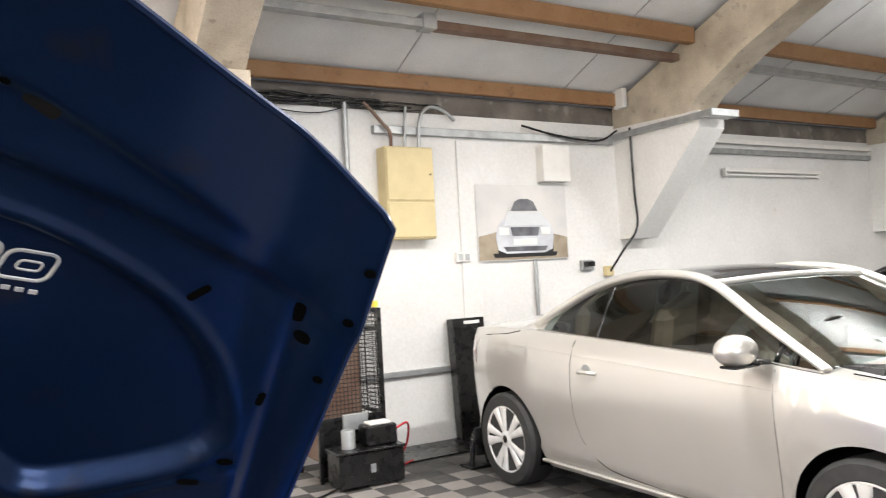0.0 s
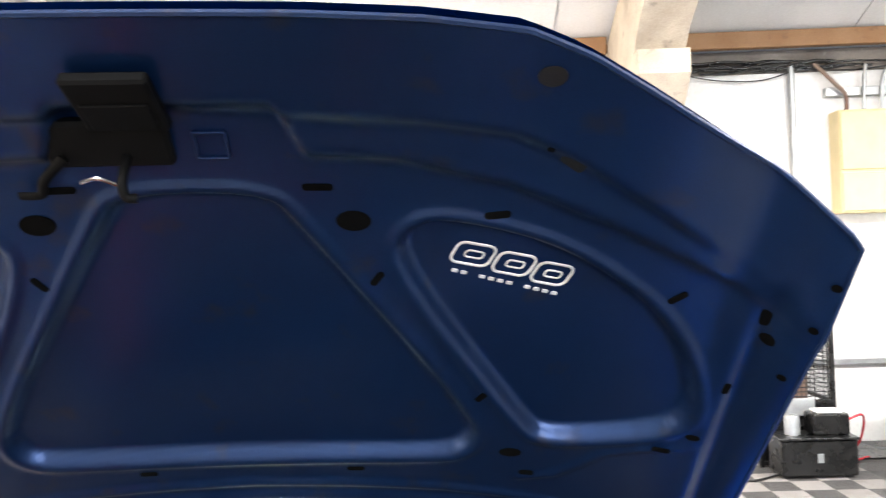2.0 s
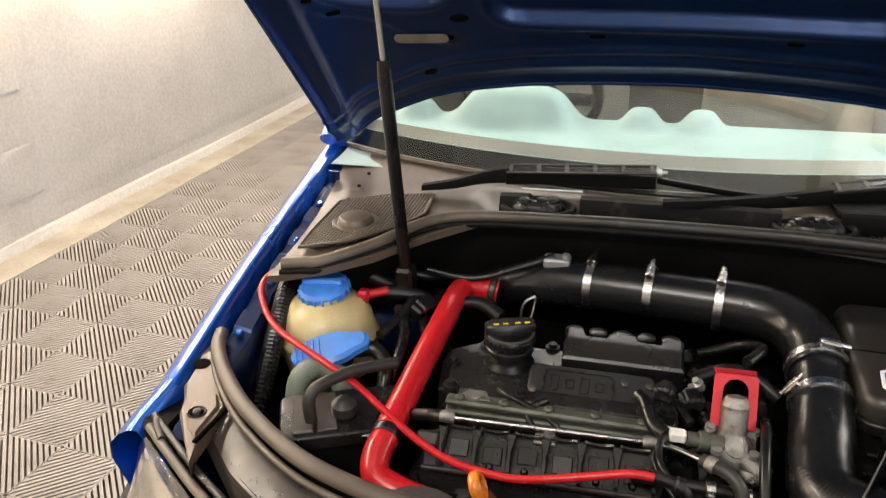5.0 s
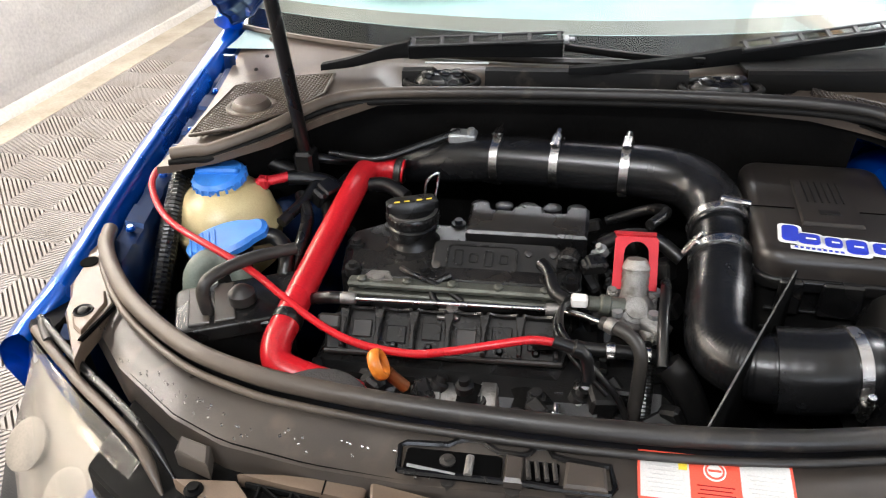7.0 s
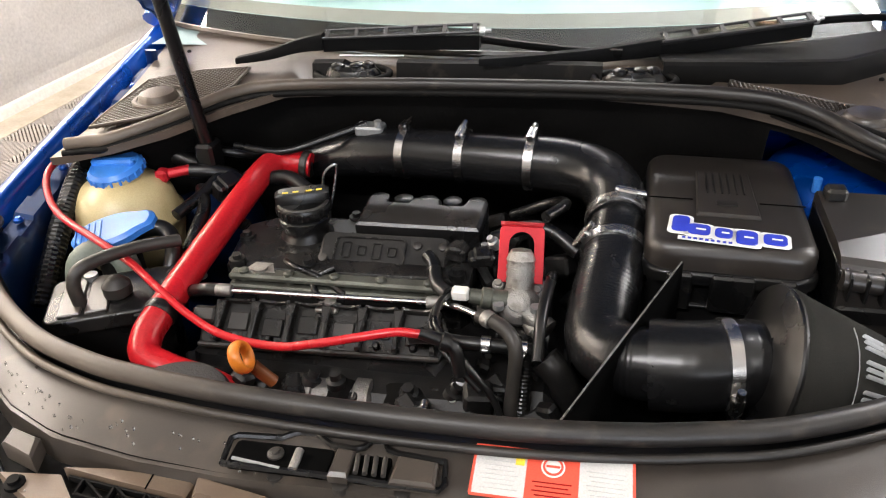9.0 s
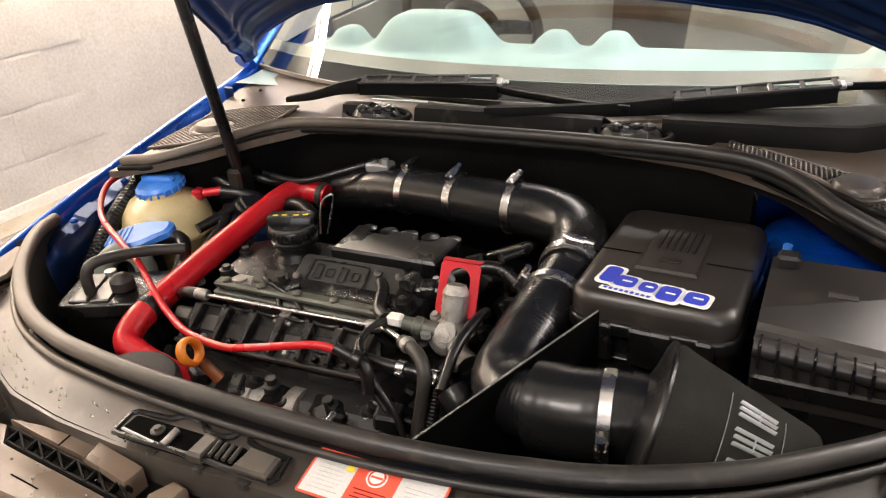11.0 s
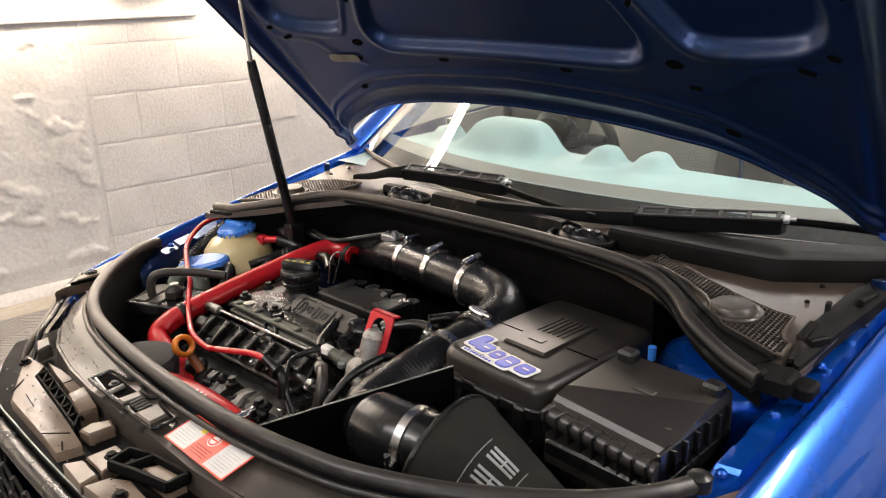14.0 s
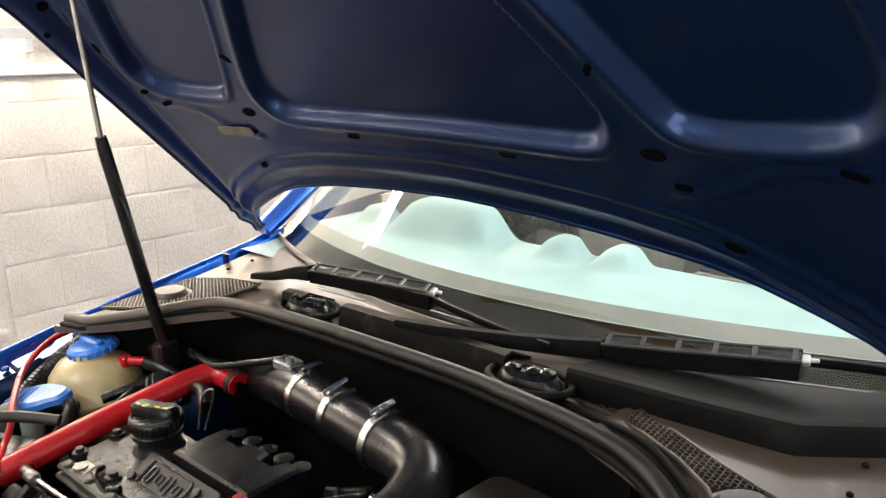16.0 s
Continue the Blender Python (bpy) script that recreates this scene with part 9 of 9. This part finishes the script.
tb, _ = tile_mesh("tile", M_TILE, 18)
tile_a = mesh_of("floor_tile", tb, M_TILE)
rest = {M_TILE: Shape(), M_TILEDARK: Shape()}
X0, Y0 = -2.67, -3.8
rt = random.Random(7)
for i in range(60):
    for j in range(49):
        x, y = X0 + 0.1 + T * i, Y0 + 0.1 + T * j
        if y > YN - 0.05 or -0.75 < x < 0.7 and 0.7 < y < 3.4:
            continue
        turn = (i + j) % 2
        m = BLD @ Matrix.Translation((x, y, 0.0 + rt.uniform(-0.0006, 0.0006))) @ Matrix.Rotation(radians(90 * turn + rt.uniform(-0.2, 0.2)), 4, "Z")
        if x < -0.9 and 0.75 < y < 6.0 and i < 9:
            ob = new("tile", tile_a)
            ob.parent = floor
            ob.matrix_basis = m
        else:
            # unseen dark checks beside the blue car are added to dim its reflections
            dark = x > 2.9 and y > 5.0 or x > 0.85 and turn
            rest[M_TILEDARK if dark else M_TILE].add(tb.v, tb.f, m)
for mt, sh in rest.items():
    me = bpy.data.meshes.new("tile_field")
    me.from_pydata(sh.v, [], sh.f)
    me.materials.append(mt)
    ob = new("tile_field", me)
    ob.parent = floor
    tagged(ob, "further ribbed floor tiles", kind="stuff")

# courses of painted blocks on the west wall
rb = random.Random(3)
blocks = []
for v in range(4):
    b = Shape()
    us = [-0.2155, -0.2125, -0.207] + [-0.2 + 0.4 * q / 10 for q in range(11)] + [0.207, 0.2125, 0.2155]
    ws = [-0.104, -0.101, -0.096] + [-0.09 + 0.18 * q / 5 for q in range(6)] + [0.096, 0.101, 0.104]
    rows = []
    for w in ws:
        row = []
        for u in us:
            edge = min(0.2155 - abs(u), 0.104 - abs(w))
            ragged = rb.uniform(-0.0014, 0.0014) if edge < 0.012 else rb.uniform(-0.0005, 0.0005)
            row.append((0.0 + 0.0018 * min(1, edge / 0.010) + ragged * min(1, edge * 400), u, w))
        rows.append(row)
    grid(b, rows)
    blocks.append(mesh_of("block", b, M_BLOCK, 60))
for c in range(6):
    z = -0.02 + 0.23 * c + 0.115
    for k in range(3):
        y = 1.125 + 0.2225 + 0.445 * k + (0.2225 if c % 2 else 0)
        if y + 0.22 > 2.29:
            continue
        ob = new("block", blocks[(c * 3 + k) % 4])
        ob.parent = wall_west
        ob.matrix_basis = BLD @ Matrix.Translation((XW + 0.003, y, z)) @ Matrix.Diagonal((1, 1.0305, 1.098, 1))
    if c % 2:
        ob = new("block", blocks[c % 4])
        ob.parent = wall_west
        ob.matrix_basis = BLD @ Matrix.Translation((XW + 0.003, 1.125 + 0.111, z)) @ Matrix.Diagonal((1, 0.515, 1.098, 1))
